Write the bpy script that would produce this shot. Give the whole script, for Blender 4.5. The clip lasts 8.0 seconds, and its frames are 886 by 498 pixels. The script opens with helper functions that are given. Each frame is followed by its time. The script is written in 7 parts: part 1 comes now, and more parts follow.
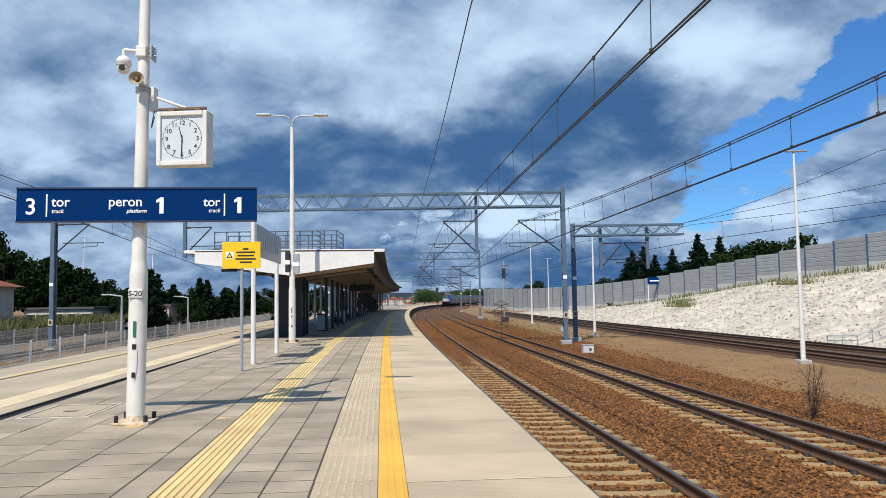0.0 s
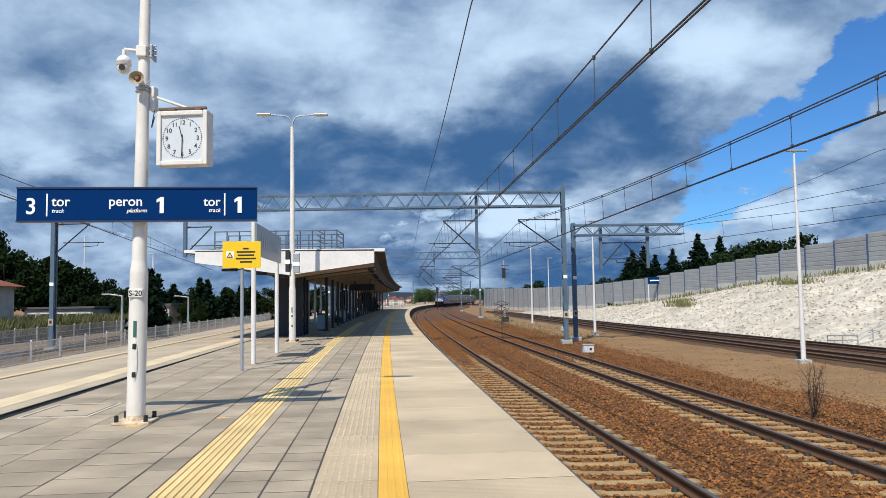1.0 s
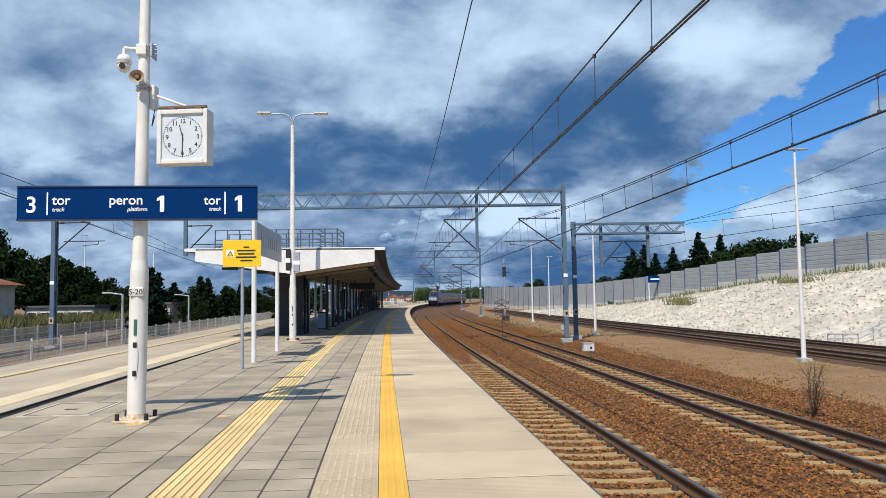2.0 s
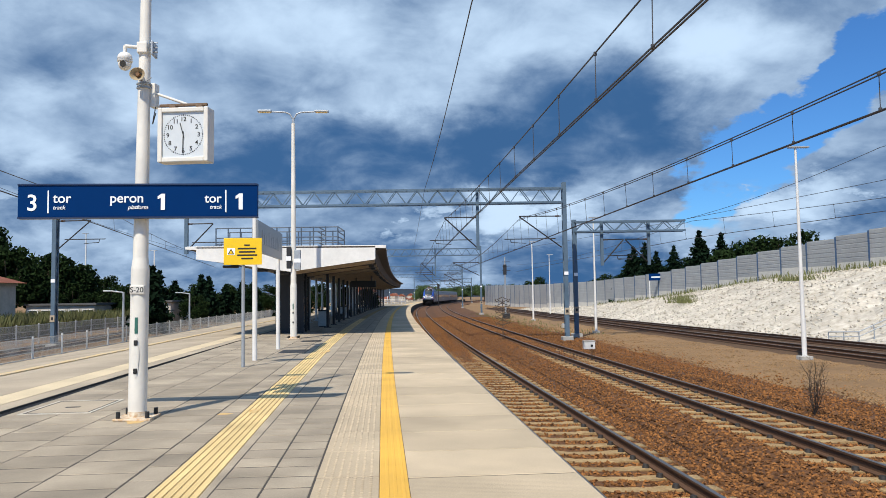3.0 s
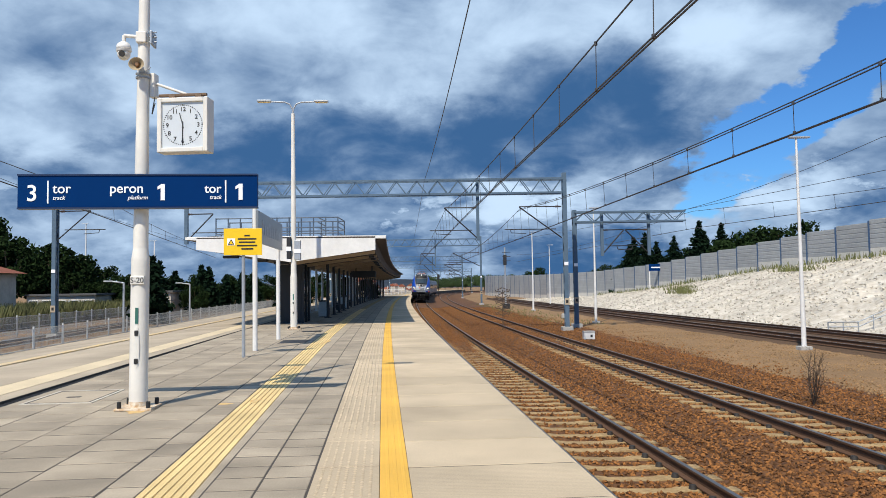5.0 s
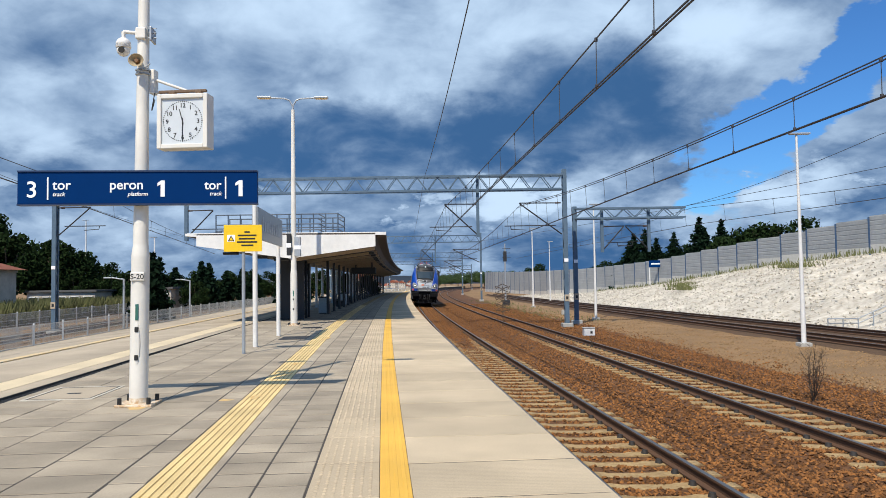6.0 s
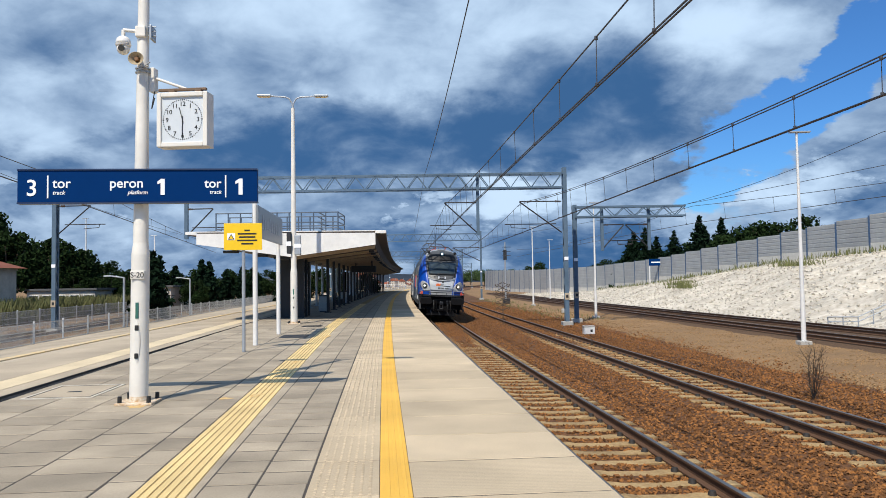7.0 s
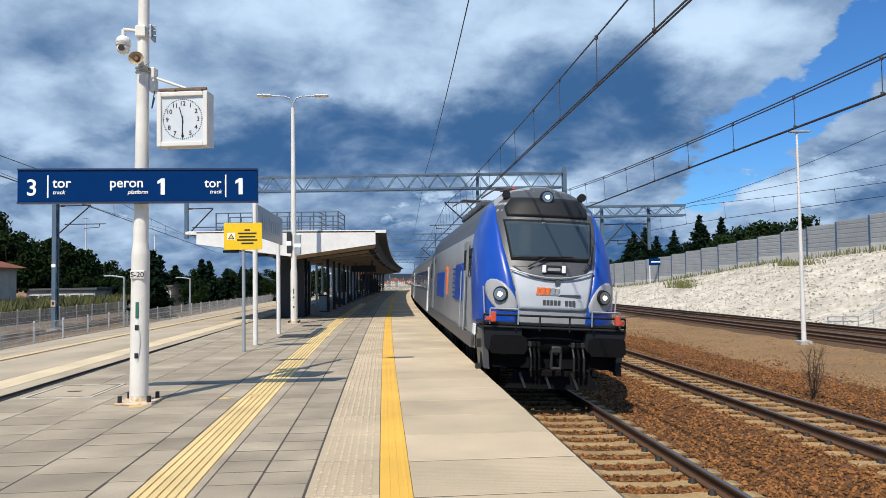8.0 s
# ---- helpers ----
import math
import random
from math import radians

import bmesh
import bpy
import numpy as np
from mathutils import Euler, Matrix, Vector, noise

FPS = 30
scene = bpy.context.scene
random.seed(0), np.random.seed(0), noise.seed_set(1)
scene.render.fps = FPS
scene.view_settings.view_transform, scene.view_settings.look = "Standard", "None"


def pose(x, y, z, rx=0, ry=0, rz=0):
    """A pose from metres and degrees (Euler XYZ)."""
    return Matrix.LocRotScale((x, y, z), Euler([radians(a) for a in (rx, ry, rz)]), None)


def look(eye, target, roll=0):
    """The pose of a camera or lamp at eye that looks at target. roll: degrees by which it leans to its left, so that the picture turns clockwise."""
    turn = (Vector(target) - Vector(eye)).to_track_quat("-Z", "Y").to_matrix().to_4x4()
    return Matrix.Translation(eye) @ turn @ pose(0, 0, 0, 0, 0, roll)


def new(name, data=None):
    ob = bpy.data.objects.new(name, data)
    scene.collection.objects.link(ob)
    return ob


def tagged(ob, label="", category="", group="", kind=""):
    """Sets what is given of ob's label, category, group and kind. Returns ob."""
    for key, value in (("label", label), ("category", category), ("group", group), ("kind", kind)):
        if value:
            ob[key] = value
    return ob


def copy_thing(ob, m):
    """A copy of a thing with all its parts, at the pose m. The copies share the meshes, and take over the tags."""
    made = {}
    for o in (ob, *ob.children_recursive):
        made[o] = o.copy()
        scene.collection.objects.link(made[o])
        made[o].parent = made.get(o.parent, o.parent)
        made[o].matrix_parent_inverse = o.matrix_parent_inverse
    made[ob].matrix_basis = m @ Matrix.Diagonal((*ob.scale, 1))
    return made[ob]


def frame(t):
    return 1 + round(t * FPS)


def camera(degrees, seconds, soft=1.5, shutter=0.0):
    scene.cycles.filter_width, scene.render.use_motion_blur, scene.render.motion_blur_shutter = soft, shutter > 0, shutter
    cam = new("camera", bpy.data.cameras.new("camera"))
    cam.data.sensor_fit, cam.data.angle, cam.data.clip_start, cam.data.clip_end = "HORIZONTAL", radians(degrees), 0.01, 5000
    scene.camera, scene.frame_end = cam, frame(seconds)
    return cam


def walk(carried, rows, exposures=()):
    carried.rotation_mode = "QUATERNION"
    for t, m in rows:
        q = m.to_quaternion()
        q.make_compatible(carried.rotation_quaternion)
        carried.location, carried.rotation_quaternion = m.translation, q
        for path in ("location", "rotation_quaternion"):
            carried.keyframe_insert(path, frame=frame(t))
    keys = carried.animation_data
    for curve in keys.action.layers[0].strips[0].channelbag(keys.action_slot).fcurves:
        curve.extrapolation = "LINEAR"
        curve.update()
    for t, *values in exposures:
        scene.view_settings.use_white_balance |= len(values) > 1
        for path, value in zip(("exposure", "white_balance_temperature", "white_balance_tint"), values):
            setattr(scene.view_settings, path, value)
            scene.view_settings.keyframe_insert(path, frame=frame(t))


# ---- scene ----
# Everything follows one railway curve: AX(a, y) is the x at distance y of the line that crosses y = 0 at x = a.
EYE = 1.78


def AX(a, y):
    return a - 0.089 * y + 0.000228 * y * y + 0.9e-6 * max(0.0, y - 95.0) ** 3


def AT(y):
    return math.atan(-0.089 + 0.000456 * y + 2.7e-6 * max(0.0, y - 95.0) ** 2)


# ---- camera ----
cam = camera(62.2, 8.0, 0.85)


def aim(t, yaw, tilt):
    return (t, look((0, 0, EYE), (yaw, 1.0, EYE + tilt), -0.85))


walk(cam, [
    aim(0.0, 0.0, 0.0685), aim(0.5, 0.0, 0.0685), aim(1.0, -0.0003, 0.0680), aim(1.5, -0.0004, 0.0673),
    aim(2.2, -0.0010, 0.0657), aim(3.0, -0.0018, 0.0634), aim(3.5, -0.0019, 0.0601), aim(4.0, -0.0019, 0.0573),
    aim(4.5, -0.0020, 0.0538), aim(5.2, -0.0021, 0.0490), aim(6.0, -0.0022, 0.0454), aim(6.5, -0.0023, 0.0442),
    aim(7.0, -0.0023, 0.0432), aim(7.5, -0.0023, 0.0430), aim(8.0, -0.0024, 0.0427)])

# ---- light ----
SUN_AZ, SUN_EL = radians(201.0), radians(52.0)
world = bpy.data.worlds.new("world")
scene.world = world
world.use_nodes = True
wn, wl = world.node_tree.nodes, world.node_tree.links
wn.clear()


def wnode(kind, **kw):
    n = wn.new(kind)
    for k, v in kw.items():
        n.inputs[k].default_value = v
    return n


def wmath(op, a, b=None, clamp=False):
    n = wn.new("ShaderNodeMath")
    n.operation, n.use_clamp = op, clamp
    for i, v in enumerate((a, b)):
        if v is None:
            continue
        if isinstance(v, (int, float)):
            n.inputs[i].default_value = v
        else:
            wl.new(v, n.inputs[i])
    return n.outputs[0]


sky = wn.new("ShaderNodeTexSky")
sky.sky_type, sky.sun_disc = "NISHITA", False
sky.sun_elevation, sky.sun_rotation = SUN_EL, SUN_AZ
sky.dust_density, sky.ozone_density, sky.air_density = 0.2, 4.0, 1.0
# clouds: broken banks with dark bases over the blue, on a plane above the place
coord = wn.new("ShaderNodeTexCoord")
sep = wn.new("ShaderNodeSeparateXYZ")
wl.new(coord.outputs["Generated"], sep.inputs[0])
DX, DY, DZ = sep.outputs
high = wmath("ADD", wmath("MAXIMUM", DZ, 0.0), 0.40)
comb = wn.new("ShaderNodeCombineXYZ")
wl.new(wmath("DIVIDE", DX, high), comb.inputs[0])
wl.new(wmath("DIVIDE", DY, high), comb.inputs[1])


def cloud_noise(scale, detail, shift, rough=0.55, distortion=0.0):
    mp = wn.new("ShaderNodeMapping")
    mp.inputs["Location"].default_value = shift
    wl.new(comb.outputs[0], mp.inputs[0])
    n = wn.new("ShaderNodeTexNoise")
    n.inputs["Scale"].default_value, n.inputs["Detail"].default_value = scale, detail
    n.inputs["Roughness"].default_value, n.inputs["Distortion"].default_value = rough, distortion
    wl.new(mp.outputs[0], n.inputs["Vector"])
    return n.outputs[0]


def wrange(v, a, b, c=0.0, d=1.0):
    n = wn.new("ShaderNodeMapRange")
    n.interpolation_type = "SMOOTHSTEP"
    for i, x in enumerate((a, b, c, d)):
        n.inputs[i + 1].default_value = x
    wl.new(v, n.inputs[0])
    return n.outputs[0]


def wmix(f, a, b):
    n = wn.new("ShaderNodeMix")
    n.data_type = "RGBA"
    for i, v in ((0, f), (6, a), (7, b)):
        if isinstance(v, tuple):
            n.inputs[i].default_value = (*v, 1)
        else:
            wl.new(v, n.inputs[i])
    return n.outputs[2]


broad = cloud_noise(1.35, 8, (1.7, 4.2, 0.0))
puffs = cloud_noise(3.4, 10, (5.1, 0.6, 2.0), 0.56, 0.1)
# rounded heads of cumulus
warp = wn.new("ShaderNodeVectorMath")
warp.operation = "MULTIPLY_ADD"
wob = wn.new("ShaderNodeTexNoise")
wob.inputs["Scale"].default_value, wob.inputs["Detail"].default_value = 5.0, 5.0
wl.new(comb.outputs[0], wob.inputs["Vector"])
wl.new(wob.outputs["Color"], warp.inputs[0])
warp.inputs[1].default_value = (0.22, 0.22, 0.0)
wl.new(comb.outputs[0], warp.inputs[2])
vor = wn.new("ShaderNodeTexVoronoi")
vor.feature = "SMOOTH_F1"
vor.inputs["Scale"].default_value, vor.inputs["Detail"].default_value = 4.6, 3.0
vor.inputs["Roughness"].default_value, vor.inputs["Smoothness"].default_value = 0.5, 0.5
wl.new(warp.outputs[0], vor.inputs["Vector"])
heads = wmath("SUBTRACT", 1.22, vor.outputs["Distance"])
puffs = wmath("ADD", wmath("MULTIPLY", puffs, 0.6), wmath("MULTIPLY", heads, 0.4))
cover = wmath("ADD", wmath("MULTIPLY", broad, 0.65), wmath("MULTIPLY", puffs, 0.35))
# where the banks lie: eastings and heights over the horizon, seen along the tracks
ahead = wrange(DY, 0.1, 0.35)
fore = wmath("MAXIMUM", DY, 0.12)
TX, TZ = wmath("DIVIDE", DX, fore), wmath("DIVIDE", DZ, fore)
TXW = wmath("ADD", TX, wmath("MULTIPLY", wmath("SUBTRACT", cloud_noise(4.0, 6, (3.3, 1.9, 0.4), 0.6), 0.5), 0.22))
TZW = wmath("ADD", TZ, wmath("MULTIPLY", wmath("SUBTRACT", cloud_noise(4.6, 7, (6.1, 9.2, 2.4), 0.6), 0.5), 0.16))


def lobe(x, z, rx, rz):
    """A soft bank round one place of the sky."""
    u = wmath("MULTIPLY", wmath("SUBTRACT", TXW, x), 1.0 / rx)
    v = wmath("MULTIPLY", wmath("SUBTRACT", TZW, z), 1.0 / rz)
    d = wmath("ADD", wmath("MULTIPLY", u, u), wmath("MULTIPLY", v, v))
    return wmath("MULTIPLY", wrange(d, 1.0, 0.0), ahead)


def banks(rows):
    total = None
    for x, z, rx, rz, amount in rows:
        k = wmath("MULTIPLY", lobe(x, z, rx, rz), amount)
        total = k if total is None else wmath("ADD", total, k)
    return total


# clear blue: a slanting gap on the right of the tracks, and open sky toward the sun
slant = wmath("SUBTRACT", TZW, wmath("MULTIPLY", wmath("SUBTRACT", TXW, 0.33), 0.62))
gap = wmath("MULTIPLY", wrange(slant, 0.155, 0.215, 1.0, 0.0), wrange(slant, 0.055, 0.115))
gap = wmath("MULTIPLY", wmath("MULTIPLY", gap, wrange(TXW, 0.29, 0.37)), ahead)
cover = wmath("ADD", cover, wmath("MULTIPLY", ahead, 0.12))
cover = wmath("SUBTRACT", cover, wmath("MULTIPLY", gap, 0.5))
cover = wmath("SUBTRACT", cover, banks(((0.60, 0.31, 0.09, 0.05, 0.22), (0.40, 0.085, 0.10, 0.03, 0.2))))
cover = wmath("SUBTRACT", cover, wrange(DY, 0.25, -0.25, 0.0, 0.2))
veil = wrange(cover, 0.25, 0.43)
soft_light = cloud_noise(1.7, 6, (8.3, 2.4, 5.0), 0.5)
curl = cloud_noise(6.5, 9, (4.4, 3.8, 0.7), 0.58, 0.35)
thick = wmath("ADD", wmath("MULTIPLY", puffs, 0.36), wmath("MULTIPLY", soft_light, 0.30))
thick = wmath("ADD", thick, wmath("MULTIPLY", curl, 0.36))
thick = wmath("ADD", thick, wrange(DZ, 0.16, 0.33, -0.01, 0.03))
thick = wmath("ADD", thick, banks((
    (-0.14, 0.32, 0.42, 0.13, 0.09), (-0.52, 0.24, 0.22, 0.07, 0.09), (-0.35, 0.40, 0.3, 0.1, 0.04),
    (-0.10, 0.185, 0.36, 0.08, -0.13), (-0.45, 0.16, 0.34, 0.06, -0.06), (0.22, 0.235, 0.28, 0.11, -0.13),
    (0.42, 0.30, 0.16, 0.12, 0.14), (0.34, 0.37, 0.2, 0.08, 0.05), (0.10, 0.115, 0.11, 0.03, 0.20),
    (0.49, 0.125, 0.14, 0.04, 0.18), (-0.45, 0.075, 0.3, 0.05, 0.05), (0.0, 0.04, 0.5, 0.035, -0.08),
    (0.56, 0.22, 0.12, 0.05, 0.08), (0.38, 0.085, 0.22, 0.05, 0.11))))
lit = wrange(thick, 0.29, 0.75)
# small bright cumulus low over the horizon
small = wrange(cloud_noise(7.5, 8, (2.2, 7.7, 1.0), 0.6), 0.53, 0.68)
low = wmath("MULTIPLY", wrange(DZ, 0.06, 0.09), wrange(DZ, 0.16, 0.11))
low = wmath("MULTIPLY", wmath("MULTIPLY", small, low), 0.75)
lit = wmath("MAXIMUM", lit, low)
veil = wmath("MAXIMUM", veil, low)
CLOUD_DARK, CLOUD_LIGHT = (0.047, 0.135, 0.310), (0.625, 0.81, 1.03)
clouds = wmix(lit, CLOUD_DARK, CLOUD_LIGHT)
skyscale = wn.new("ShaderNodeVectorMath")
skyscale.operation = "MULTIPLY"
skyscale.inputs[1].default_value = (0.046, 0.086, 0.128)
wl.new(sky.outputs[0], skyscale.inputs[0])
skyb = wn.new("ShaderNodeBackground")
skyb.inputs["Strength"].default_value = 1.0
wl.new(wmix(veil, skyscale.outputs[0], clouds), skyb.inputs["Color"])
wout = wn.new("ShaderNodeOutputWorld")
wl.new(skyb.outputs[0], wout.inputs[0])

sun = new("sun", bpy.data.lights.new("sun", "SUN"))
sun.data.energy, sun.data.angle, sun.data.color = 5.0, radians(0.55), (1.0, 0.925, 0.80)
sun.matrix_world = look((0, 0, 50), (math.cos(SUN_EL) * math.sin(radians(21)), math.cos(SUN_EL) * math.cos(radians(21)), 50 - math.sin(SUN_EL)))

# ---- materials ----
def mat(name, rgb, rough=0.7, metal=0.0, grain=0.0, scale=20.0, rgb2=None, big=0.0, bigscale=0.8, bump=0.0, rand=0.0, spec=0.5, coat=0.0, distort=0.0):
    """A procedural surface: base colour, fine grain toward rgb2, broad stains, relief and a change of tone from piece to piece."""
    m = bpy.data.materials.new(name)
    m.use_nodes = True
    nt = m.node_tree
    n, l = nt.nodes, nt.links
    b = n["Principled BSDF"]
    b.inputs["Roughness"].default_value = rough
    b.inputs["Metallic"].default_value = metal
    b.inputs["Specular IOR Level"].default_value = spec
    b.inputs["Coat Weight"].default_value = coat
    b.inputs["Base Color"].default_value = (*rgb, 1)
    if not (grain or big or rand or bump):
        return m
    geo = n.new("ShaderNodeNewGeometry")
    fine = n.new("ShaderNodeTexNoise")
    fine.inputs["Scale"].default_value, fine.inputs["Detail"].default_value = scale, 6
    fine.inputs["Roughness"].default_value, fine.inputs["Distortion"].default_value = 0.65, distort
    l.new(geo.outputs["Position"], fine.inputs["Vector"])
    col = n.new("ShaderNodeMix")
    col.data_type = "RGBA"
    ramp = n.new("ShaderNodeMapRange")
    ramp.inputs["From Min"].default_value, ramp.inputs["From Max"].default_value = 0.36, 0.64
    ramp.inputs["To Max"].default_value = grain
    l.new(fine.outputs[0], ramp.inputs[0])
    l.new(ramp.outputs[0], col.inputs[0])
    col.inputs[6].default_value = (*rgb, 1)
    col.inputs[7].default_value = (*(rgb2 or [c * 0.5 for c in rgb]), 1)
    last = col.outputs[2]

    def darken(src, amount, lo, hi):
        nonlocal last
        r = n.new("ShaderNodeMapRange")
        r.inputs["From Min"].default_value, r.inputs["From Max"].default_value = lo, hi
        r.inputs["To Min"].default_value, r.inputs["To Max"].default_value = 1 - amount, 1 + amount * 0.35
        l.new(src, r.inputs[0])
        x = n.new("ShaderNodeVectorMath")
        x.operation = "SCALE"
        l.new(last, x.inputs[0])
        l.new(r.outputs[0], x.inputs["Scale"])
        last = x.outputs[0]

    if big:
        wide = n.new("ShaderNodeTexNoise")
        wide.inputs["Scale"].default_value, wide.inputs["Detail"].default_value = bigscale, 5
        l.new(geo.outputs["Position"], wide.inputs["Vector"])
        darken(wide.outputs[0], big, 0.3, 0.7)
    if rand:
        info = n.new("ShaderNodeObjectInfo")
        add = n.new("ShaderNodeMath")
        add.operation = "ADD"
        fr = n.new("ShaderNodeMath")
        fr.operation = "FRACT"
        l.new(info.outputs["Random"], add.inputs[0])
        l.new(geo.outputs["Random Per Island"], add.inputs[1])
        l.new(add.outputs[0], fr.inputs[0])
        darken(fr.outputs[0], rand, 0.0, 1.0)
    l.new(last, b.inputs["Base Color"])
    if bump:
        bp = n.new("ShaderNodeBump")
        bp.inputs["Strength"].default_value, bp.inputs["Distance"].default_value = min(1.0, bump), 0.02
        l.new(fine.outputs[0], bp.inputs["Height"])
        l.new(bp.outputs[0], b.inputs["Normal"])
    return m


M_paver = mat("grey_paver", (0.43, 0.358, 0.262), 0.85, grain=0.4, scale=60, big=0.3, bigscale=1.1, rand=0.2, bump=0.2)
M_slab = mat("edge_slab", (0.58, 0.465, 0.315), 0.85, grain=0.25, scale=50, big=0.2, rand=0.18, bump=0.12)
_n, _l = M_slab.node_tree.nodes, M_slab.node_tree.links
_wave = _n.new("ShaderNodeTexWave")
_wave.wave_type, _wave.bands_direction = "BANDS", "Y"
_wave.inputs["Scale"].default_value, _wave.inputs["Distortion"].default_value = 6.5, 0.3
_geo = _n.new("ShaderNodeNewGeometry")
_l.new(_geo.outputs["Position"], _wave.inputs["Vector"])
_bump = _n.new("ShaderNodeBump")
_bump.inputs["Strength"].default_value, _bump.inputs["Distance"].default_value = 0.3, 0.006
_l.new(_wave.outputs["Fac"], _bump.inputs["Height"])
_l.new(_n["Bump"].outputs[0], _bump.inputs["Normal"])
_l.new(_bump.outputs[0], _n["Principled BSDF"].inputs["Normal"])
M_joint = mat("joint_sand", (0.07, 0.06, 0.05), 0.95, grain=0.4, scale=80)
M_yellow = mat("yellow_line", (0.82, 0.47, 0.065), 0.7, grain=0.3, scale=40, rgb2=(0.66, 0.37, 0.06), big=0.16, rand=0.06)
M_cream = mat("pale_yellow_tactile", (0.80, 0.60, 0.27), 0.75, grain=0.3, scale=40, rgb2=(0.66, 0.45, 0.19), big=0.2, rand=0.1)
M_palestrip = mat("cream_strip", (0.70, 0.57, 0.37), 0.8, grain=0.3, scale=30, big=0.15)
M_pave2 = mat("pale_paving", (0.48, 0.395, 0.285), 0.85, grain=0.3, scale=40, big=0.25, bigscale=0.5)
M_drain = mat("dark_grating", (0.03, 0.03, 0.032), 0.6, grain=0.3, scale=60)
M_concrete = mat("concrete", (0.42, 0.41, 0.38), 0.9, grain=0.35, scale=30, big=0.2, bump=0.2)
M_sleeper = mat("concrete_sleeper", (0.43, 0.30, 0.14), 0.9, grain=0.6, scale=18, rgb2=(0.22, 0.12, 0.045), big=0.25, bigscale=2.0, rand=0.15, bump=0.3)
# rust brown with the shade of the pits between stones in its colour
M_ballast = mat("rusty_shaded_ballast", (0.17, 0.07, 0.018), 0.95, grain=0.9, scale=9, rgb2=(0.05, 0.019, 0.006), big=0.25, bigscale=0.4, bump=1.0)
M_stone = mat("ballast_stone", (0.30, 0.125, 0.031), 0.95, grain=0.5, scale=30, rgb2=(0.14, 0.055, 0.018), rand=0.75, bump=0.4)
M_gravel = mat("brown_gravel", (0.30, 0.18, 0.079), 0.95, grain=0.7, scale=14, rgb2=(0.15, 0.085, 0.036), big=0.25, bigscale=0.25, bump=0.8)
M_railside = mat("rail_rust", (0.105, 0.052, 0.026), 0.8, metal=0.0, grain=0.5, scale=40)
M_railtop = mat("rail_polish", (0.30, 0.25, 0.21), 0.42, metal=1.0)
M_clip = mat("black_clip", (0.025, 0.022, 0.02), 0.7)
M_white = mat("white_paint", (0.75, 0.74, 0.71), 0.5, grain=0.15, scale=8, big=0.08, bigscale=1.5)
M_offwhite = mat("aged_white_paint", (0.78, 0.75, 0.68), 0.5, grain=0.2, scale=6, big=0.12, bigscale=1.5)
M_galv = mat("galvanised_steel", (0.40, 0.43, 0.46), 0.5, metal=0.4, grain=0.3, scale=12)
M_gantry = mat("gantry_steel", (0.10, 0.155, 0.215), 0.6, metal=0.0, grain=0.25, scale=6, big=0.15, spec=0.25)
M_wire = mat("dark_copper_wire", (0.05, 0.05, 0.055), 0.6)
M_dark = mat("dark_steel", (0.018, 0.019, 0.022), 0.6, grain=0.3, scale=15)
M_sign = mat("sign_blue", (0.0008, 0.028, 0.125), 0.4, grain=0.1, scale=5, spec=0.06)
M_signtext = mat("sign_white", (0.85, 0.86, 0.87), 0.5)
M_warn = mat("warning_yellow", (0.86, 0.55, 0.01), 0.4, grain=0.1, scale=5)
M_black = mat("black_print", (0.015, 0.015, 0.015), 0.6)
# brown darkened: the shade under the canopy roof is in this colour
M_wood = mat("shaded_soffit_brown", (0.045, 0.029, 0.018), 0.7, grain=0.4, scale=10, rand=0.1)
M_panel = mat("barrier_panel", (0.36, 0.37, 0.37), 0.6, grain=0.2, scale=4, big=0.1, rand=0.08)
M_bpost = mat("barrier_post", (0.05, 0.10, 0.19), 0.5)
M_chalk = mat("pale_rubble", (0.66, 0.61, 0.52), 0.95, grain=0.7, scale=2.2, rgb2=(0.38, 0.32, 0.24), big=0.25, bigscale=0.35, bump=1.0)
M_grass = mat("dry_grass", (0.075, 0.095, 0.025), 0.9, grain=0.6, scale=5, rgb2=(0.20, 0.17, 0.07), big=0.3, rand=0.3)
M_leaf = mat("dark_leaf", (0.020, 0.038, 0.012), 0.9, grain=0.4, scale=3, rand=0.45, spec=0.05)
M_needle = mat("spruce_needle", (0.010, 0.024, 0.012), 0.9, grain=0.4, scale=3, rand=0.4, spec=0.05)
M_bark = mat("bark", (0.09, 0.065, 0.045), 0.9, grain=0.5, scale=12)
M_wall = mat("plaster", (0.50, 0.45, 0.38), 0.9, grain=0.3, scale=3, big=0.2)
M_rooftile = mat("red_roof_tile", (0.27, 0.085, 0.045), 0.85, grain=0.4, scale=6, big=0.2)
M_glassdark = mat("window_glass", (0.02, 0.025, 0.03), 0.08, spec=0.8)

# ---- mesh tools ----
def part(name, bm, material, parent=None, label="", smooth=False):
    me = bpy.data.meshes.new(name)
    bm.to_mesh(me)
    bm.free()
    for mm in (material if isinstance(material, (list, tuple)) else [material]):
        me.materials.append(mm)
    if smooth:
        for p in me.polygons:
            p.use_smooth = True
    ob = new(name, me)
    if parent is not None:
        ob.parent = parent
    if label:
        ob["label"] = label
    return ob


def thing(name, m, label, category, group="", kind=""):
    ob = new(name)
    ob.empty_display_size = 0.2
    ob.matrix_basis = m
    return tagged(ob, label, category, group, kind)


def B():
    return bmesh.new()


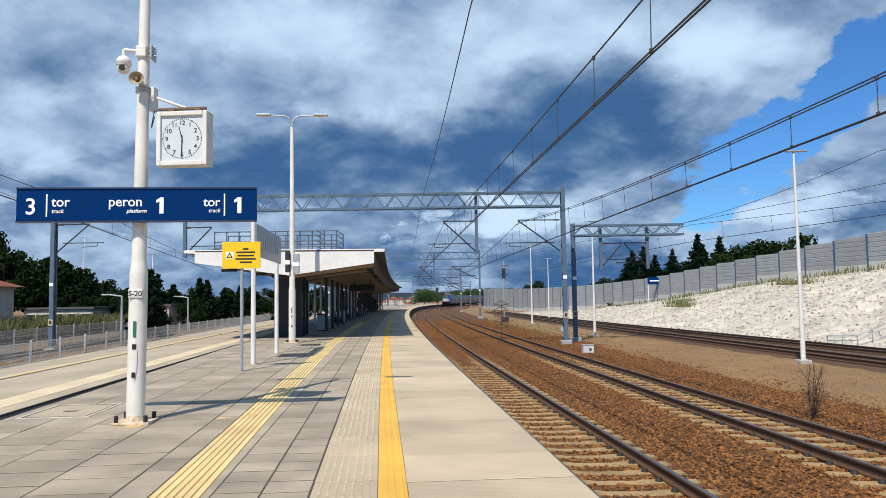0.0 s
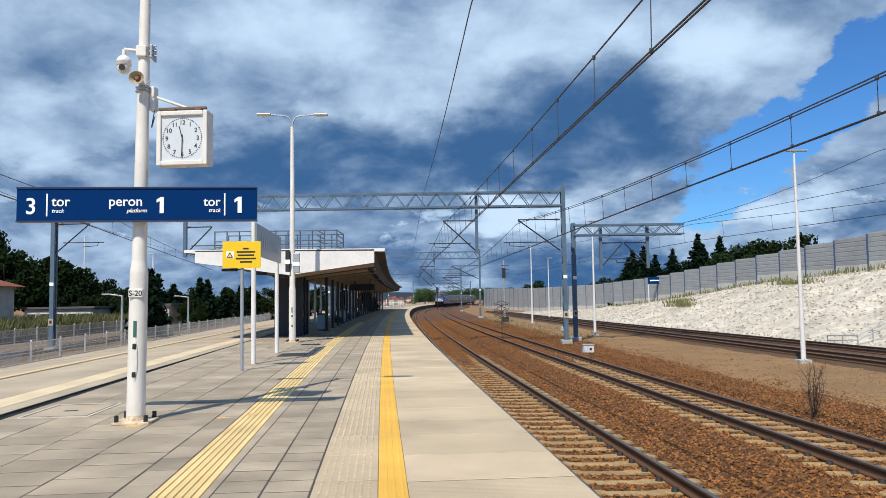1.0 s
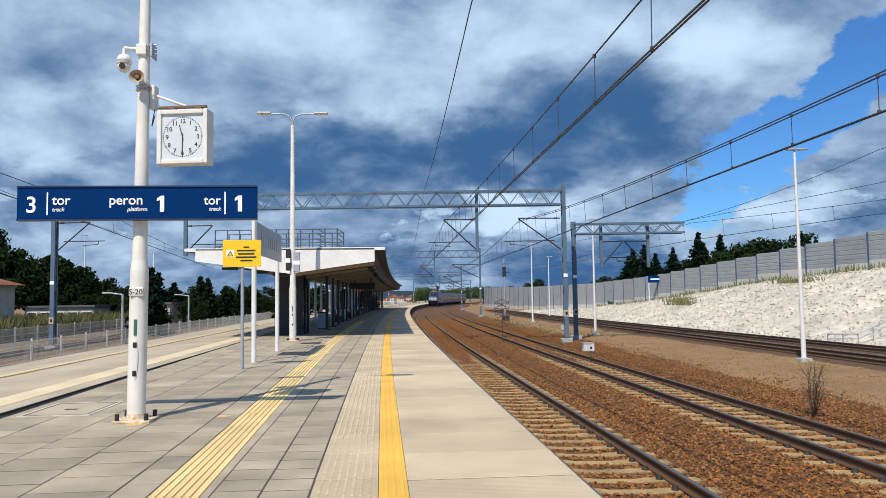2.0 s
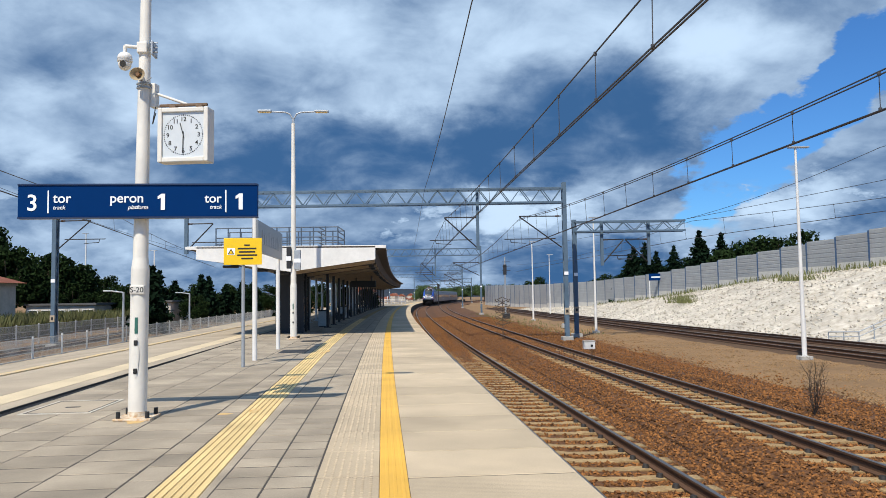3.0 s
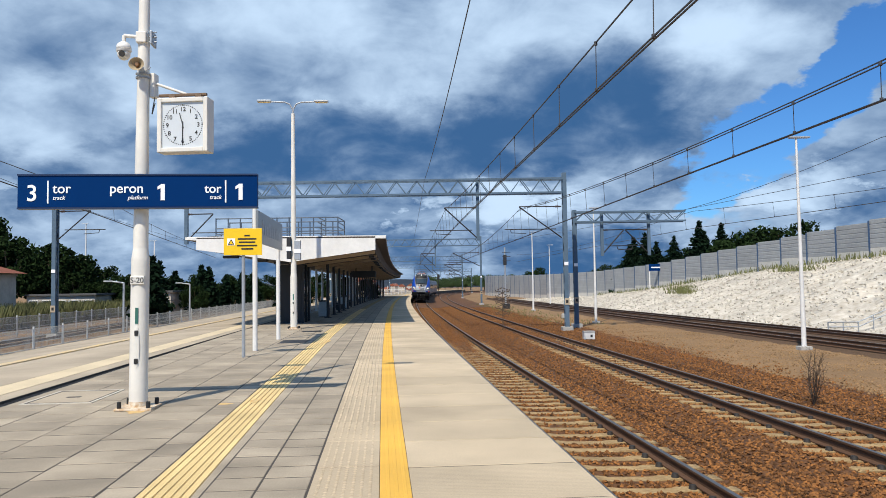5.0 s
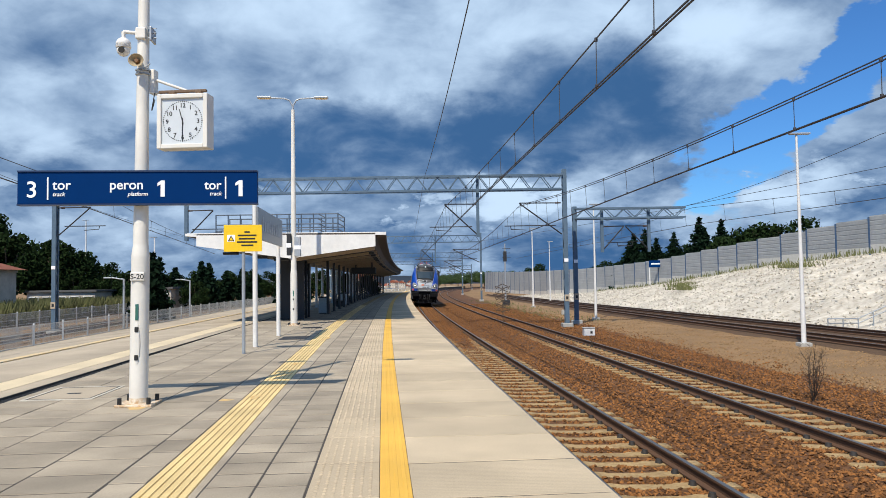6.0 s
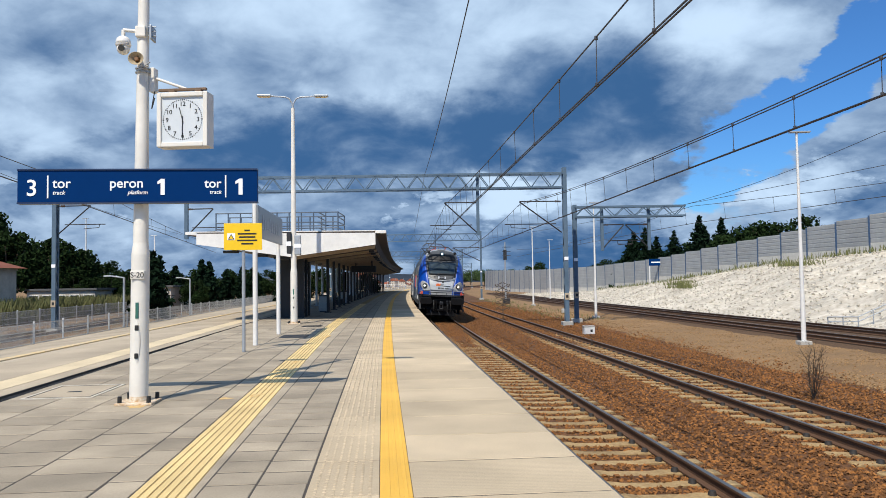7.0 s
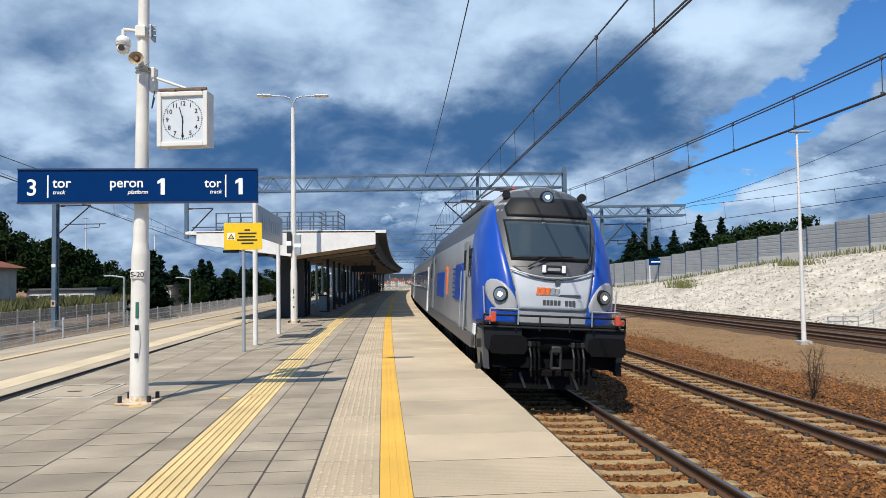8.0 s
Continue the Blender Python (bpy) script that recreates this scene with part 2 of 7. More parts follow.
def box(bm, x0, x1, y0, y1, z0, z1, bev=0.0, mi=0):
    r = bmesh.ops.create_cube(bm, size=1.0, matrix=Matrix.Translation(((x0 + x1) / 2, (y0 + y1) / 2, (z0 + z1) / 2)) @ Matrix.Diagonal((x1 - x0, y1 - y0, z1 - z0, 1)))
    vs = r["verts"]
    for f in {f for v in vs for f in v.link_faces}:
        f.material_index = mi
    if bev:
        bmesh.ops.bevel(bm, geom=list({e for v in vs for e in v.link_edges}), offset=bev, segments=2, affect="EDGES", profile=0.5)
    return bm


def rod(bm, p, q, r0, r1=None, seg=10, mi=0):
    """A round bar from p to q."""
    p, q = Vector(p), Vector(q)
    d = q - p
    r1 = r0 if r1 is None else r1
    m = Matrix.Translation((p + q) / 2) @ d.to_track_quat("Z", "Y").to_matrix().to_4x4()
    r = bmesh.ops.create_cone(bm, cap_ends=True, segments=seg, radius1=r0, radius2=r1, depth=d.length, matrix=m)
    for f in {f for v in r["verts"] for f in v.link_faces}:
        f.material_index = mi
        f.smooth = len(f.verts) == 4 and seg > 4
        if len(f.verts) > 4:
            for e in f.edges:
                e.smooth = False
    return bm


def bar(bm, p, q, w, h, mi=0):
    """A square bar from p to q."""
    p, q = Vector(p), Vector(q)
    d = q - p
    m = Matrix.Translation((p + q) / 2) @ d.to_track_quat("Y", "Z").to_matrix().to_4x4() @ Matrix.Diagonal((w, d.length, h, 1))
    r = bmesh.ops.create_cube(bm, size=1.0, matrix=m)
    for f in {f for v in r["verts"] for f in v.link_faces}:
        f.material_index = mi
    return bm


def prism(bm, outline, y0, y1, mi=0):
    """The outline in x, z drawn out from y0 to y1."""
    a = [bm.verts.new((x, y0, z)) for x, z in outline]
    b = [bm.verts.new((x, y1, z)) for x, z in outline]
    n = len(a)
    fs = [bm.faces.new(a), bm.faces.new(b[::-1])]
    for i in range(n):
        fs.append(bm.faces.new((a[i], b[i], b[(i + 1) % n], a[(i + 1) % n])))
    for f in fs:
        f.material_index = mi
    bmesh.ops.recalc_face_normals(bm, faces=fs)
    return bm


def ribbon(bm, section, ys, closed=True, mi=0):
    """A section of (a, z) points carried along the railway curve."""
    rows = [[bm.verts.new((AX(a, y), y, z)) for a, z in section] for y in ys]
    n = len(section)
    for r0, r1 in zip(rows, rows[1:]):
        for i in range(n if closed else n - 1):
            f = bm.faces.new((r0[i], r0[(i + 1) % n], r1[(i + 1) % n], r1[i]))
            f.material_index = mi
    if closed:
        bm.faces.new(rows[0]), bm.faces.new(rows[-1][::-1])
    bmesh.ops.recalc_face_normals(bm, faces=bm.faces[:])
    return bm


def steps(y0, y1, d):
    n = max(1, round((y1 - y0) / d))
    return [y0 + (y1 - y0) * i / n for i in range(n + 1)]


def at(a, y, z=0.0, turn=True):
    """A place on the railway curve, turned with it."""
    return pose(AX(a, y), y, z, 0, 0, -math.degrees(AT(y)) if turn else 0)

# ---- ground and tracks ----
def sheet(name, xs, ys, height, material, label, category):
    """A ground sheet over the lines xs and ys."""
    verts = [(x, y, height(x, y)) for y in ys for x in xs]
    w = len(xs)
    faces = [(j * w + i, j * w + i + 1, (j + 1) * w + i + 1, (j + 1) * w + i) for j in range(len(ys) - 1) for i in range(w - 1)]
    me = bpy.data.meshes.new(name)
    me.from_pydata(verts, [], faces)
    me.materials.append(material)
    for p in me.polygons:
        p.use_smooth = True
    return tagged(new(name, me), label, category, kind="structure")


def earth(x, y):
    near = 0.05 * (noise.noise((x * 0.4, y * 0.4, 0)) + 0.6 * noise.noise((x * 1.3, y * 1.3, 3)))
    a = x - AX(0.0, y)
    if -16.0 < a < 11.8 and -30 < y < 420:
        return -1.35
    return -1.03 + (near if y < 150 and abs(x) < 60 else 0.0)


spread = [-4000, -1500, -700, -300, -150, -90] + [-60 + 1.0 * i for i in range(121)] + [90, 150, 300, 700, 1500, 4000]
depth_lines = [-600, -200, -60] + [-20 + 1.0 * i for i in range(171)] + [170, 200, 260, 340, 450, 600, 900, 1500, 2500, 4600]
ground = sheet("ground", spread, depth_lines, earth, M_gravel, "brown gravelly ground around the tracks", "ground")

BED_A = [13.2, 11.2, 9.3, 6.5, 6.2, 5.75, 5.3, 4.9, 2.3, 1.7]
BED_Z = [-1.12, -1.03, -1.042, -0.875, -0.89, -0.98, -1.02, -1.015, -0.945, -0.94]


def bed_lift(y):
    """Farther off the stones lie level with the sleepers."""
    u = max(0.0, min(1.0, (y - 26.0) / 22.0))
    return 0.06 * u * u * (3 - 2 * u)


bm = B()
rows = []
for y in steps(-30, 420, 4):
    rows.append([bm.verts.new((AX(a, y), y, z + bed_lift(y))) for a, z in zip(BED_A, BED_Z)] + [bm.verts.new((AX(1.7, y), y, -1.4)), bm.verts.new((AX(13.2, y), y, -1.4))])
for r0, r1 in zip(rows, rows[1:]):
    for i in range(len(r0)):
        j = (i + 1) % len(r0)
        bm.faces.new((r0[i], r0[j], r1[j], r1[i]))
bm.faces.new(rows[0]), bm.faces.new(rows[-1])
bmesh.ops.recalc_face_normals(bm, faces=bm.faces[:])
ballast = tagged(part("ballast_bed", bm, M_ballast), "rust-brown crushed stone ballast under two tracks", "ballast", kind="structure")


def sleeper_mesh(zl, zr):
    """A concrete sleeper, dished in the middle, with its four black clips; its slope carries the cant of the curve."""
    bm = B()
    tilt = math.atan2(zl - zr, 1.51)
    prof = [(-1.28, -0.02), (-1.25, 0.0), (-0.45, 0.0), (-0.3, -0.02), (0.3, -0.02), (0.45, 0.0), (1.25, 0.0), (1.28, -0.02), (1.3, -0.15), (-1.3, -0.15)]
    prism(bm, prof, -0.125, 0.125)
    for r in (-0.755, 0.755):
        for o in (-0.13, 0.13):
            rod(bm, (r + o, 0, -0.01), (r + o, 0, 0.055), 0.062, 0.045, 8, 1)
    bmesh.ops.rotate(bm, verts=bm.verts[:], cent=(0, 0, 0), matrix=Matrix.Rotation(tilt, 3, "Y"))
    me = bpy.data.meshes.new("sleeper")
    bm.to_mesh(me)
    bm.free()
    me.materials.append(M_sleeper), me.materials.append(M_clip)
    return me


def rails(name, line, y0, y1, zl, zr, label, parts_to, sleepers_to):
    t = thing(name, Matrix.Identity(4), label, "track", kind="structure")
    ys = steps(y0, y1, 4)
    for off, z in ((-0.755, zl), (0.755, zr)):
        for nm, prof, material, lab in (
                ("rail", [(-0.07, -0.172), (0.07, -0.172), (0.07, -0.155), (0.012, -0.13), (0.012, -0.045), (0.036, -0.03), (0.036, -0.002), (-0.036, -0.002), (-0.036, -0.03), (-0.012, -0.045), (-0.012, -0.13), (-0.07, -0.155)], M_railside, ""),
                ("running_surface", [(-0.034, -0.002), (0.034, -0.002), (0.028, 0.001), (-0.028, 0.001)], M_railtop, "polished rail head")):
            bm = B()
            rows = [[bm.verts.new((line(y) + off + u, y, z + w)) for u, w in prof] for y in ys]
            n = len(prof)
            for r0, r1 in zip(rows, rows[1:]):
                for i in range(n):
                    bm.faces.new((r0[i], r0[(i + 1) % n], r1[(i + 1) % n], r1[i]))
            bmesh.ops.recalc_face_normals(bm, faces=bm.faces[:])
            part(nm, bm, material, t, lab)
    me = sleeper_mesh(zl, zr)
    y = y0 + 0.3
    zc = (zl + zr) / 2 - 0.178
    rest = B()
    while y < sleepers_to:
        m = pose(line(y), y, zc + random.uniform(-0.008, 0.008), 0, 0, -math.degrees(AT(y)) + random.uniform(-0.5, 0.5))
        if 0 < y < parts_to:
            ob = new("sleeper", me)
            ob.parent, ob.matrix_basis = t, m
        else:
            box(rest, -1.28, 1.28, -0.12, 0.12, -0.12, 0.0)
            bmesh.ops.transform(rest, matrix=m @ Matrix.Rotation(math.atan2(zl - zr, 1.51), 4, "Y"), verts=rest.verts[-8:])
        y += 0.6
    tagged(part("far_sleepers", rest, M_sleeper, t), kind="stuff")
    return t


track_1 = rails("track_1", lambda y: AX(3.50, y), -30, 420, -0.75, -0.79, "platform track with rusty rails on concrete sleepers", 110, 130)
track_2 = rails("track_2", lambda y: AX(7.85, y), -30, 420, -0.70, -0.79, "second track with rusty rails on concrete sleepers", 90, 110)
track_4 = rails("track_4", lambda y: AX(22.5 - 0.033 * (y - 30), y), 10, 150, -0.73, -0.77, "side track with dark rusty rails below a pale bank", 0, -5)
bm = B()
rows = []
for y in steps(8, 150, 4):
    c = 22.5 - 0.033 * (y - 30)
    rows.append([bm.verts.new((AX(c + o, y), y, z)) for o, z in ((-5.0 + 0.02 * (y - 30), -1.06), (-4.55 + 0.02 * (y - 30), -0.93), (1.4, -0.915), (2.3, -1.06))])
for r0, r1 in zip(rows, rows[1:]):
    for i in range(3):
        bm.faces.new((r0[i], r0[i + 1], r1[i + 1], r1[i]))
bmesh.ops.recalc_face_normals(bm, faces=bm.faces[:])
M_siding = mat("dark_siding_ballast", (0.11, 0.062, 0.030), 0.95, grain=0.7, scale=12, rgb2=(0.05, 0.028, 0.014), bump=0.6)
tagged(part("siding_bed", bm, M_siding), "dark brown ballast bed under the side tracks", "ballast", kind="structure")
track_5 = rails("track_5", lambda y: AX(22.5 - 0.033 * (y - 30) - 3.6 + 0.02 * (y - 30), y), 10, 150, -0.73, -0.77, "second side track with dark rusty rails", 0, -5)
track_3 = rails("track_3", lambda y: AX(-19.0 - 0.06 * (y - 30), y), 0, 160, -0.75, -0.75, "side track with rusty rails behind the fence", 0, -5)


def scatter(name, count, place, size, material, label, category, seed):
    """Many small angular stones as one mesh."""
    rng = np.random.default_rng(seed)
    base = np.array([(1, 0, 0), (-0.9, 0.2, 0), (0.1, 1, 0), (-0.1, -0.9, 0.1), (0.2, 0.1, 0.8), (0, 0, -0.7)])
    tri = np.array([(0, 2, 4), (2, 1, 4), (1, 3, 4), (3, 0, 4), (2, 0, 5), (1, 2, 5), (3, 1, 5), (0, 3, 5)])
    pts = np.array([place(rng) for _ in range(count)])
    ang = rng.uniform(0, 6.283, count)
    sc = rng.uniform(0.55, 1.25, (count, 3)) * size
    v = base[None] + rng.uniform(-0.22, 0.22, (count, 6, 3))
    v = v * sc[:, None, :]
    tilt = rng.uniform(-0.7, 0.7, count)[:, None]
    y2 = v[:, :, 1] * np.cos(tilt) - v[:, :, 2] * np.sin(tilt)
    z2 = v[:, :, 1] * np.sin(tilt) + v[:, :, 2] * np.cos(tilt)
    c, s = np.cos(ang)[:, None], np.sin(ang)[:, None]
    w = np.stack((v[:, :, 0] * c - y2 * s, v[:, :, 0] * s + y2 * c, z2), 2) + pts[:, None, :]
    faces = (tri[None] + 6 * np.arange(count)[:, None, None]).reshape(-1, 3)
    me = bpy.data.meshes.new(name)
    me.from_pydata(w.reshape(-1, 3).tolist(), [], faces.tolist())
    me.materials.append(material)
    return tagged(new(name, me), label, category, kind="stuff")


def bed(a):
    return float(np.interp(a, BED_A[::-1], BED_Z[::-1]))


def ballast_place(rng):
    y = 7.5 + 84 * rng.random() ** 2.1
    a = rng.uniform(1.75, 11.7) if rng.random() < 0.97 else 11.6 + abs(rng.normal(0, 0.9))
    s = ((y + 29.7) / 0.6) % 1.0
    on_tie = min(s, 1 - s) < 0.23 and (abs(a - 3.50) < 1.3 or abs(a - 7.85) < 1.3)
    return AX(a, y), y, max(bed(a), -1.03) + bed_lift(y) + (-0.25 if on_tie and y < 36 else rng.uniform(-0.004, 0.02))


scatter("ballast_stones", 100000, ballast_place, 0.036, M_stone, "loose rust-brown ballast stones between the rails", "ballast", 4)


def gravel_place(rng):
    y = 12 + 50 * rng.random() ** 1.5
    a = rng.uniform(11.5, 21.0)
    x = AX(a, y)
    return x, y, earth(x, y)


M_pebble = mat("brown_pebble", (0.36, 0.22, 0.10), 0.95, grain=0.4, scale=30, rand=0.5)
scatter("gravel_stones", 26000, gravel_place, 0.03, M_pebble, "loose brown gravel beside the tracks", "gravel", 5)

# ---- platform body, gutter and forecourt ----
EDGE = 1.95
bm = B()
ribbon(bm, [(EDGE - 0.12, -1.1), (EDGE - 0.12, -0.14), (EDGE - 0.03, -0.13), (EDGE - 0.03, -0.0058), (-5.82, -0.0058), (-5.82, -0.16), (-6.24, -0.16), (-6.24, -0.0058), (-7.6, -0.0058), (-7.6, -1.1)], steps(-20, 330, 4))
platform = tagged(part("platform", bm, M_joint), "long curved station platform of pale concrete paving", "platform", kind="structure")


def guide_shift(y):
    return -0.012 * max(0.0, min(y, 28.0))


def lay(name, a0, a1, z, material, parent, y0, y1, label="", shift=None, thick=0.03):
    bm = B()
    ys = steps(y0, y1, 3)
    rows = []
    for y in ys:
        s = shift(y) if shift else 0.0
        rows.append([bm.verts.new((AX(a + s, y), y, h)) for a, h in ((a0, z - thick), (a0, z - 0.004), (a0 + 0.004, z), (a1 - 0.004, z), (a1, z - 0.004), (a1, z - thick))])
    for r0, r1 in zip(rows, rows[1:]):
        for i in range(5):
            bm.faces.new((r0[i], r0[i + 1], r1[i + 1], r1[i]))
    bm.faces.new(rows[0]), bm.faces.new(rows[-1])
    bmesh.ops.recalc_face_normals(bm, faces=bm.faces[:])
    return part(name, bm, material, parent, label)


lay("yellow_line", -0.028, 0.25, 0.001, M_yellow, platform, -20, 330, "painted yellow safety line with fine grooves")
for i in range(3):
    lay("line_rib", 0.03 + i * 0.075, 0.065 + i * 0.075, 0.0045, M_yellow, platform, 4, 40)
# groove floor, darker than the cream ribs laid on it
M_groove = mat("dark_groove", (0.42, 0.29, 0.12), 0.85, grain=0.4, scale=30, big=0.2)
lay("guide_strip", -2.055, -1.575, 0.0, M_groove, platform, -20, 330, "pale yellow ribbed guide paving", guide_shift)
for i in range(6):
    lay("guide_rib", -2.05 + i * 0.0805, -1.985 + i * 0.0805, 0.008, M_cream, platform, 4, 60, "", guide_shift)
lay("gutter_grate", -6.22, -5.84, -0.05, M_drain, platform, -20, 330, "dark sunken gutter grating")
bm = B()
for y in steps(10, 40, 0.12):
    bar(bm, (AX(-6.22, y), y, -0.046), (AX(-5.84, y), y, -0.046), 0.03, 0.02)
tagged(part("grate_bars", bm, M_dark, platform), kind="stuff")
lay("gutter_kerb", -6.62, -6.25, 0.0, M_pave2, platform, -20, 330)
lay("edge_margin", -7.59, -7.27, 0.0, M_pave2, platform, -20, 330)
lay("edge_band", -7.25, -6.64, 0.001, M_palestrip, platform, -20, 330, "cream painted edge band")

bm = B()
rows = []
for y in steps(-20, 330, 3):
    rows.append([bm.verts.new((AX(a, y), y, z)) for a, z in ((-7.56, -0.3), (-7.56, 0.0), (-9.0, -0.04), (-12.0, -0.36), (-15.6 - 0.03 * max(0, y - 30), -0.7), (-15.6 - 0.03 * max(0, y - 30), -1.2))])
for r0, r1 in zip(rows, rows[1:]):
    for i in range(5):
        bm.faces.new((r0[i], r0[i + 1], r1[i + 1], r1[i]))
bmesh.ops.recalc_face_normals(bm, faces=bm.faces[:])
forecourt = tagged(part("pavement", bm, M_pave2), "pale worn paving sloping down beside the platform", "pavement", kind="structure")
bm = B()
ribbon(bm, [(-10.5, -0.17), (-10.5, -0.21), (-9.85, -0.14), (-9.85, -0.10)], steps(-20, 130, 3))
part("worn_yellow_line", bm, mat("worn_yellow", (0.66, 0.47, 0.20), 0.8, grain=1.0, scale=3, rgb2=(0.50, 0.42, 0.30)), forecourt, "faded yellow guide line")

# ---- things on the platform ----
def text(words, size, m, material, parent, shear=0.0, align="LEFT", name="lettering"):
    """Built-in letters as a thin mesh; m places the baseline start, letters stand in x, z and face -y."""
    cu = bpy.data.curves.new(name, "FONT")
    cu.body, cu.size, cu.shear, cu.align_x, cu.extrude, cu.offset = words, size, shear, align, 0.002, 0.011 * size
    tmp = bpy.data.objects.new("tmp", cu)
    scene.collection.objects.link(tmp)
    me = bpy.data.meshes.new_from_object(tmp.evaluated_get(bpy.context.evaluated_depsgraph_get()))
    bpy.data.objects.remove(tmp)
    bpy.data.curves.remove(cu)
    me.materials.clear()
    me.materials.append(material)
    ob = new(name, me)
    ob.parent, ob.matrix_basis = parent, m @ pose(0, 0, 0, 90, 0, 0)
    return ob


def bars(lines, parent, x0, z0, step, h, material, y, name="printed_bar"):
    """Writing too small to read: one bar a line."""
    for i, (u0, u1) in enumerate(lines):
        bm = B()
        box(bm, x0 + u0, x0 + u1, y - 0.003, y, z0 - i * step, z0 - i * step + h)
        part(name, bm, material, parent)


def lamp_head(parent, side, z, reach):
    """A curved arm with a flat lamp head, to one side."""
    bm = B()
    pts = [(0.0, 0, z - 0.55), (0.03, 0, z - 0.28), (0.14, 0, z - 0.08), (0.34, 0, z), (reach, 0, z + 0.03)]
    for p, q in zip(pts, pts[1:]):
        rod(bm, (p[0] * side, 0, p[2]), (q[0] * side, 0, q[2]), 0.036, 0.034, 10)
    arm = part("arm", bm, M_galv, parent)
    bm = B()
    x0, x1 = sorted((side * reach, side * (reach + 0.62)))
    box(bm, x0, x1, -0.13, 0.13, z + 0.0, z + 0.09, 0.03)
    head = part("lamp_head", bm, M_galv, parent, "flat grey lamp head")
    bm = B()
    box(bm, x0 + 0.06, x1 - 0.06, -0.1, 0.1, z - 0.012, z + 0.002)
    part("diffuser", bm, M_cream, head)


M_rustwhite = mat("rust_streaked_white", (0.72, 0.66, 0.54), 0.7, grain=0.9, scale=14, rgb2=(0.45, 0.25, 0.09))


def platform_lamp(a, y, height, r0, label, lean=0.0):
    t = thing("platform_lamp", at(a, y) @ pose(0, 0, 0, 0, lean, 0), label, "lamp post", "white lamp posts on the platform")
    bm = B()
    rod(bm, (0, 0, 0.03), (0, 0, 2.25), r0, r0 * 0.98, 20)
    rod(bm, (0, 0, 2.25), (0, 0, 2.42), r0 * 0.98, r0 * 0.82, 20)
    rod(bm, (0, 0, 2.42), (0, 0, height - 0.5), r0 * 0.82, r0 * 0.52, 20)
    part("pole", bm, M_offwhite, t)
    bm = B()
    rod(bm, (0, 0, 0.035), (0, 0, 0.11), r0 * 1.03, r0 * 1.012, 20)
    part("weld_collar", bm, M_rustwhite, t, "rust-stained weld collar")
    bm = B()
    box(bm, -0.27, 0.27, -0.27, 0.27, 0.0, 0.035, 0.008)
    part("base_plate", bm, M_rustwhite, t, "rust-stained white base plate")
    for sx in (-0.21, 0.21):
        for sy in (-0.21, 0.21):
            bm = B()
            rod(bm, (sx, sy, 0.03), (sx, sy, 0.13), 0.032, 0.03, 10)
            part("bolt_cap", bm, M_black, t, "black bolt cap")
    lamp_head(t, -1, height, 0.93)
    lamp_head(t, 1, height, 0.93)
    bm = B()
    bmesh.ops.create_uvsphere(bm, u_segments=10, v_segments=6, radius=1.0, matrix=pose(0, -r0 - 0.0, 0.93) @ Matrix.Diagonal((0.05, 0.012, 0.33, 1)))
    hatch = part("service_hatch", bm, M_offwhite, t)
    for z in (0.72, 1.14):
        bm = B()
        box(bm, -0.028, 0.028, -r0 - 0.022, -r0 + 0.02, z - 0.04, z + 0.04, 0.01)
        part("lock", bm, M_black, hatch)
    bm = B()
    box(bm, -0.022, 0.022, -r0 - 0.006, -r0 + 0.03, 1.28, 1.52)
    part("sticker", bm, mat("green_sticker", (0.03, 0.13, 0.10), 0.5), t, "dark green sticker")
    return t


PA, PY = -3.70, 11.2
first_lamp = platform_lamp(PA, PY, 8.1, 0.135, "tall white lamp post carrying a blue platform sign", 0.55)
bm = B()
box(bm, -0.105, 0.105, -0.150, -0.08, 1.87, 2.0, 0.012)
plate = part("number_plate", bm, M_offwhite, first_lamp, "white plate lettered S-20")
text("S-20", 0.112, pose(0, -0.151, 1.897), M_black, plate, 0, "CENTER")
second_lamp = platform_lamp(-3.97, 31.96, 9.95, 0.15, "tall white double-armed lamp post on the platform")

# blue platform sign, square to the track
sign = thing("platform_sign", at(PA, PY) @ pose(0.07, -0.2, 3.03), "long blue platform sign with white lettering on a post", "sign")
bm = B()
box(bm, -1.75, 1.75, -0.045, 0.045, 0, 0.485, 0.008)
part("panel", bm, M_sign, sign)
bm = B()
for z in (-0.012, 0.487):
    box(bm, -1.75, 1.75, -0.06, 0.06, z - 0.012, z + 0.012)
part("edge_strip", bm, mat("sign_edge", (0.015, 0.03, 0.08), 0.4), sign)
for z in (0.12, 0.4):
    bm = B()
    box(bm, -0.17, 0.17, 0.04, 0.34, z - 0.03, z + 0.03, 0.01)
    part("clamp", bm, M_galv, sign)
SX = lambda px: -1.75 + (px - 29.0) * 3.50 / 423.0
F_Y = -0.05
def figure_one(x):
    bm = B()
    prism(bm, [(x + 0.035, 0.1), (x + 0.095, 0.1), (x + 0.095, 0.345), (x + 0.045, 0.345), (x - 0.012, 0.305), (x - 0.012, 0.262), (x + 0.035, 0.285)], F_Y - 0.004, F_Y + 0.004)
    part("lettering", bm, M_signtext, sign)


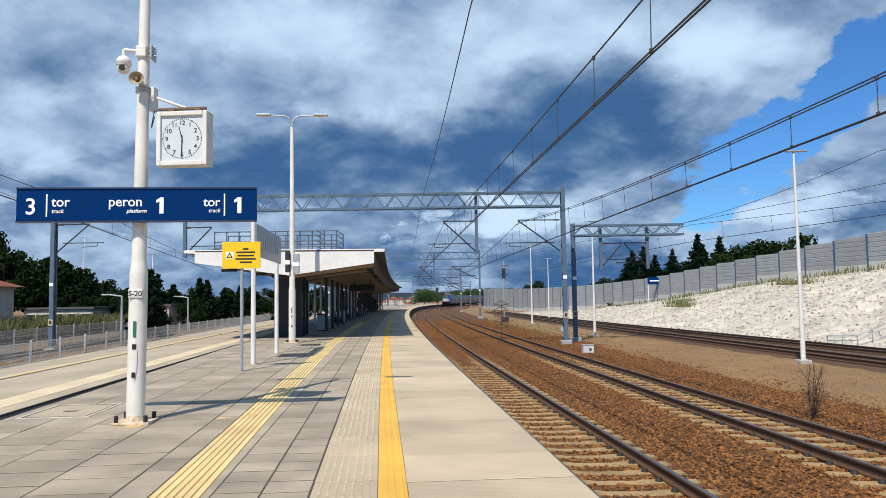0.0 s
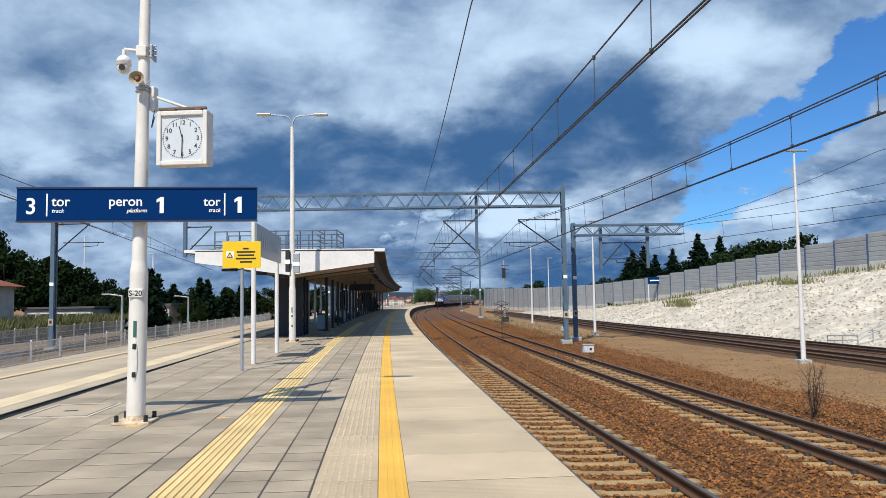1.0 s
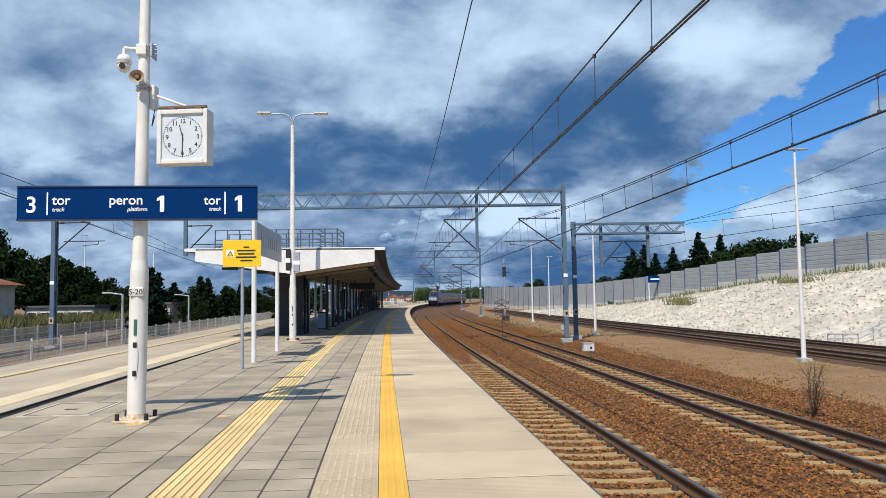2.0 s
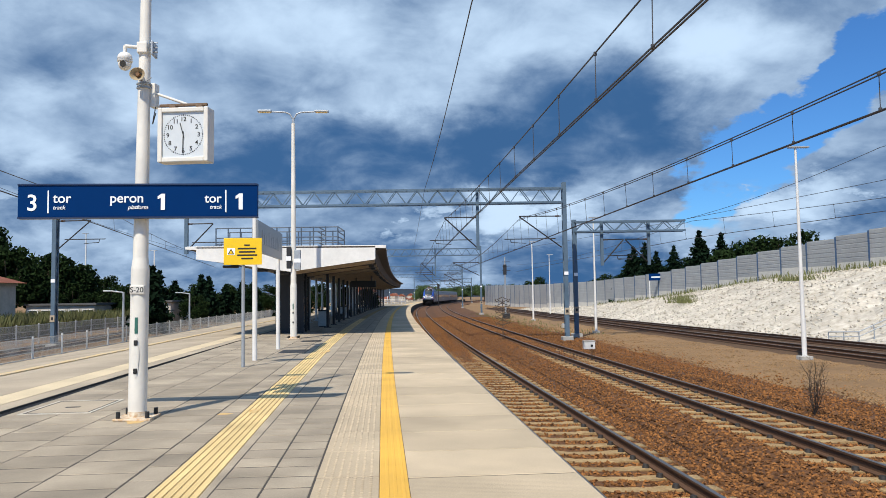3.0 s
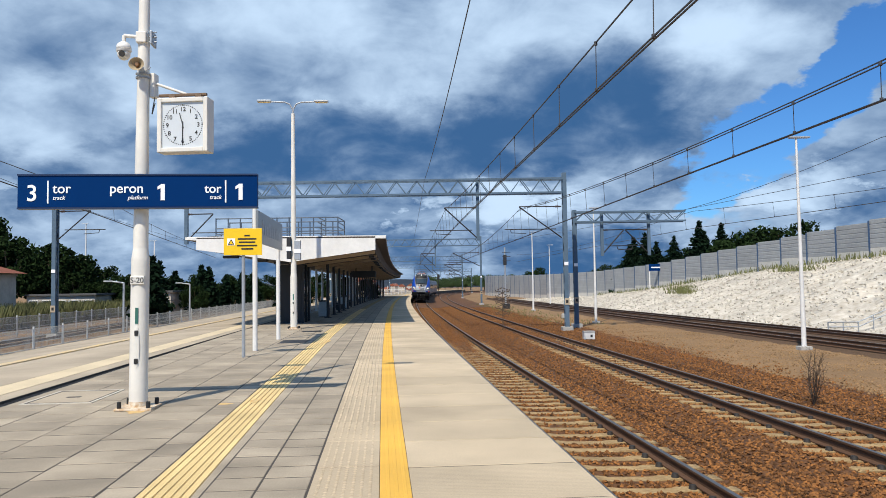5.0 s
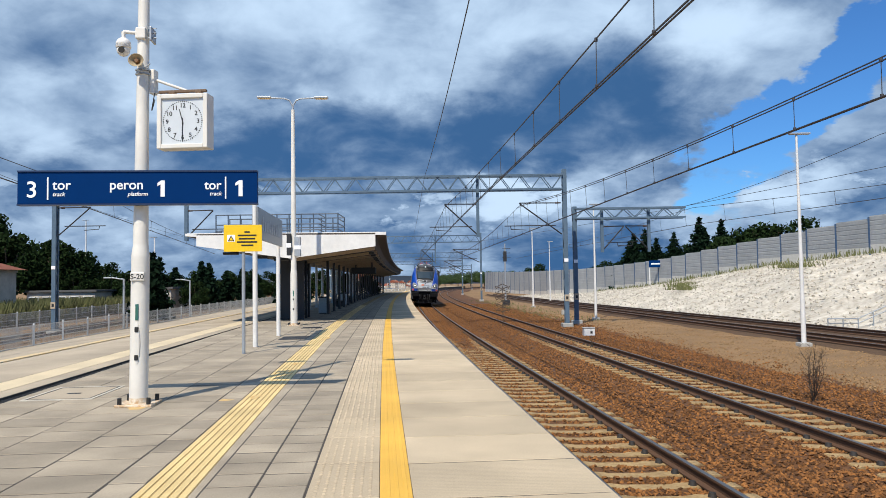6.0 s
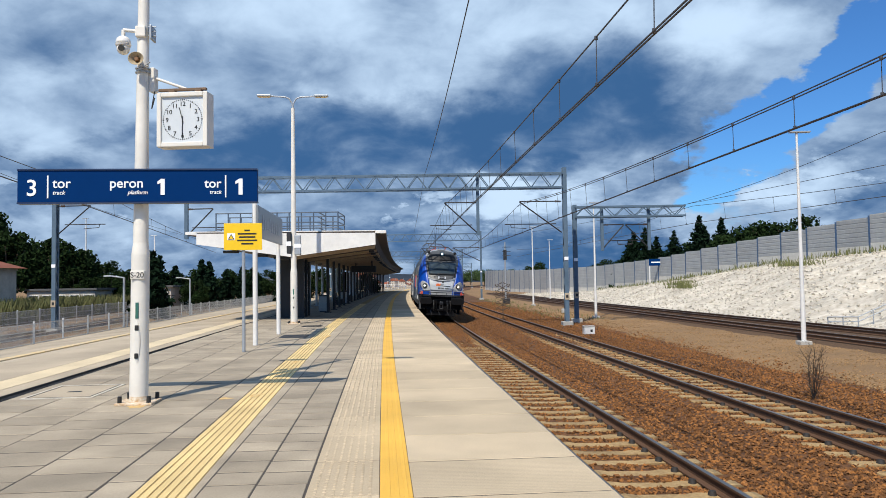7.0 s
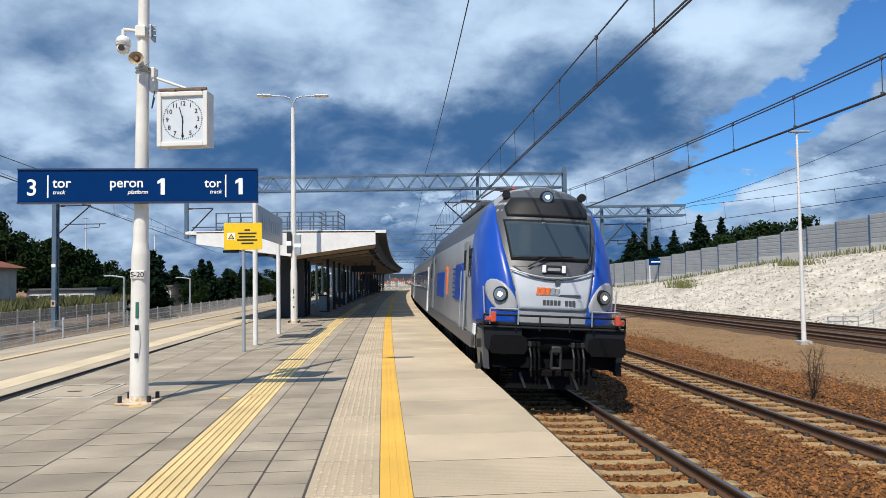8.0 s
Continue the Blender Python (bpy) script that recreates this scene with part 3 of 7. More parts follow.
text("3", 0.34, pose(SX(44), F_Y, 0.1), M_signtext, sign)
text("tor", 0.205, pose(SX(90), F_Y, 0.215), M_signtext, sign)
text("track", 0.085, pose(SX(90), F_Y, 0.115), M_signtext, sign, 0.25)
text("peron", 0.205, pose(SX(189), F_Y, 0.215), M_signtext, sign)
text("platform", 0.085, pose(SX(221), F_Y, 0.115), M_signtext, sign, 0.25)
figure_one(SX(275))
text("tor", 0.195, pose(SX(357), F_Y, 0.21), M_signtext, sign)
text("track", 0.085, pose(SX(366), F_Y, 0.115), M_signtext, sign, 0.25)
figure_one(SX(414))
for px in (82, 395):
    bm = B()
    box(bm, SX(px) - 0.01, SX(px) + 0.01, F_Y - 0.003, F_Y + 0.004, 0.06, 0.4)
    part("divider", bm, M_signtext, sign)

# clock
clock = thing("station_clock", at(PA, PY) @ pose(0.70, -0.05, 3.88, 0, 0, -9.5), "square white station clock showing half past eleven", "clock")
S, D = 0.40, 0.13
bm = B()
for x0, x1, z0, z1 in ((-S, -S + 0.07, 0, 0.84), (S - 0.07, S, 0, 0.84), (-S + 0.07, S - 0.07, 0, 0.07), (-S + 0.07, S - 0.07, 0.77, 0.84)):
    box(bm, x0, x1, -D, D, z0, z1, 0.012)
part("case", bm, M_offwhite, clock)
bm = B()
box(bm, -S + 0.068, S - 0.068, -D + 0.035, D - 0.035, 0.068, 0.772)
dial = part("dial", bm, mat("dial_white", (0.62, 0.66, 0.68), 0.25, grain=0.1, scale=4), clock, "pale dial with black figures")
for i in range(60):
    u = 2 * math.pi * i / 60
    bm = B()
    r = 0.008 if i % 5 else 0.012
    rod(bm, (0.305 * math.sin(u), -D + 0.036, 0.42 + 0.305 * math.cos(u)), (0.305 * math.sin(u), -D + 0.031, 0.42 + 0.305 * math.cos(u)), r, r, 6)
    part("minute_dot", bm, M_black, dial)
for h in range(1, 13):
    u = 2 * math.pi * h / 12
    text(str(h), 0.095, pose(0.245 * math.sin(u), -D + 0.033, 0.42 + 0.245 * math.cos(u) - 0.034), M_black, dial, 0, "CENTER", "figure")
for nm, ang, ln, w in (("hour_pointer", 345, 0.19, 0.013), ("minute_pointer", 181, 0.29, 0.010)):
    bm = B()
    u = radians(ang)
    bar(bm, (-0.05 * math.sin(u), -D + 0.026, 0.42 - 0.05 * math.cos(u)), (ln * math.sin(u), -D + 0.026, 0.42 + ln * math.cos(u)), w * 2, 0.006)
    part(nm, bm, M_black, clock)
bm = B()
box(bm, -0.42, 0.34, -0.03, 0.03, 0.885, 0.925, 0.008)
for x in (-0.2, 0.22):
    box(bm, x - 0.05, x + 0.05, -0.05, 0.05, 0.835, 0.9, 0.008)
part("hanger", bm, mat("rusted_bracket", (0.16, 0.10, 0.06), 0.7, grain=0.4, scale=20), clock, "rusty hanger bar")
bm = B()
rod(bm, (-0.52, 0.03, 1.12), (0.02, 0.0, 0.915), 0.022)
rod(bm, (-0.52, 0.03, 0.905), (-0.3, 0.0, 0.905), 0.02)
part("arm", bm, M_offwhite, clock)
bm = B()
box(bm, -0.56, -0.48, -0.05, 0.1, 0.88, 1.26, 0.01)
part("wall_bracket", bm, M_offwhite, clock)
bm = B()
for i in range(8):
    u, w = i / 8, (i + 1) / 8
    f = lambda k: (-0.46 - 0.05 * math.sin(k * 3.1), -0.06, 0.78 - 0.22 * math.sin(k * math.pi) + 0.1 * k)
    rod(bm, f(u), f(w), 0.008, 0.008, 5)
part("cable", bm, M_dark, clock)

# dome camera and loudspeaker
cctv = thing("dome_camera", at(PA, PY) @ pose(0.07, 0, 5.66) @ Matrix.Diagonal((0.82, 0.82, 0.82, 1)), "white dome camera on a bracket of the post", "camera")
bm = B()
box(bm, -0.13, 0.06, -0.15, 0.10, -0.09, 0.12, 0.02)
part("mount_box", bm, M_offwhite, cctv)
bm = B()
for z in (-0.06, 0.03, 0.12):
    rod(bm, (0.1, -0.08, z), (0.24, -0.08, z), 0.012)
box(bm, 0.13, 0.17, -0.15, 0.15, -0.12, 0.14, 0.01)
part("clamp", bm, M_galv, cctv)
bm = B()
rod(bm, (-0.14, -0.05, 0.04), (-0.36, -0.08, 0.05), 0.035)
rod(bm, (-0.36, -0.08, 0.05), (-0.36, -0.08, -0.08), 0.035)
part("arm", bm, M_offwhite, cctv)
bm = B()
bmesh.ops.create_uvsphere(bm, u_segments=20, v_segments=12, radius=0.135, matrix=pose(-0.36, -0.08, -0.19) @ Matrix.Diagonal((1, 1, 0.95, 1)))
for v in bm.verts:
    if v.co.z < -0.2:
        v.co.z = -0.2 - (v.co.z + 0.2) * -0.3
rod(bm, (-0.36, -0.08, -0.23), (-0.36, -0.08, -0.26), 0.142, 0.13, 20)
part("housing", bm, M_white, cctv, "", True)
bm = B()
bmesh.ops.create_uvsphere(bm, u_segments=20, v_segments=12, radius=0.118, matrix=pose(-0.36, -0.08, -0.30))
ball = part("eyeball", bm, M_offwhite, cctv, "white turning camera ball", True)
bm = B()
rod(bm, (-0.36, -0.17, -0.32), (-0.36, -0.205, -0.33), 0.06, 0.055, 16)
part("lens", bm, M_glassdark, ball)

horn = thing("loudspeaker", at(PA, PY) @ pose(0.03, -0.12, 5.2) @ Matrix.Diagonal((0.78, 0.78, 0.78, 1)), "small cream horn loudspeaker strapped to the post", "loudspeaker")
bm = B()
rows = [(0.0, 0.045), (-0.06, 0.055), (-0.12, 0.085), (-0.16, 0.125), (-0.17, 0.13), (-0.155, 0.118), (-0.11, 0.075), (-0.06, 0.04)]
ringset = []
for yy, r in rows:
    ringset.append([bm.verts.new((r * 1.15 * math.cos(2 * math.pi * k / 18), yy - 0.04, r * math.sin(2 * math.pi * k / 18))) for k in range(18)])
for r0, r1 in zip(ringset, ringset[1:]):
    for k in range(18):
        bm.faces.new((r0[k], r0[(k + 1) % 18], r1[(k + 1) % 18], r1[k]))
bmesh.ops.recalc_face_normals(bm, faces=bm.faces[:])
part("horn", bm, mat("aged_cream", (0.42, 0.34, 0.22), 0.5, grain=0.3, scale=10), horn, "", True)
bm = B()
rod(bm, (0, -0.19, 0), (0, -0.13, 0), 0.035, 0.05, 12)
part("driver", bm, mat("brown_core", (0.20, 0.10, 0.04), 0.6), horn)
bm = B()
rod(bm, (0, -0.04, 0), (0, 0.05, 0), 0.06, 0.06, 14)
part("motor_case", bm, M_offwhite, horn)
bm = B()
for z in (-0.12, -0.2):
    rod(bm, (0.03, 0.15, z), (0.03, 0.15, z + 0.025), 0.15, 0.15, 20)
rod(bm, (0.1, -0.02, -0.1), (0.22, -0.04, -0.02), 0.012)
rod(bm, (-0.05, -0.02, -0.2), (0.2, -0.06, -0.1), 0.012)
part("strap", bm, M_galv, horn)

# small boxes on the second lamp post
for i, (x, z, w, h) in enumerate(((-0.18, 3.05, 0.09, 0.95), (0.19, 3.0, 0.13, 0.85))):
    b2 = thing("signal_box", at(-3.97, 31.96) @ pose(x, -0.14, z), "small grey equipment box strapped to the lamp post", "box", "boxes on the lamp post")
    bm = B()
    box(bm, -w, w, -0.1, 0.2, 0, h, 0.015)
    part("case", bm, M_dark if i == 0 else M_galv, b2)
    bm = B()
    box(bm, -w - 0.02, w + 0.02, -0.12, -0.1, h * 0.35, h * 0.55)
    part("label_plate", bm, M_signtext, b2)

# yellow warning sign
warn = thing("warning_sign", at(-3.65, 19.23), "yellow warning sign with black print on a grey post", "sign")
bm = B()
rod(bm, (0, 0, 0), (0, 0, 3.2), 0.045, 0.045, 12)
part("post", bm, M_galv, warn)
panel_bm = B()
box(panel_bm, -0.49, 0.49, -0.075, -0.05, 2.66, 3.36, 0.004)
wp = part("panel", panel_bm, M_warn, warn)
bm = B()
box(bm, -0.4, -0.2, -0.079, -0.074, 2.92, 3.1)
part("pictogram_field", bm, M_signtext, wp)
bm = B()
a3 = [bm.verts.new(p) for p in ((-0.385, -0.081, 2.935), (-0.215, -0.081, 2.935), (-0.3, -0.081, 3.085))]
bm.faces.new(a3)
part("pictogram", bm, M_black, wp)
bm = B()
a3 = [bm.verts.new(p) for p in ((-0.35, -0.083, 2.955), (-0.25, -0.083, 2.955), (-0.3, -0.083, 3.045))]
bm.faces.new(a3)
part("pictogram_core", bm, M_warn, wp)
bars([(0.04, 0.18), (-0.13, 0.35), (-0.10, 0.32), (-0.15, 0.37), (-0.04, 0.27)], wp, 0.0, 3.15, 0.087, 0.042, M_black, -0.076)

# station name board along the platform, on two white posts
board = thing("station_board", Matrix.Identity(4), "grey station name board between two white posts", "sign board")
for y, top in ((21.26, 4.1), (25.77, 4.0)):
    bm = B()
    rod(bm, (AX(-3.71, y), y, 0), (AX(-3.71, y), y, top), 0.07, 0.07, 14)
    part("post", bm, M_white, board)
M_board = mat("board_grey", (0.20, 0.22, 0.24), 0.35, grain=0.15, scale=4)
bm = B()
bar(bm, (AX(-3.62, 21.1), 21.1, 3.58), (AX(-3.62, 26.0), 26.0, 3.58), 0.06, 0.92)
pb = part("panel", bm, M_board, board)
for i in range(9):
    y = 21.8 + i * 0.42
    bm = B()
    h = (0.42, 0.3, 0.3, 0.42, 0.3, 0.36, 0.3, 0.42, 0.3)[i]
    bar(bm, (AX(-3.585, y), y, 3.4 + h / 2), (AX(-3.585, y + 0.24), y + 0.24, 3.4 + h / 2), 0.012, h)
    part("printed_bar", bm, M_galv, pb)

# ---- canopy ----
canopy = thing("platform_canopy", Matrix.Identity(4), "long white platform canopy with a ribbed brown soffit on dark columns", "canopy")
CY0, CY1 = 34.0, 138.0
cys = steps(CY0 + 0.06, CY1, 3)
bm = B()
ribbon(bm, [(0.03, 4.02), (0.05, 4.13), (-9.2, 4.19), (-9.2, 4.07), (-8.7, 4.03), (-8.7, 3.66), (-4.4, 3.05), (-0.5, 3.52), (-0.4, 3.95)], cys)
part("roof", bm, M_wood, canopy, "brown ribbed soffit with shade in its colour")
bm = B()
ribbon(bm, [(0.06, 4.13), (0.06, 4.17), (-9.2, 4.23), (-9.2, 4.19)], cys)
part("roof_sheet", bm, M_white, canopy)
bm = B()
x = AX(0, CY0)
for q in ([(-0.44, 3.5), (-0.44, 4.05), (-8.74, 4.12), (-8.74, 3.62), (-4.4, 2.99)], [(0.04, 4.02), (0.06, 4.15), (-0.44, 4.14), (-0.44, 4.03)], [(-8.74, 4.05), (-8.74, 4.17), (-9.25, 4.21), (-9.25, 4.09)]):
    vs = [(x + a, z) for a, z in q]
    prism(bm, vs, CY0 - 0.06, CY0 + 0.06)
part("fascia", bm, M_white, canopy, "white tapered end fascia")
# ribs much paler than the soffit: their light contrast is in the colours
M_rib = mat("brown_timber_rib", (0.40, 0.30, 0.20), 0.7, grain=0.3, scale=8)
for y in steps(CY0 + 1.2, CY1 - 1, 4.4):
    bm = B()
    bar(bm, (AX(-0.5, y), y, 3.47), (AX(-4.3, y), y, 2.99), 0.16, 0.18)
    part("soffit_rib", bm, M_rib, canopy)
for y in steps(43.5, CY1 - 3, 4.4):
    for a, mm in ((-3.5, M_dark), (-5.6, M_galv)):
        bm = B()
        rod(bm, (0, 0, 0), (0, 0, 3.2), 0.09, 0.09, 12)
        box(bm, -0.2, 0.2, -0.2, 0.2, 0, 0.03)
        c = part("column", bm, mm, canopy)
        c.matrix_basis = at(a, y)
for y in steps(CY0 + 1.8, CY1 - 4, 3.2):
    bm = B()
    box(bm, -0.14, 0.14, -0.55, 0.55, -0.07, 0.03, 0.02)
    c = part("soffit_lamp", bm, M_dark, canopy, "dark strip lamp")
    c.matrix_basis = at(-0.75, y, 3.4)
for x_, z_ in ((-7.3, 3.32), (-5.9, 3.12), (-4.9, 3.0)):
    bm = B()
    box(bm, -0.35, 0.35, -0.15, 0.15, -0.06, 0.06, 0.02)
    c = part("soffit_lamp", bm, M_dark, canopy)
    c.matrix_basis = at(x_, CY0 + 0.7, z_ - 0.03)

# railed walkway on the roof
cage = thing("roof_railing", Matrix.Identity(4), "grey steel safety railing on the canopy roof", "railing")
M_rail2 = mat("railing_blue_grey", (0.06, 0.085, 0.12), 0.5, grain=0.2, scale=10)
for y in (37.2, 39.6):
    for z in (4.55, 4.85, 5.35):
        bm = B()
        rod(bm, (-11.6, y, z), (-5.4, y, z), 0.03, 0.03, 8)
        part("rail", bm, M_rail2, cage)
    for i in range(11):
        bm = B()
        rod(bm, (-11.6 + 0.62 * i, y, 4.18), (-11.6 + 0.62 * i, y, 5.38), 0.032, 0.032, 8)
        part("baluster", bm, M_rail2, cage)
for xx in (-6.4, -5.4):
    for z in (4.55, 4.85, 5.1, 5.35):
        bm = B()
        rod(bm, (xx, 37.2, z), (xx, 39.6, z), 0.03, 0.03, 8)
        part("rail", bm, M_rail2, cage)
bm = B()
rod(bm, (-5.4, 38.0, 4.45), (-3.6, 38.4, 4.45), 0.03, 0.03, 8)
rod(bm, (-4.5, 38.2, 4.16), (-4.5, 38.2, 4.46), 0.03, 0.03, 8)
rod(bm, (-3.6, 38.4, 4.16), (-3.6, 38.4, 4.5), 0.03, 0.03, 8)
part("side_rail", bm, M_rail2, cage)

# glazed stair enclosure under the canopy
stair = thing("stair_enclosure", at(-5.0, 37.3), "dark glazed stair enclosure under the canopy", "stairwell")
for x_ in (-0.5, 0.75):
    bm = B()
    box(bm, x_ - 0.03, x_ + 0.03, 0, 2.6, 0.02, 2.98)
    part("side_wall", bm, M_glassdark, stair)
bm = B()
box(bm, -0.46, 0.71, 0.03, 0.09, 0.02, 2.98)
part("end_wall", bm, M_dark, stair)
for x_ in (-0.52, 0.14, 0.77):
    bm = B()
    box(bm, x_ - 0.06, x_ + 0.06, -0.04, 0.02, 0.0, 3.02, 0.01)
    part("frame_post", bm, M_dark, stair)
for y in (1.3, 2.55):
    bm = B()
    box(bm, 0.74, 0.84, y - 0.05, y + 0.05, 0, 3.0, 0.01)
    part("frame_post", bm, M_dark, stair)

# benches, bins and hanging displays under the canopy
def bench(a, y):
    t = thing("bench", at(a, y), "dark platform bench with a slatted back under the canopy", "bench", "benches under the canopy")
    for sx in (-0.8, 0.8):
        bm = B()
        box(bm, -0.22, 0.22, sx - 0.03, sx + 0.03, 0, 0.42, 0.01)
        part("leg", bm, M_dark, t)
    for i in range(4):
        bm = B()
        box(bm, -0.24 + i * 0.125, -0.14 + i * 0.125, -1, 1, 0.42, 0.455, 0.008)
        part("seat_slat", bm, M_dark, t)
    for i in range(3):
        bm = B()
        box(bm, -0.29, -0.25, -1, 1, 0.55 + i * 0.13, 0.65 + i * 0.13, 0.008)
        part("back_slat", bm, M_dark, t)
    bm = B()
    for sx in (-0.8, 0.8):
        bar(bm, (-0.22, sx, 0.4), (-0.3, sx, 0.95), 0.05, 0.05)
    part("back_support", bm, M_dark, t)
    return t


b0 = bench(-4.0, 47.0)
for i, y in enumerate((52.5, 58.5, 64, 70, 77, 84)):
    copy_thing(b0, at(-4.0 if i % 2 else -4.6, y))
bin0 = thing("litter_bin", at(-3.9, 44.6), "grey steel litter bin on the platform", "bin", "litter bins")
bm = B()
box(bm, -0.25, 0.25, -0.25, 0.25, 0.05, 0.95, 0.03)
part("body", bm, M_galv, bin0)
bm = B()
box(bm, -0.28, 0.28, -0.28, 0.28, 0.95, 1.02, 0.02)
part("lid", bm, M_dark, bin0)
bm = B()
box(bm, -0.2, 0.2, -0.2, 0.2, 0.0, 0.05)
part("foot", bm, M_dark, bin0)
copy_thing(bin0, at(-3.9, 61.5))
for y in (55.0, 57.0):
    d = thing("departure_display", at(-1.9, y), "black departure display hanging from the canopy", "display", "hanging displays")
    bm = B()
    box(bm, -0.9, 0.9, -0.12, 0.12, 2.52, 2.98, 0.02)
    part("case", bm, M_black, d)
    for sx in (-0.6, 0.6):
        bm = B()
        rod(bm, (sx, 0, 2.95), (sx, 0, 3.42), 0.03)
        part("hanger", bm, M_dark, d)

# flat steel plates let into the paving
for a, y, w, l, name_, lab, mm in ((-1.0 - 2.0, 24.6, 0.45, 1.5, "floor_grate", "dark steel grate set flush in the platform paving", M_dark), (-3.0, 30.2, 0.4, 0.9, "floor_grate", "small dark steel grate in the platform paving", M_dark)):
    g = thing(name_, at(a, y), lab, "grate", "floor grates")
    bm = B()
    box(bm, -w, w, -l / 2, l / 2, -0.01, 0.004)
    part("plate", bm, mm, g)
man = thing("manhole_cover", at(-5.2, 12.5), "pale concrete manhole cover with a dark slot", "manhole cover")
bm = B()
box(bm, -0.55, 0.55, -0.75, 0.75, -0.01, 0.006, 0.003)
part("cover", bm, M_pave2, man)
M_frame = mat("worn_cover_frame", (0.60, 0.55, 0.46), 0.8, grain=0.6, scale=9, rgb2=(0.40, 0.35, 0.28))
for x0, x1, y0, y1 in ((-0.56, -0.51, -0.76, 0.76), (0.51, 0.56, -0.76, 0.76), (-0.51, 0.51, -0.76, -0.71), (-0.51, 0.51, 0.71, 0.76)):
    bm = B()
    box(bm, x0, x1, y0, y1, -0.01, 0.009)
    part("frame", bm, M_frame, man, "pale worn frame")
    bm = B()
    box(bm, x0 * 0.93, x1 * 0.93, y0 * 0.93, y1 * 0.93, -0.01, 0.0075)
    part("joint", bm, M_joint, man)
bm = B()
box(bm, -0.1, 0.12, -0.12, -0.02, 0.0, 0.009)
part("slot", bm, M_dark, man)

# ---- overhead line ----
def lattice_mast(parent, x, y, z0, z1, name="mast"):
    """Two channels joined by zigzag lacing."""
    mast = None
    for s in (-1, 1):
        bm = B()
        outline = [(-0.12, 0.21), (0.12, 0.21), (0.12, 0.10), (0.10, 0.10), (0.10, 0.19), (-0.10, 0.19), (-0.10, 0.10), (-0.12, 0.10)]
        lo = [bm.verts.new((x + u, y + s * v, z0)) for u, v in outline]
        hi = [bm.verts.new((x + u, y + s * v, z1)) for u, v in outline]
        bm.faces.new(lo), bm.faces.new(hi[::-1])
        for i in range(8):
            bm.faces.new((lo[i], lo[(i + 1) % 8], hi[(i + 1) % 8], hi[i]))
        bmesh.ops.recalc_face_normals(bm, faces=bm.faces[:])
        if mast is None:
            mast = part(name, bm, M_gantry, parent)
        else:
            part("channel", bm, M_gantry, mast)
    bm = B()
    n = int((z1 - z0) / 0.45)
    for i in range(n):
        za, zb = z0 + (z1 - z0) * i / n, z0 + (z1 - z0) * (i + 1) / n
        s = 0.16 if i % 2 else -0.16
        for xx in (-0.11, 0.11):
            bar(bm, (x + xx, y - s, za), (x + xx, y + s, zb), 0.05, 0.03)
    tagged(part("lacing", bm, M_gantry, mast), kind="stuff")
    bm = B()
    box(bm, x - 0.32, x + 0.32, y - 0.36, y + 0.36, z0 - 0.15, z0 + 0.2, 0.03)
    part("footing", bm, M_concrete, parent, "concrete mast footing")
    bm = B()
    box(bm, x - 0.12, x + 0.12, y - 0.24, y - 0.213, 2.9, 3.1)
    part("number_plate", bm, M_signtext, mast)
    bm = B()
    box(bm, x - 0.14, x + 0.14, y - 0.245, y - 0.213, 0.55, 0.95)
    part("notice_plate", bm, M_pave2, mast, "cream number plate")
    bm = B()
    box(bm, x - 0.07, x + 0.07, y - 0.249, y - 0.243, 0.66, 0.84)
    part("printed_bar", bm, M_black, mast)
    return mast


def truss(parent, x0, x1, y, zt, zb):
    for yy in (-0.3, 0.3):
        for z in (zt, zb):
            bm = B()
            box(bm, x0, x1, y + yy - 0.05, y + yy + 0.05, z - 0.055, z + 0.055)
            part("chord", bm, M_gantry, parent)
    n = max(2, round((x1 - x0) / 0.62))
    for yy in (-0.3, 0.3):
        bm = B()
        for i in range(n):
            xa, xb = x0 + (x1 - x0) * i / n, x0 + (x1 - x0) * (i + 1) / n
            za, zc = (zt, zb) if i % 2 else (zb, zt)
            bar(bm, (xa, y + yy, za), (xb, y + yy, zc), 0.05, 0.05)
        tagged(part("lacing", bm, M_gantry, parent), kind="stuff")
    bm = B()
    for i in range(n + 1):
        xa = x0 + (x1 - x0) * i / n
        bar(bm, (xa, y - 0.3, zt), (xa, y + 0.3, zt), 0.04, 0.04)
        bar(bm, (xa, y - 0.3, zb), (xa, y + 0.3, zb), 0.04, 0.04)
    tagged(part("cross_tie", bm, M_gantry, parent), kind="stuff")


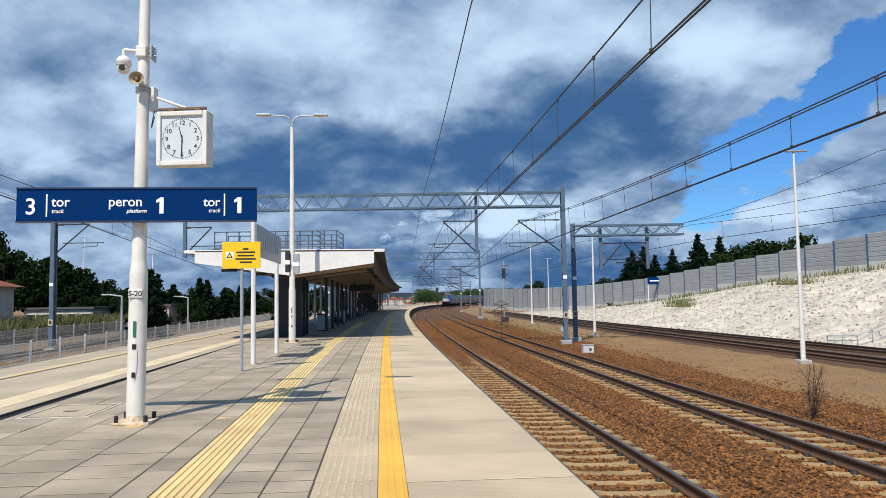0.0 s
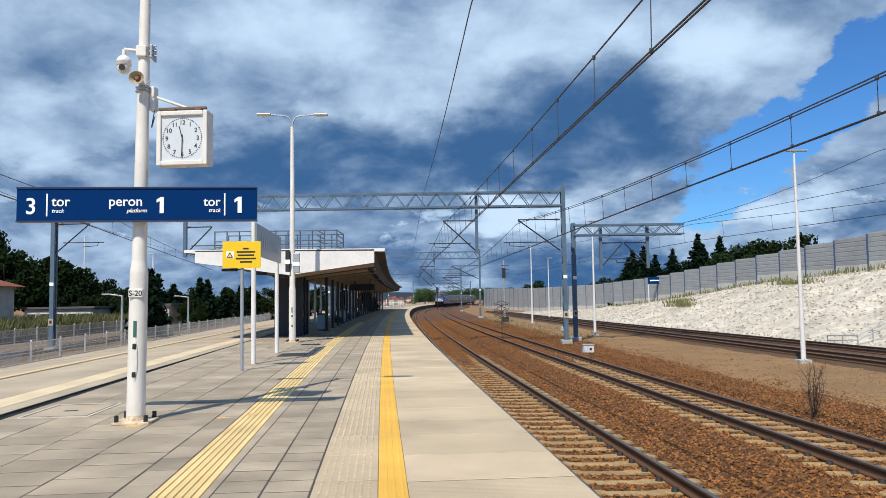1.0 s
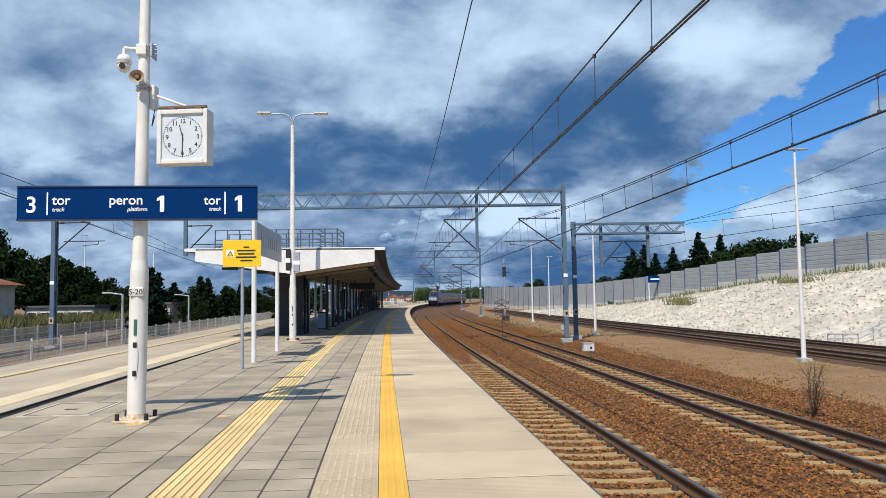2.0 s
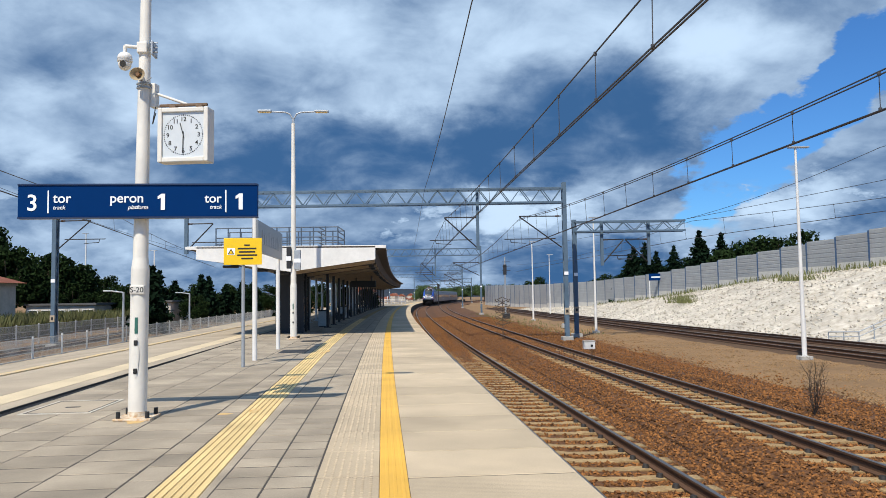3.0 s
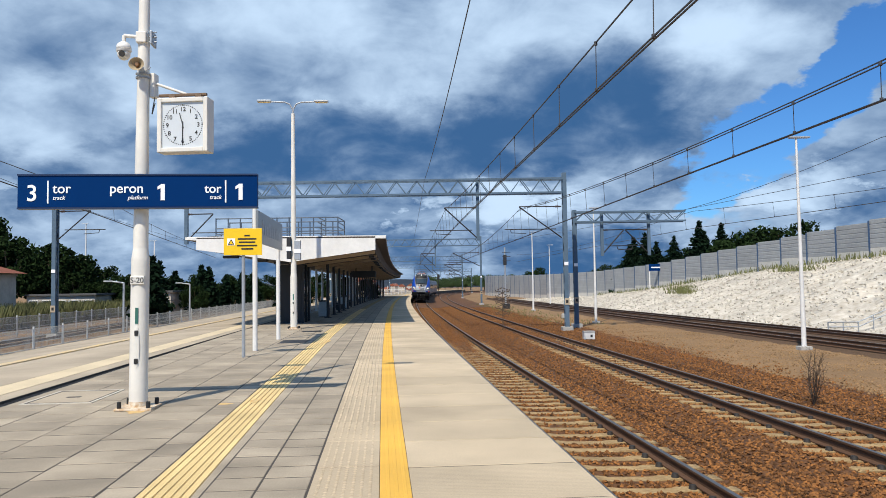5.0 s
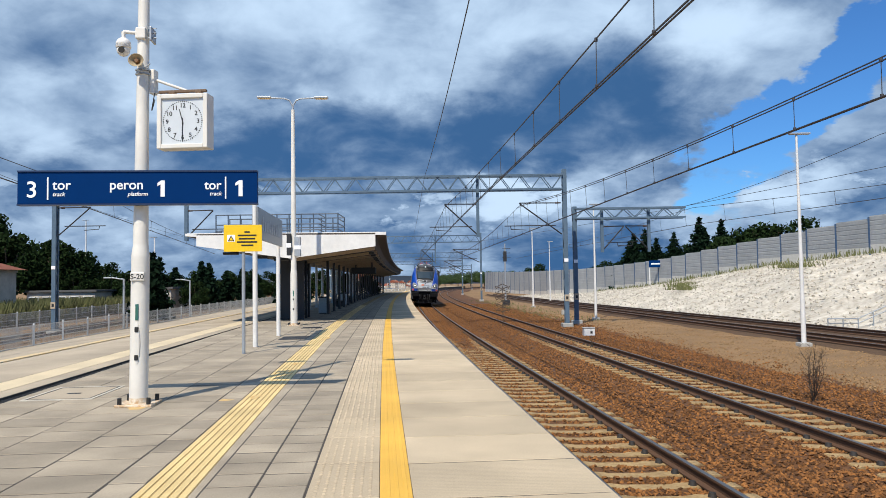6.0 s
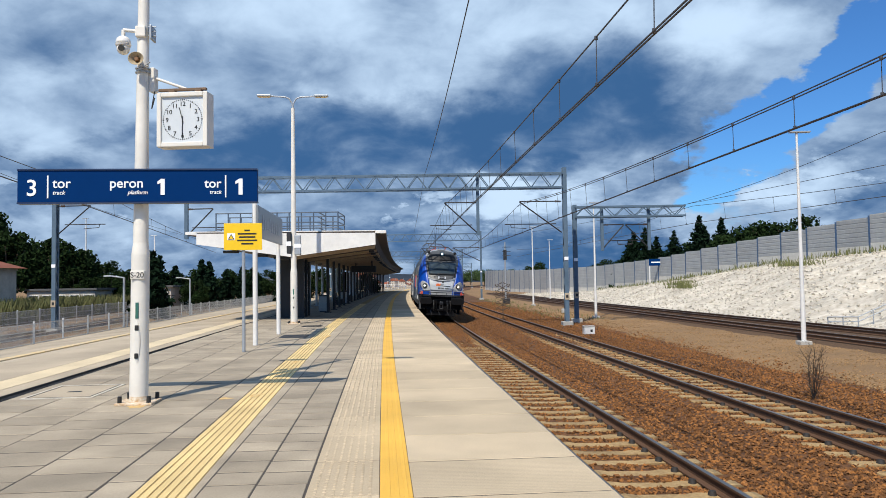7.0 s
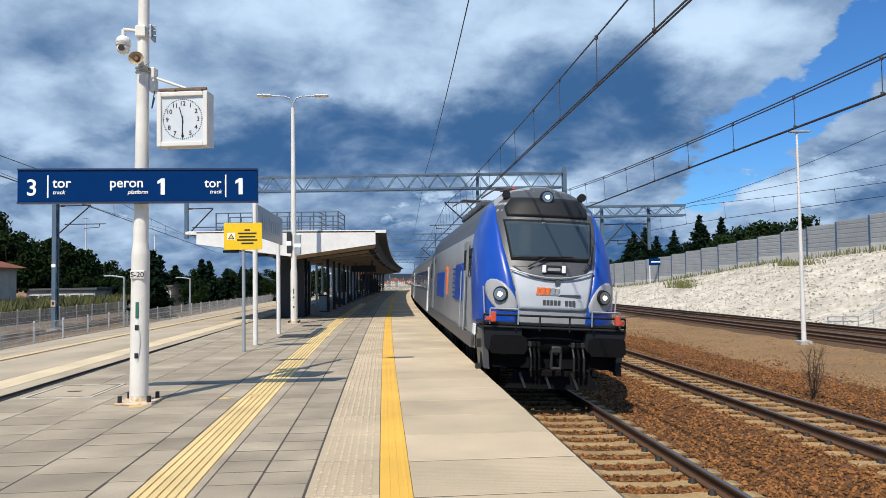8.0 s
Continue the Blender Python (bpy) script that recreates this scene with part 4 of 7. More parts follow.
def cantilever(parent, x, y, side, zc, zm, reach, k=1.0):
    """A hinged bracket from a mast or drop tube: top tube, strut, steady arm and insulators."""
    bm = B()
    rod(bm, (x, y, zm + 0.1), (x + side * reach, y, zm + 0.12), 0.035 * k, 0.035 * k, 8)
    c = part("cantilever", bm, M_dark, parent)
    bm = B()
    rod(bm, (x, y, zc - 0.25), (x + side * reach, y, zm + 0.1), 0.04 * k, 0.04 * k, 8)
    part("strut", bm, M_dark, c)
    bm = B()
    rod(bm, (x + side * 0.35, y, zc + 0.28), (x + side * (reach + 0.9), y, zc + 0.28), 0.028 * k, 0.028 * k, 8)
    rod(bm, (x + side * (reach + 0.55), y, zc + 0.28), (x + side * (reach + 0.5), y, zc + 0.05), 0.02 * k, 0.02 * k, 8)
    rod(bm, (x + side * (reach + 0.5), y, zc + 0.08), (x + side * (reach - 0.4), y, zc + 0.02), 0.02 * k, 0.02 * k, 8)
    part("steady_arm", bm, M_dark, c)
    bm = B()
    for i in range(4):
        d = 0.12 + 0.07 * i
        rod(bm, (x + side * d, y, zm + 0.1), (x + side * (d + 0.03), y, zm + 0.1), 0.075 * k, 0.05 * k, 10)
    part("insulator", bm, mat("porcelain", (0.10, 0.06, 0.04), 0.25), c, "brown ribbed insulator")


def drop_tube(parent, x, y, zt, zb, w=0.09):
    bm = B()
    box(bm, x - w, x + w, y - w, y + w, zb, zt)
    part("drop_tube", bm, M_gantry, parent)


ZC, ZM = 4.82, 6.35
SPANS = [-18.0, 44.0, 105.0, 162.0, 218.0, 275.0]


def gantry(y, al, ar, zt, zb, label, k=1.0, drops=True):
    t = thing("line_gantry", Matrix.Identity(4), label, "gantry", "overhead line gantries")
    xr, xl = AX(ar, y), AX(al, y)
    lattice_mast(t, xr, y, -0.95, zt + 0.35)
    lattice_mast(t, xl, y, -0.95, zt + 0.35)
    truss(t, xl, xr - 0.15, y, zt, zb)
    xd = AX(5.5, y)
    drop_tube(t, xd, y, zt + 0.1, ZC - 0.35)
    cantilever(t, xd, y, -1, ZC, ZM, 2.0, k)
    cantilever(t, xr - 0.2, y, -1, ZC, ZM, xr - AX(8.1, y) - 0.1, k)
    return t


g1 = gantry(44.0, -19.9, 10.72, 8.12, 7.27, "blue-grey lattice gantry spanning the tracks and platform")
drop_tube(g1, -15.5, 44.0, 7.9, 4.5, 0.1)
cantilever(g1, -15.5, 44.0, 1, 4.9, 6.2, 1.6)
cantilever(g1, AX(-19.9, 44.0) + 0.2, 44.0, 1, 5.2, 6.5, 1.9)
gantry(105.0, -9.5, 12.0, 8.45, 7.5, "far blue-grey lattice gantry over the curve", 1.4)
gantry(162.0, -9.5, 12.0, 8.3, 7.3, "far blue-grey lattice gantry over the curve", 1.8)
gantry(218.0, -9.5, 12.0, 8.2, 7.2, "distant lattice gantry over the curving tracks", 2.2)
gantry(275.0, -9.5, 12.0, 8.0, 7.0, "distant lattice gantry over the curving tracks", 2.6)

# bracket gantry of the side tracks
side = thing("bracket_gantry", Matrix.Identity(4), "grey lattice bracket gantry over the side track", "gantry")
SY = 47.0
lattice_mast(side, 8.35, SY, -0.95, 6.5)
truss(side, 8.35, 15.4, SY, 6.35, 5.72)
drop_tube(side, 13.1, SY, 6.4, 3.55)
cantilever(side, 13.1, SY, -1, 3.9, 5.1, 1.5)
drop_tube(side, 10.1, SY, 6.4, 3.55)
cantilever(side, 10.1, SY, 1, 3.9, 5.1, 1.4)


def tube(bm, pts, r, seg=5):
    """A thin round wire through the points."""
    rings = []
    for i, p in enumerate(pts):
        d = (Vector(pts[min(i + 1, len(pts) - 1)]) - Vector(pts[max(i - 1, 0)])).normalized()
        u = d.cross(Vector((0, 0, 1))).normalized()
        v = u.cross(d)
        rings.append([bm.verts.new(Vector(p) + r * (math.cos(2 * math.pi * k / seg) * u + math.sin(2 * math.pi * k / seg) * v)) for k in range(seg)])
    for r0, r1 in zip(rings, rings[1:]):
        for k in range(seg):
            bm.faces.new((r0[k], r0[(k + 1) % seg], r1[(k + 1) % seg], r1[k]))
    return bm


def catenary(name, line, spans, zc, zm, sag, r, droppers, label, zig=0.2, pair=True, twin=False, space=2.5):
    """Contact wires, messenger and droppers along the line from support to support."""
    t = thing(name, Matrix.Identity(4), label, "overhead wire", "overhead wires")
    cw, mw = [], []

    def contact(y):
        s = np.interp(y, spans, [zig if i % 2 else -zig for i in range(len(spans))])
        return line(y) + s

    def messenger(y):
        for a, b in zip(spans, spans[1:]):
            if a <= y <= b:
                u = (y - a) / (b - a)
                return zm - sag * 4 * u * (1 - u)
        return zm

    ys = steps(spans[0], spans[-1], 3.0)
    for off in ((-0.025, 0.025) if pair else (0.0,)):
        bm = tube(B(), [(contact(y) + off, y, zc) for y in ys], r)
        part("contact_wire", bm, M_wire, t)
    for off in ((-0.05, 0.05) if twin else (0.0,)):
        part("messenger_wire", tube(B(), [(contact(y) * 0.5 + line(y) * 0.5 + off, y, messenger(y) + off) for y in ys], r), M_wire, t)
    for y in steps(spans[0] + 4.5, spans[1] + droppers, space):
        zt = messenger(y)
        bm = B()
        xm = contact(y) * 0.5 + line(y) * 0.5
        rod(bm, (xm, y, zt), (contact(y), y, zc), r * 0.55, r * 0.55, 5)
        rod(bm, (contact(y), y, zc - 0.01), (contact(y), y, zc + 0.05), r * 2, r * 2, 6)
        rod(bm, (xm, y, zt - 0.04), (xm, y, zt + 0.02), r * 2, r * 2, 6)
        part("dropper", bm, M_wire, t)
    return t


catenary("overhead_wire", lambda y: AX(3.45, y), SPANS, ZC, ZM, 0.75, 0.014, 60, "dark overhead wires with droppers above the platform track")
catenary("overhead_wire", lambda y: AX(7.95, y), SPANS, ZC - 0.22, ZM, 1.15, 0.014, 60, "dark overhead wires with droppers above the second track", twin=True)
catenary("overhead_wire", lambda y: AX(22.3 - 0.18 * max(0, y - 30) * (y < 120), y) if y < 47 else AX(19.24, y) - 0.02 * (y - 47), [-20.0, 47.0, 110.0], 5.2, 6.3, 0.75, 0.014, 30, "dark overhead wires above the side track", space=4.2)
catenary("overhead_wire", lambda y: -9.0 - 0.192 * (y + 18), [-18.0, 44.0, 105.0], 6.3, 7.5, 0.5, 0.019, 40, "dark overhead wires above the fenced side track", space=6.2)
for nm, pts in (("feeder_wire", [(3.0, -18, 8.6), (0.62, 14.5, 7.65), (-1.15, 44, 8.15), (-4.4, 105, 8.6), (-5.6, 162, 8.4)]),
                ("feeder_wire", [(24.0, 0, 9.3), (19.7, 32.8, 8.15), (15.4, 47.0, 6.42)]),
                ("feeder_wire", [(24.0, 0, 7.4), (19.7, 32.8, 6.65), (5.0, 105.0, 7.6)]),
                ("feeder_wire", [(-14.0, 0, 8.2), (-23.6, 44.0, 7.4), (-34, 105, 8.0)])):
    bm = B()
    out = []
    for (xa, ya, za), (xb, yb, zb) in zip(pts, pts[1:]):
        for i in range(12):
            u = i / 12
            out.append((xa + (xb - xa) * u, ya + (yb - ya) * u, za + (zb - za) * u - 0.25 * 4 * u * (1 - u)))
    out.append(pts[-1])
    t = thing(nm, Matrix.Identity(4), "single dark feeder wire hung between the masts", "overhead wire", "feeder wires")
    part("wire", tube(bm, out, 0.014), M_wire, t)

# ---- lamps, boxes and signals beside the tracks ----
def yard_lamp(x, y, z0, z1, head=1, label="slim white yard lamp post beside the tracks", r=0.085):
    t = thing("yard_lamp", pose(x, y, z0), label, "lamp post", "slim white lamp posts")
    h = z1 - z0
    bm = B()
    rod(bm, (0, 0, 0.0), (0, 0, 1.6), r * 1.15, r * 1.12, 12)
    rod(bm, (0, 0, 1.6), (0, 0, h), r, r * 0.5, 12)
    part("pole", bm, M_white, t)
    bm = B()
    box(bm, -0.24, 0.24, -0.24, 0.24, -0.25, 0.1, 0.03)
    part("footing", bm, M_concrete, t)
    bm = B()
    box(bm, -0.3 if head > 0 else -0.55, 0.55 if head > 0 else 0.3, -0.1, 0.1, h - 0.01, h + 0.06, 0.02)
    part("lamp_head", bm, M_galv, t)
    return t


for x, y, z1 in ((14.55, 30.04, 7.65), (10.74, 52.65, 7.2), (9.42, 78.86, 7.4), (14.24, 99.9, 7.1)):
    yard_lamp(x, y, -0.98, z1)
for x, y, z1 in ((-47.0, 96.0, 10.6), (-51.1, 107.0, 6.1), (-34.4, 86.9, 7.6)):
    yard_lamp(x, y, -1.0, z1, -1, "tall slim white lamp post behind the fence", 0.13)


def path_lamp(x, y, z0, h):
    t = thing("path_lamp", pose(x, y, z0), "short grey path lamp with an arm beside the fence", "lamp post", "path lamps")
    bm = B()
    rod(bm, (0, 0, 0), (0, 0, h), 0.075, 0.06, 12)
    part("pole", bm, M_galv, t)
    bm = B()
    rod(bm, (0, 0, h - 0.03), (-0.75, 0, h + 0.08), 0.045, 0.04, 8)
    part("arm", bm, M_galv, t)
    bm = B()
    box(bm, -1.15, -0.7, -0.1, 0.1, h + 0.04, h + 0.12, 0.02)
    part("lamp_head", bm, M_galv, t)


for x, y in ((-18.5, 42.3), (-20.6, 59.3), (-24.1, 103.8)):
    path_lamp(x, y, -0.8, 3.05)

cab = thing("trackside_box", pose(7.16, 37.0, -1.0), "small white concrete cable box beside the tracks", "box")
bm = B()
box(bm, -0.28, 0.28, -0.2, 0.2, 0, 0.36, 0.03)
part("body", bm, M_white, cab)
bm = B()
box(bm, -0.3, 0.3, -0.22, 0.22, 0.36, 0.42, 0.02)
part("lid", bm, M_concrete, cab)
bm = B()
box(bm, 0.05, 0.16, -0.206, -0.2, 0.12, 0.24)
part("mark", bm, M_black, cab)
for x, y, w in ((9.7, 60.0, 0.25),):
    c2 = thing("trackside_block", pose(x, y, -1.0), "pale concrete block beside the mast", "block", "concrete blocks")
    bm = B()
    box(bm, -w, w, -0.2, 0.2, 0, 0.34, 0.05)
    part("body", bm, M_concrete, c2)
    bm = B()
    box(bm, -w * 0.8, w * 0.8, -0.15, 0.15, 0.34, 0.4, 0.02)
    part("cap", bm, M_concrete, c2)

sig = thing("rail_signal", pose(7.04, 85.9, -1.0), "tall rail signal seen from behind on a steel mast", "signal")
bm = B()
rod(bm, (0, 0, 0), (0, 0, 7.2), 0.11, 0.09, 10)
part("mast", bm, M_galv, sig)
bm = B()
box(bm, -0.2, 0.2, -0.1, 0.1, 5.1, 6.3, 0.03)
part("signal_head", bm, M_dark, sig)
for i in range(4):
    bm = B()
    rod(bm, (0, 0.1, 5.2 + 0.33 * i), (0.0, 0.4, 5.2 + 0.33 * i), 0.12, 0.13, 10)
    part("hood", bm, M_black, sig)
for z in (5.6, 6.1, 6.6):
    bm = B()
    rod(bm, (-0.3, -0.1, z), (0.65, -0.1, z), 0.03)
    part("bracket", bm, M_dark, sig)
bm = B()
box(bm, -0.3, 0.5, -0.3, 0.3, 0.0, 0.6, 0.03)
part("relay_box", bm, M_dark, sig)

for x, y, zt in ((-1.6, 180.0, 5.4),):
    s2 = thing("signal_post", pose(x, y, -0.98), "distant dark signal post beside the tracks", "signal", "distant signals")
    bm = B()
    rod(bm, (0, 0, 0), (0, 0, zt), 0.09, 0.08, 8)
    part("mast", bm, M_dark, s2)
    bm = B()
    box(bm, -0.3, 0.3, -0.12, 0.12, zt - 1.1, zt + 0.2, 0.03)
    part("signal_head", bm, M_black, s2)

# ---- noise barrier and pale bank ----
WY = [30, 58.7, 71, 84, 98, 122, 150, 190, 216]
WX = [37.1, 33.4, 31.8, 30.1, 28.3, 24.9, 19.0, 12.5, 11.4]
WT = [7.9, 6.35, 5.72, 5.07, 4.3, 3.78, 3.72, 4.2, 4.55]
WB = [4.9, 3.45, 2.95, 1.95, 0.95, -0.3, -1.0, -1.0, -1.0]


def wall_at(y):
    return [float(np.interp(y, WY, v)) for v in (WX, WT, WB)]


barrier = thing("noise_barrier", Matrix.Identity(4), "grey ribbed noise barrier with dark blue posts and a concrete plinth", "barrier")


def panel_mesh(h):
    bm = B()
    n = 6
    pts = []
    for i in range(n):
        z0, z1 = h * i / n, h * (i + 1) / n
        pts += [(-0.06, z0 + 0.01), (-0.06, z1 - 0.08), (-0.04, z1 - 0.055), (-0.04, z1 - 0.01)]
    outline = pts + [(0.06, h), (0.06, 0.0)]
    prism(bm, outline, 0.0, 1.0)
    me = bpy.data.meshes.new("panel")
    bm.to_mesh(me)
    bm.free()
    me.materials.append(M_panel)
    return me


M_plinth = mat("pale_plinth", (0.60, 0.58, 0.53), 0.9, grain=0.2, scale=5, big=0.1)
PANELS = {}
y = 34.0
while y < 212:
    x0, t0, b0_ = wall_at(y)
    slope = (wall_at(y + 0.5)[0] - x0) / 0.5
    y2 = y + 4.0 / math.hypot(1, slope)
    x1, t1, b1 = wall_at(y2)
    base, top = (b0_ + b1) / 2, (t0 + t1) / 2
    h = round((top - base - 0.72) / 0.25) * 0.25
    if h not in PANELS:
        PANELS[h] = panel_mesh(h)
    L = math.hypot(x1 - x0, y2 - y)
    m = Matrix.Translation((x0, y, top - h)) @ Matrix.Rotation(-math.atan2(x1 - x0, y2 - y), 4, "Z")
    ob = new("panel", PANELS[h])
    ob.parent, ob.matrix_basis = barrier, m @ Matrix.Translation((0, 0.06, 0)) @ Matrix.Diagonal((1, L - 0.12, 1, 1))
    bm = B()
    box(bm, -0.08, 0.08, 0.05, L - 0.05, base - 0.6 - (top - h), -0.004)
    pl = part("plinth", bm, M_plinth, barrier, "pale concrete plinth")
    pl.matrix_basis = m
    bm = B()
    for s in (-0.09, 0.09):
        box(bm, s - 0.012, s + 0.012, -0.09, 0.09, base - 0.6 - (top - h), h + 0.12)
    box(bm, -0.09, 0.09, -0.012, 0.012, base - 0.6 - (top - h), h + 0.12)
    po = part("post", bm, M_bpost, barrier, "dark blue steel post")
    po.matrix_basis = m
    y = y2


def toe(y):
    return AX(22.5 - 0.033 * (y - 30) + 2.6, y)


NB, MB = 120, 26
verts, faces = [], []
for j in range(NB + 1):
    yy = 14 + 126 * j / NB
    xt, xw = toe(yy), wall_at(yy)[0] + 1.2
    zw = wall_at(yy)[2]
    for i in range(MB + 1):
        u = i / MB
        xx = xt + (xw - xt) * u
        s = min(1.0, u * 1.12)
        z = -1.06 + (zw + 0.98) * (s * s * (3 - 2 * s) * 0.45 + s * 0.55)
        k = (4 * u * (1 - u) + 0.15) * (1.0 if u < 0.75 else max(0.2, 1 - (u - 0.75) * 5.5))
        z += k * (0.28 * noise.noise((xx * 0.35, yy * 0.35, 1)) + 0.16 * noise.noise((xx * 1.1, yy * 1.1, 4)) + 0.09 * noise.noise((xx * 2.7, yy * 2.7, 8)))
        verts.append((xx, yy, z))
w = MB + 1
for j in range(NB):
    for i in range(MB):
        faces.append((j * w + i, j * w + i + 1, (j + 1) * w + i + 1, (j + 1) * w + i))
me = bpy.data.meshes.new("embankment")
me.from_pydata(verts, [], faces)
me.materials.append(M_chalk)
bank = tagged(new("embankment", me), "pale chalky rubble bank rising to the noise barrier", "embankment", kind="structure")
BANKV = verts


def bank_place(rng):
    x, y_, z = BANKV[int(rng.integers(0, len(BANKV)))]
    return x + rng.uniform(-0.5, 0.5), y_ + rng.uniform(-0.5, 0.5), z + rng.uniform(-0.05, 0.06)


M_rubble = mat("pale_stone", (0.60, 0.55, 0.46), 0.95, grain=0.4, scale=6, rand=0.3)
scatter("bank_rubble", 14000, bank_place, 0.10, M_rubble, "loose pale rubble stones lying on the bank", "rubble", 9)

hand = thing("bank_railing", Matrix.Identity(4), "thin grey steel railing at the foot of the bank", "railing")
for xa in range(6):
    bm = B()
    rod(bm, (20.3 + xa * 0.75, 39.2 - xa * 0.1, -1.0), (20.3 + xa * 0.75, 39.2 - xa * 0.1, -0.45 + 0.35 * max(0, xa - 2)), 0.03)
    part("baluster", bm, M_galv, hand)
for dz in (0.0, 0.25):
    bm = B()
    rod(bm, (20.3, 39.2, -0.45 - dz), (21.8, 39.0, -0.45 - dz), 0.03)
    rod(bm, (21.8, 39.0, -0.45 - dz), (24.05, 38.7, 0.6 - dz), 0.03)
    part("rail", bm, M_galv, hand)

bs = thing("far_station_sign", pose(28.0, 97.0, 0.6), "small blue station sign on two white posts before the barrier", "sign")
for sx in (-1.0, 1.0):
    bm = B()
    rod(bm, (sx, 0, -1.4), (sx, 0, 3.6), 0.07)
    part("post", bm, M_white, bs)
bm = B()
box(bm, -1.1, 1.1, -0.12, -0.06, 2.75, 3.65)
sp = part("panel", bm, M_sign, bs)
bars([(-0.8, 0.8)], sp, 0.0, 3.12, 0.2, 0.16, M_signtext, -0.122)

# ---- fences along the side track ----
M_fence = mat("pale_galvanised", (0.60, 0.62, 0.62), 0.5, metal=0.2, grain=0.25, scale=12)


def fence_line(name, a_of, ys, z, h, label):
    t = thing(name, Matrix.Identity(4), label, "fence", "steel fences")
    bm = B()
    rod(bm, (0, 0, -0.05), (0, 0, h), 0.045, 0.045, 8)
    post_me = part("post", bm, M_fence, t).data
    bpy.data.objects.remove(t.children[0])
    bm = B()
    for i in range(36):
        rod(bm, (0, i / 36 + 0.01, 0.12), (0, i / 36 + 0.01, h - 0.1), 0.006, 0.006, 4)
    for zz in (0.1, h * 0.35, h * 0.6, h - 0.1):
        box(bm, -0.012, 0.012, 0, 1, zz - 0.015, zz + 0.015)
    mesh_me = part("infill", bm, M_fence, t).data
    bpy.data.objects.remove(t.children[0])
    for y0, y1 in zip(ys, ys[1:]):
        p, q = Vector((AX(a_of(y0), y0), y0, z)), Vector((AX(a_of(y1), y1), y1, z))
        o = new("post", post_me)
        o.parent, o.matrix_basis = t, Matrix.Translation(p)
        o = new("infill", mesh_me)
        o.parent = t
        o.matrix_basis = Matrix.Translation(p) @ Matrix.Rotation(-math.atan2(q.x - p.x, q.y - p.y), 4, "Z") @ Matrix.Diagonal((1, (q - p).length, 1, 1))
    return t


fence_line("steel_fence", lambda y: -14.75 - 0.022 * max(0, y - 28), steps(19.4, 124, 2.9), -0.7, 1.02, "grey steel mesh fence with posts along the paving")
fence_line("steel_fence", lambda y: -22.4 - 0.06 * max(0, y - 28), steps(30, 110, 3.4), -0.98, 1.3, "grey steel mesh fence beyond the side track")

# ---- plants ----
def grass_blades(name, count, place, label, h0, h1, material, seed):
    rng = np.random.default_rng(seed)
    v, f = [], []
    for i in range(count):
        x, y_, z = place(rng)
        h = rng.uniform(h0, h1)
        u = rng.uniform(0, 6.28)
        w = 0.03 + 0.02 * h
        dx, dy = math.cos(u) * w, math.sin(u) * w
        lx, ly = rng.uniform(-0.35, 0.35, 2) * h
        k = len(v)
        v += [(x - dx, y_ - dy, z), (x + dx, y_ + dy, z), (x + lx * 0.4 + dx * 0.7, y_ + ly * 0.4 + dy * 0.7, z + h * 0.6), (x + lx, y_ + ly, z + h)]
        f += [(k, k + 1, k + 2), (k, k + 2, k + 3)]
    me = bpy.data.meshes.new(name)
    me.from_pydata(v, [], f)
    me.materials.append(material)
    return tagged(new(name, me), label, "grass", kind="stuff")


def left_grass(rng):
    y_ = rng.uniform(36, 110)
    x = AX(-26.0 - 0.06 * max(0, y_ - 28), y_) - abs(rng.normal(0, 7))
    return x, y_, -1.05


grass_blades("tall_grass", 26000, left_grass, "tall dry green-yellow grass beyond the fence", 0.6, 2.0, M_grass, 11)
M_bankgrass = mat("bank_weed", (0.16, 0.17, 0.06), 0.9, rand=0.4)


def bank_grass(rng):
    if rng.random() < 0.5:
        y_ = rng.uniform(34, 120)
        x, t_, b_ = wall_at(y_)
        return x - 0.2 - abs(rng.normal(0, 0.35)), y_, b_ - 0.02
    i = int(rng.integers(0, 3))
    cx, cy = ((24.2, 74.0), (25.6, 78.0), (30.2, 62.0))[i]
    best = min(BANKV, key=lambda p: (p[0] - cx) ** 2 + (p[1] - cy) ** 2)
    return best[0] + rng.normal(0, 0.9), best[1] + rng.normal(0, 1.4), best[2] - 0.05


grass_blades("bank_weeds", 2600, bank_grass, "sparse dry weeds growing on the pale bank", 0.15, 0.65, M_bankgrass, 12)


def track_grass(rng):
    y_ = rng.uniform(50, 110)
    a = rng.choice([11.5, 12.4, 14.2]) + rng.normal(0, 0.5)
    return AX(a, y_), y_, -1.03


grass_blades("trackside_weeds", 700, track_grass, "dry weeds in the gravel beside the tracks", 0.08, 0.26, M_bankgrass, 13)


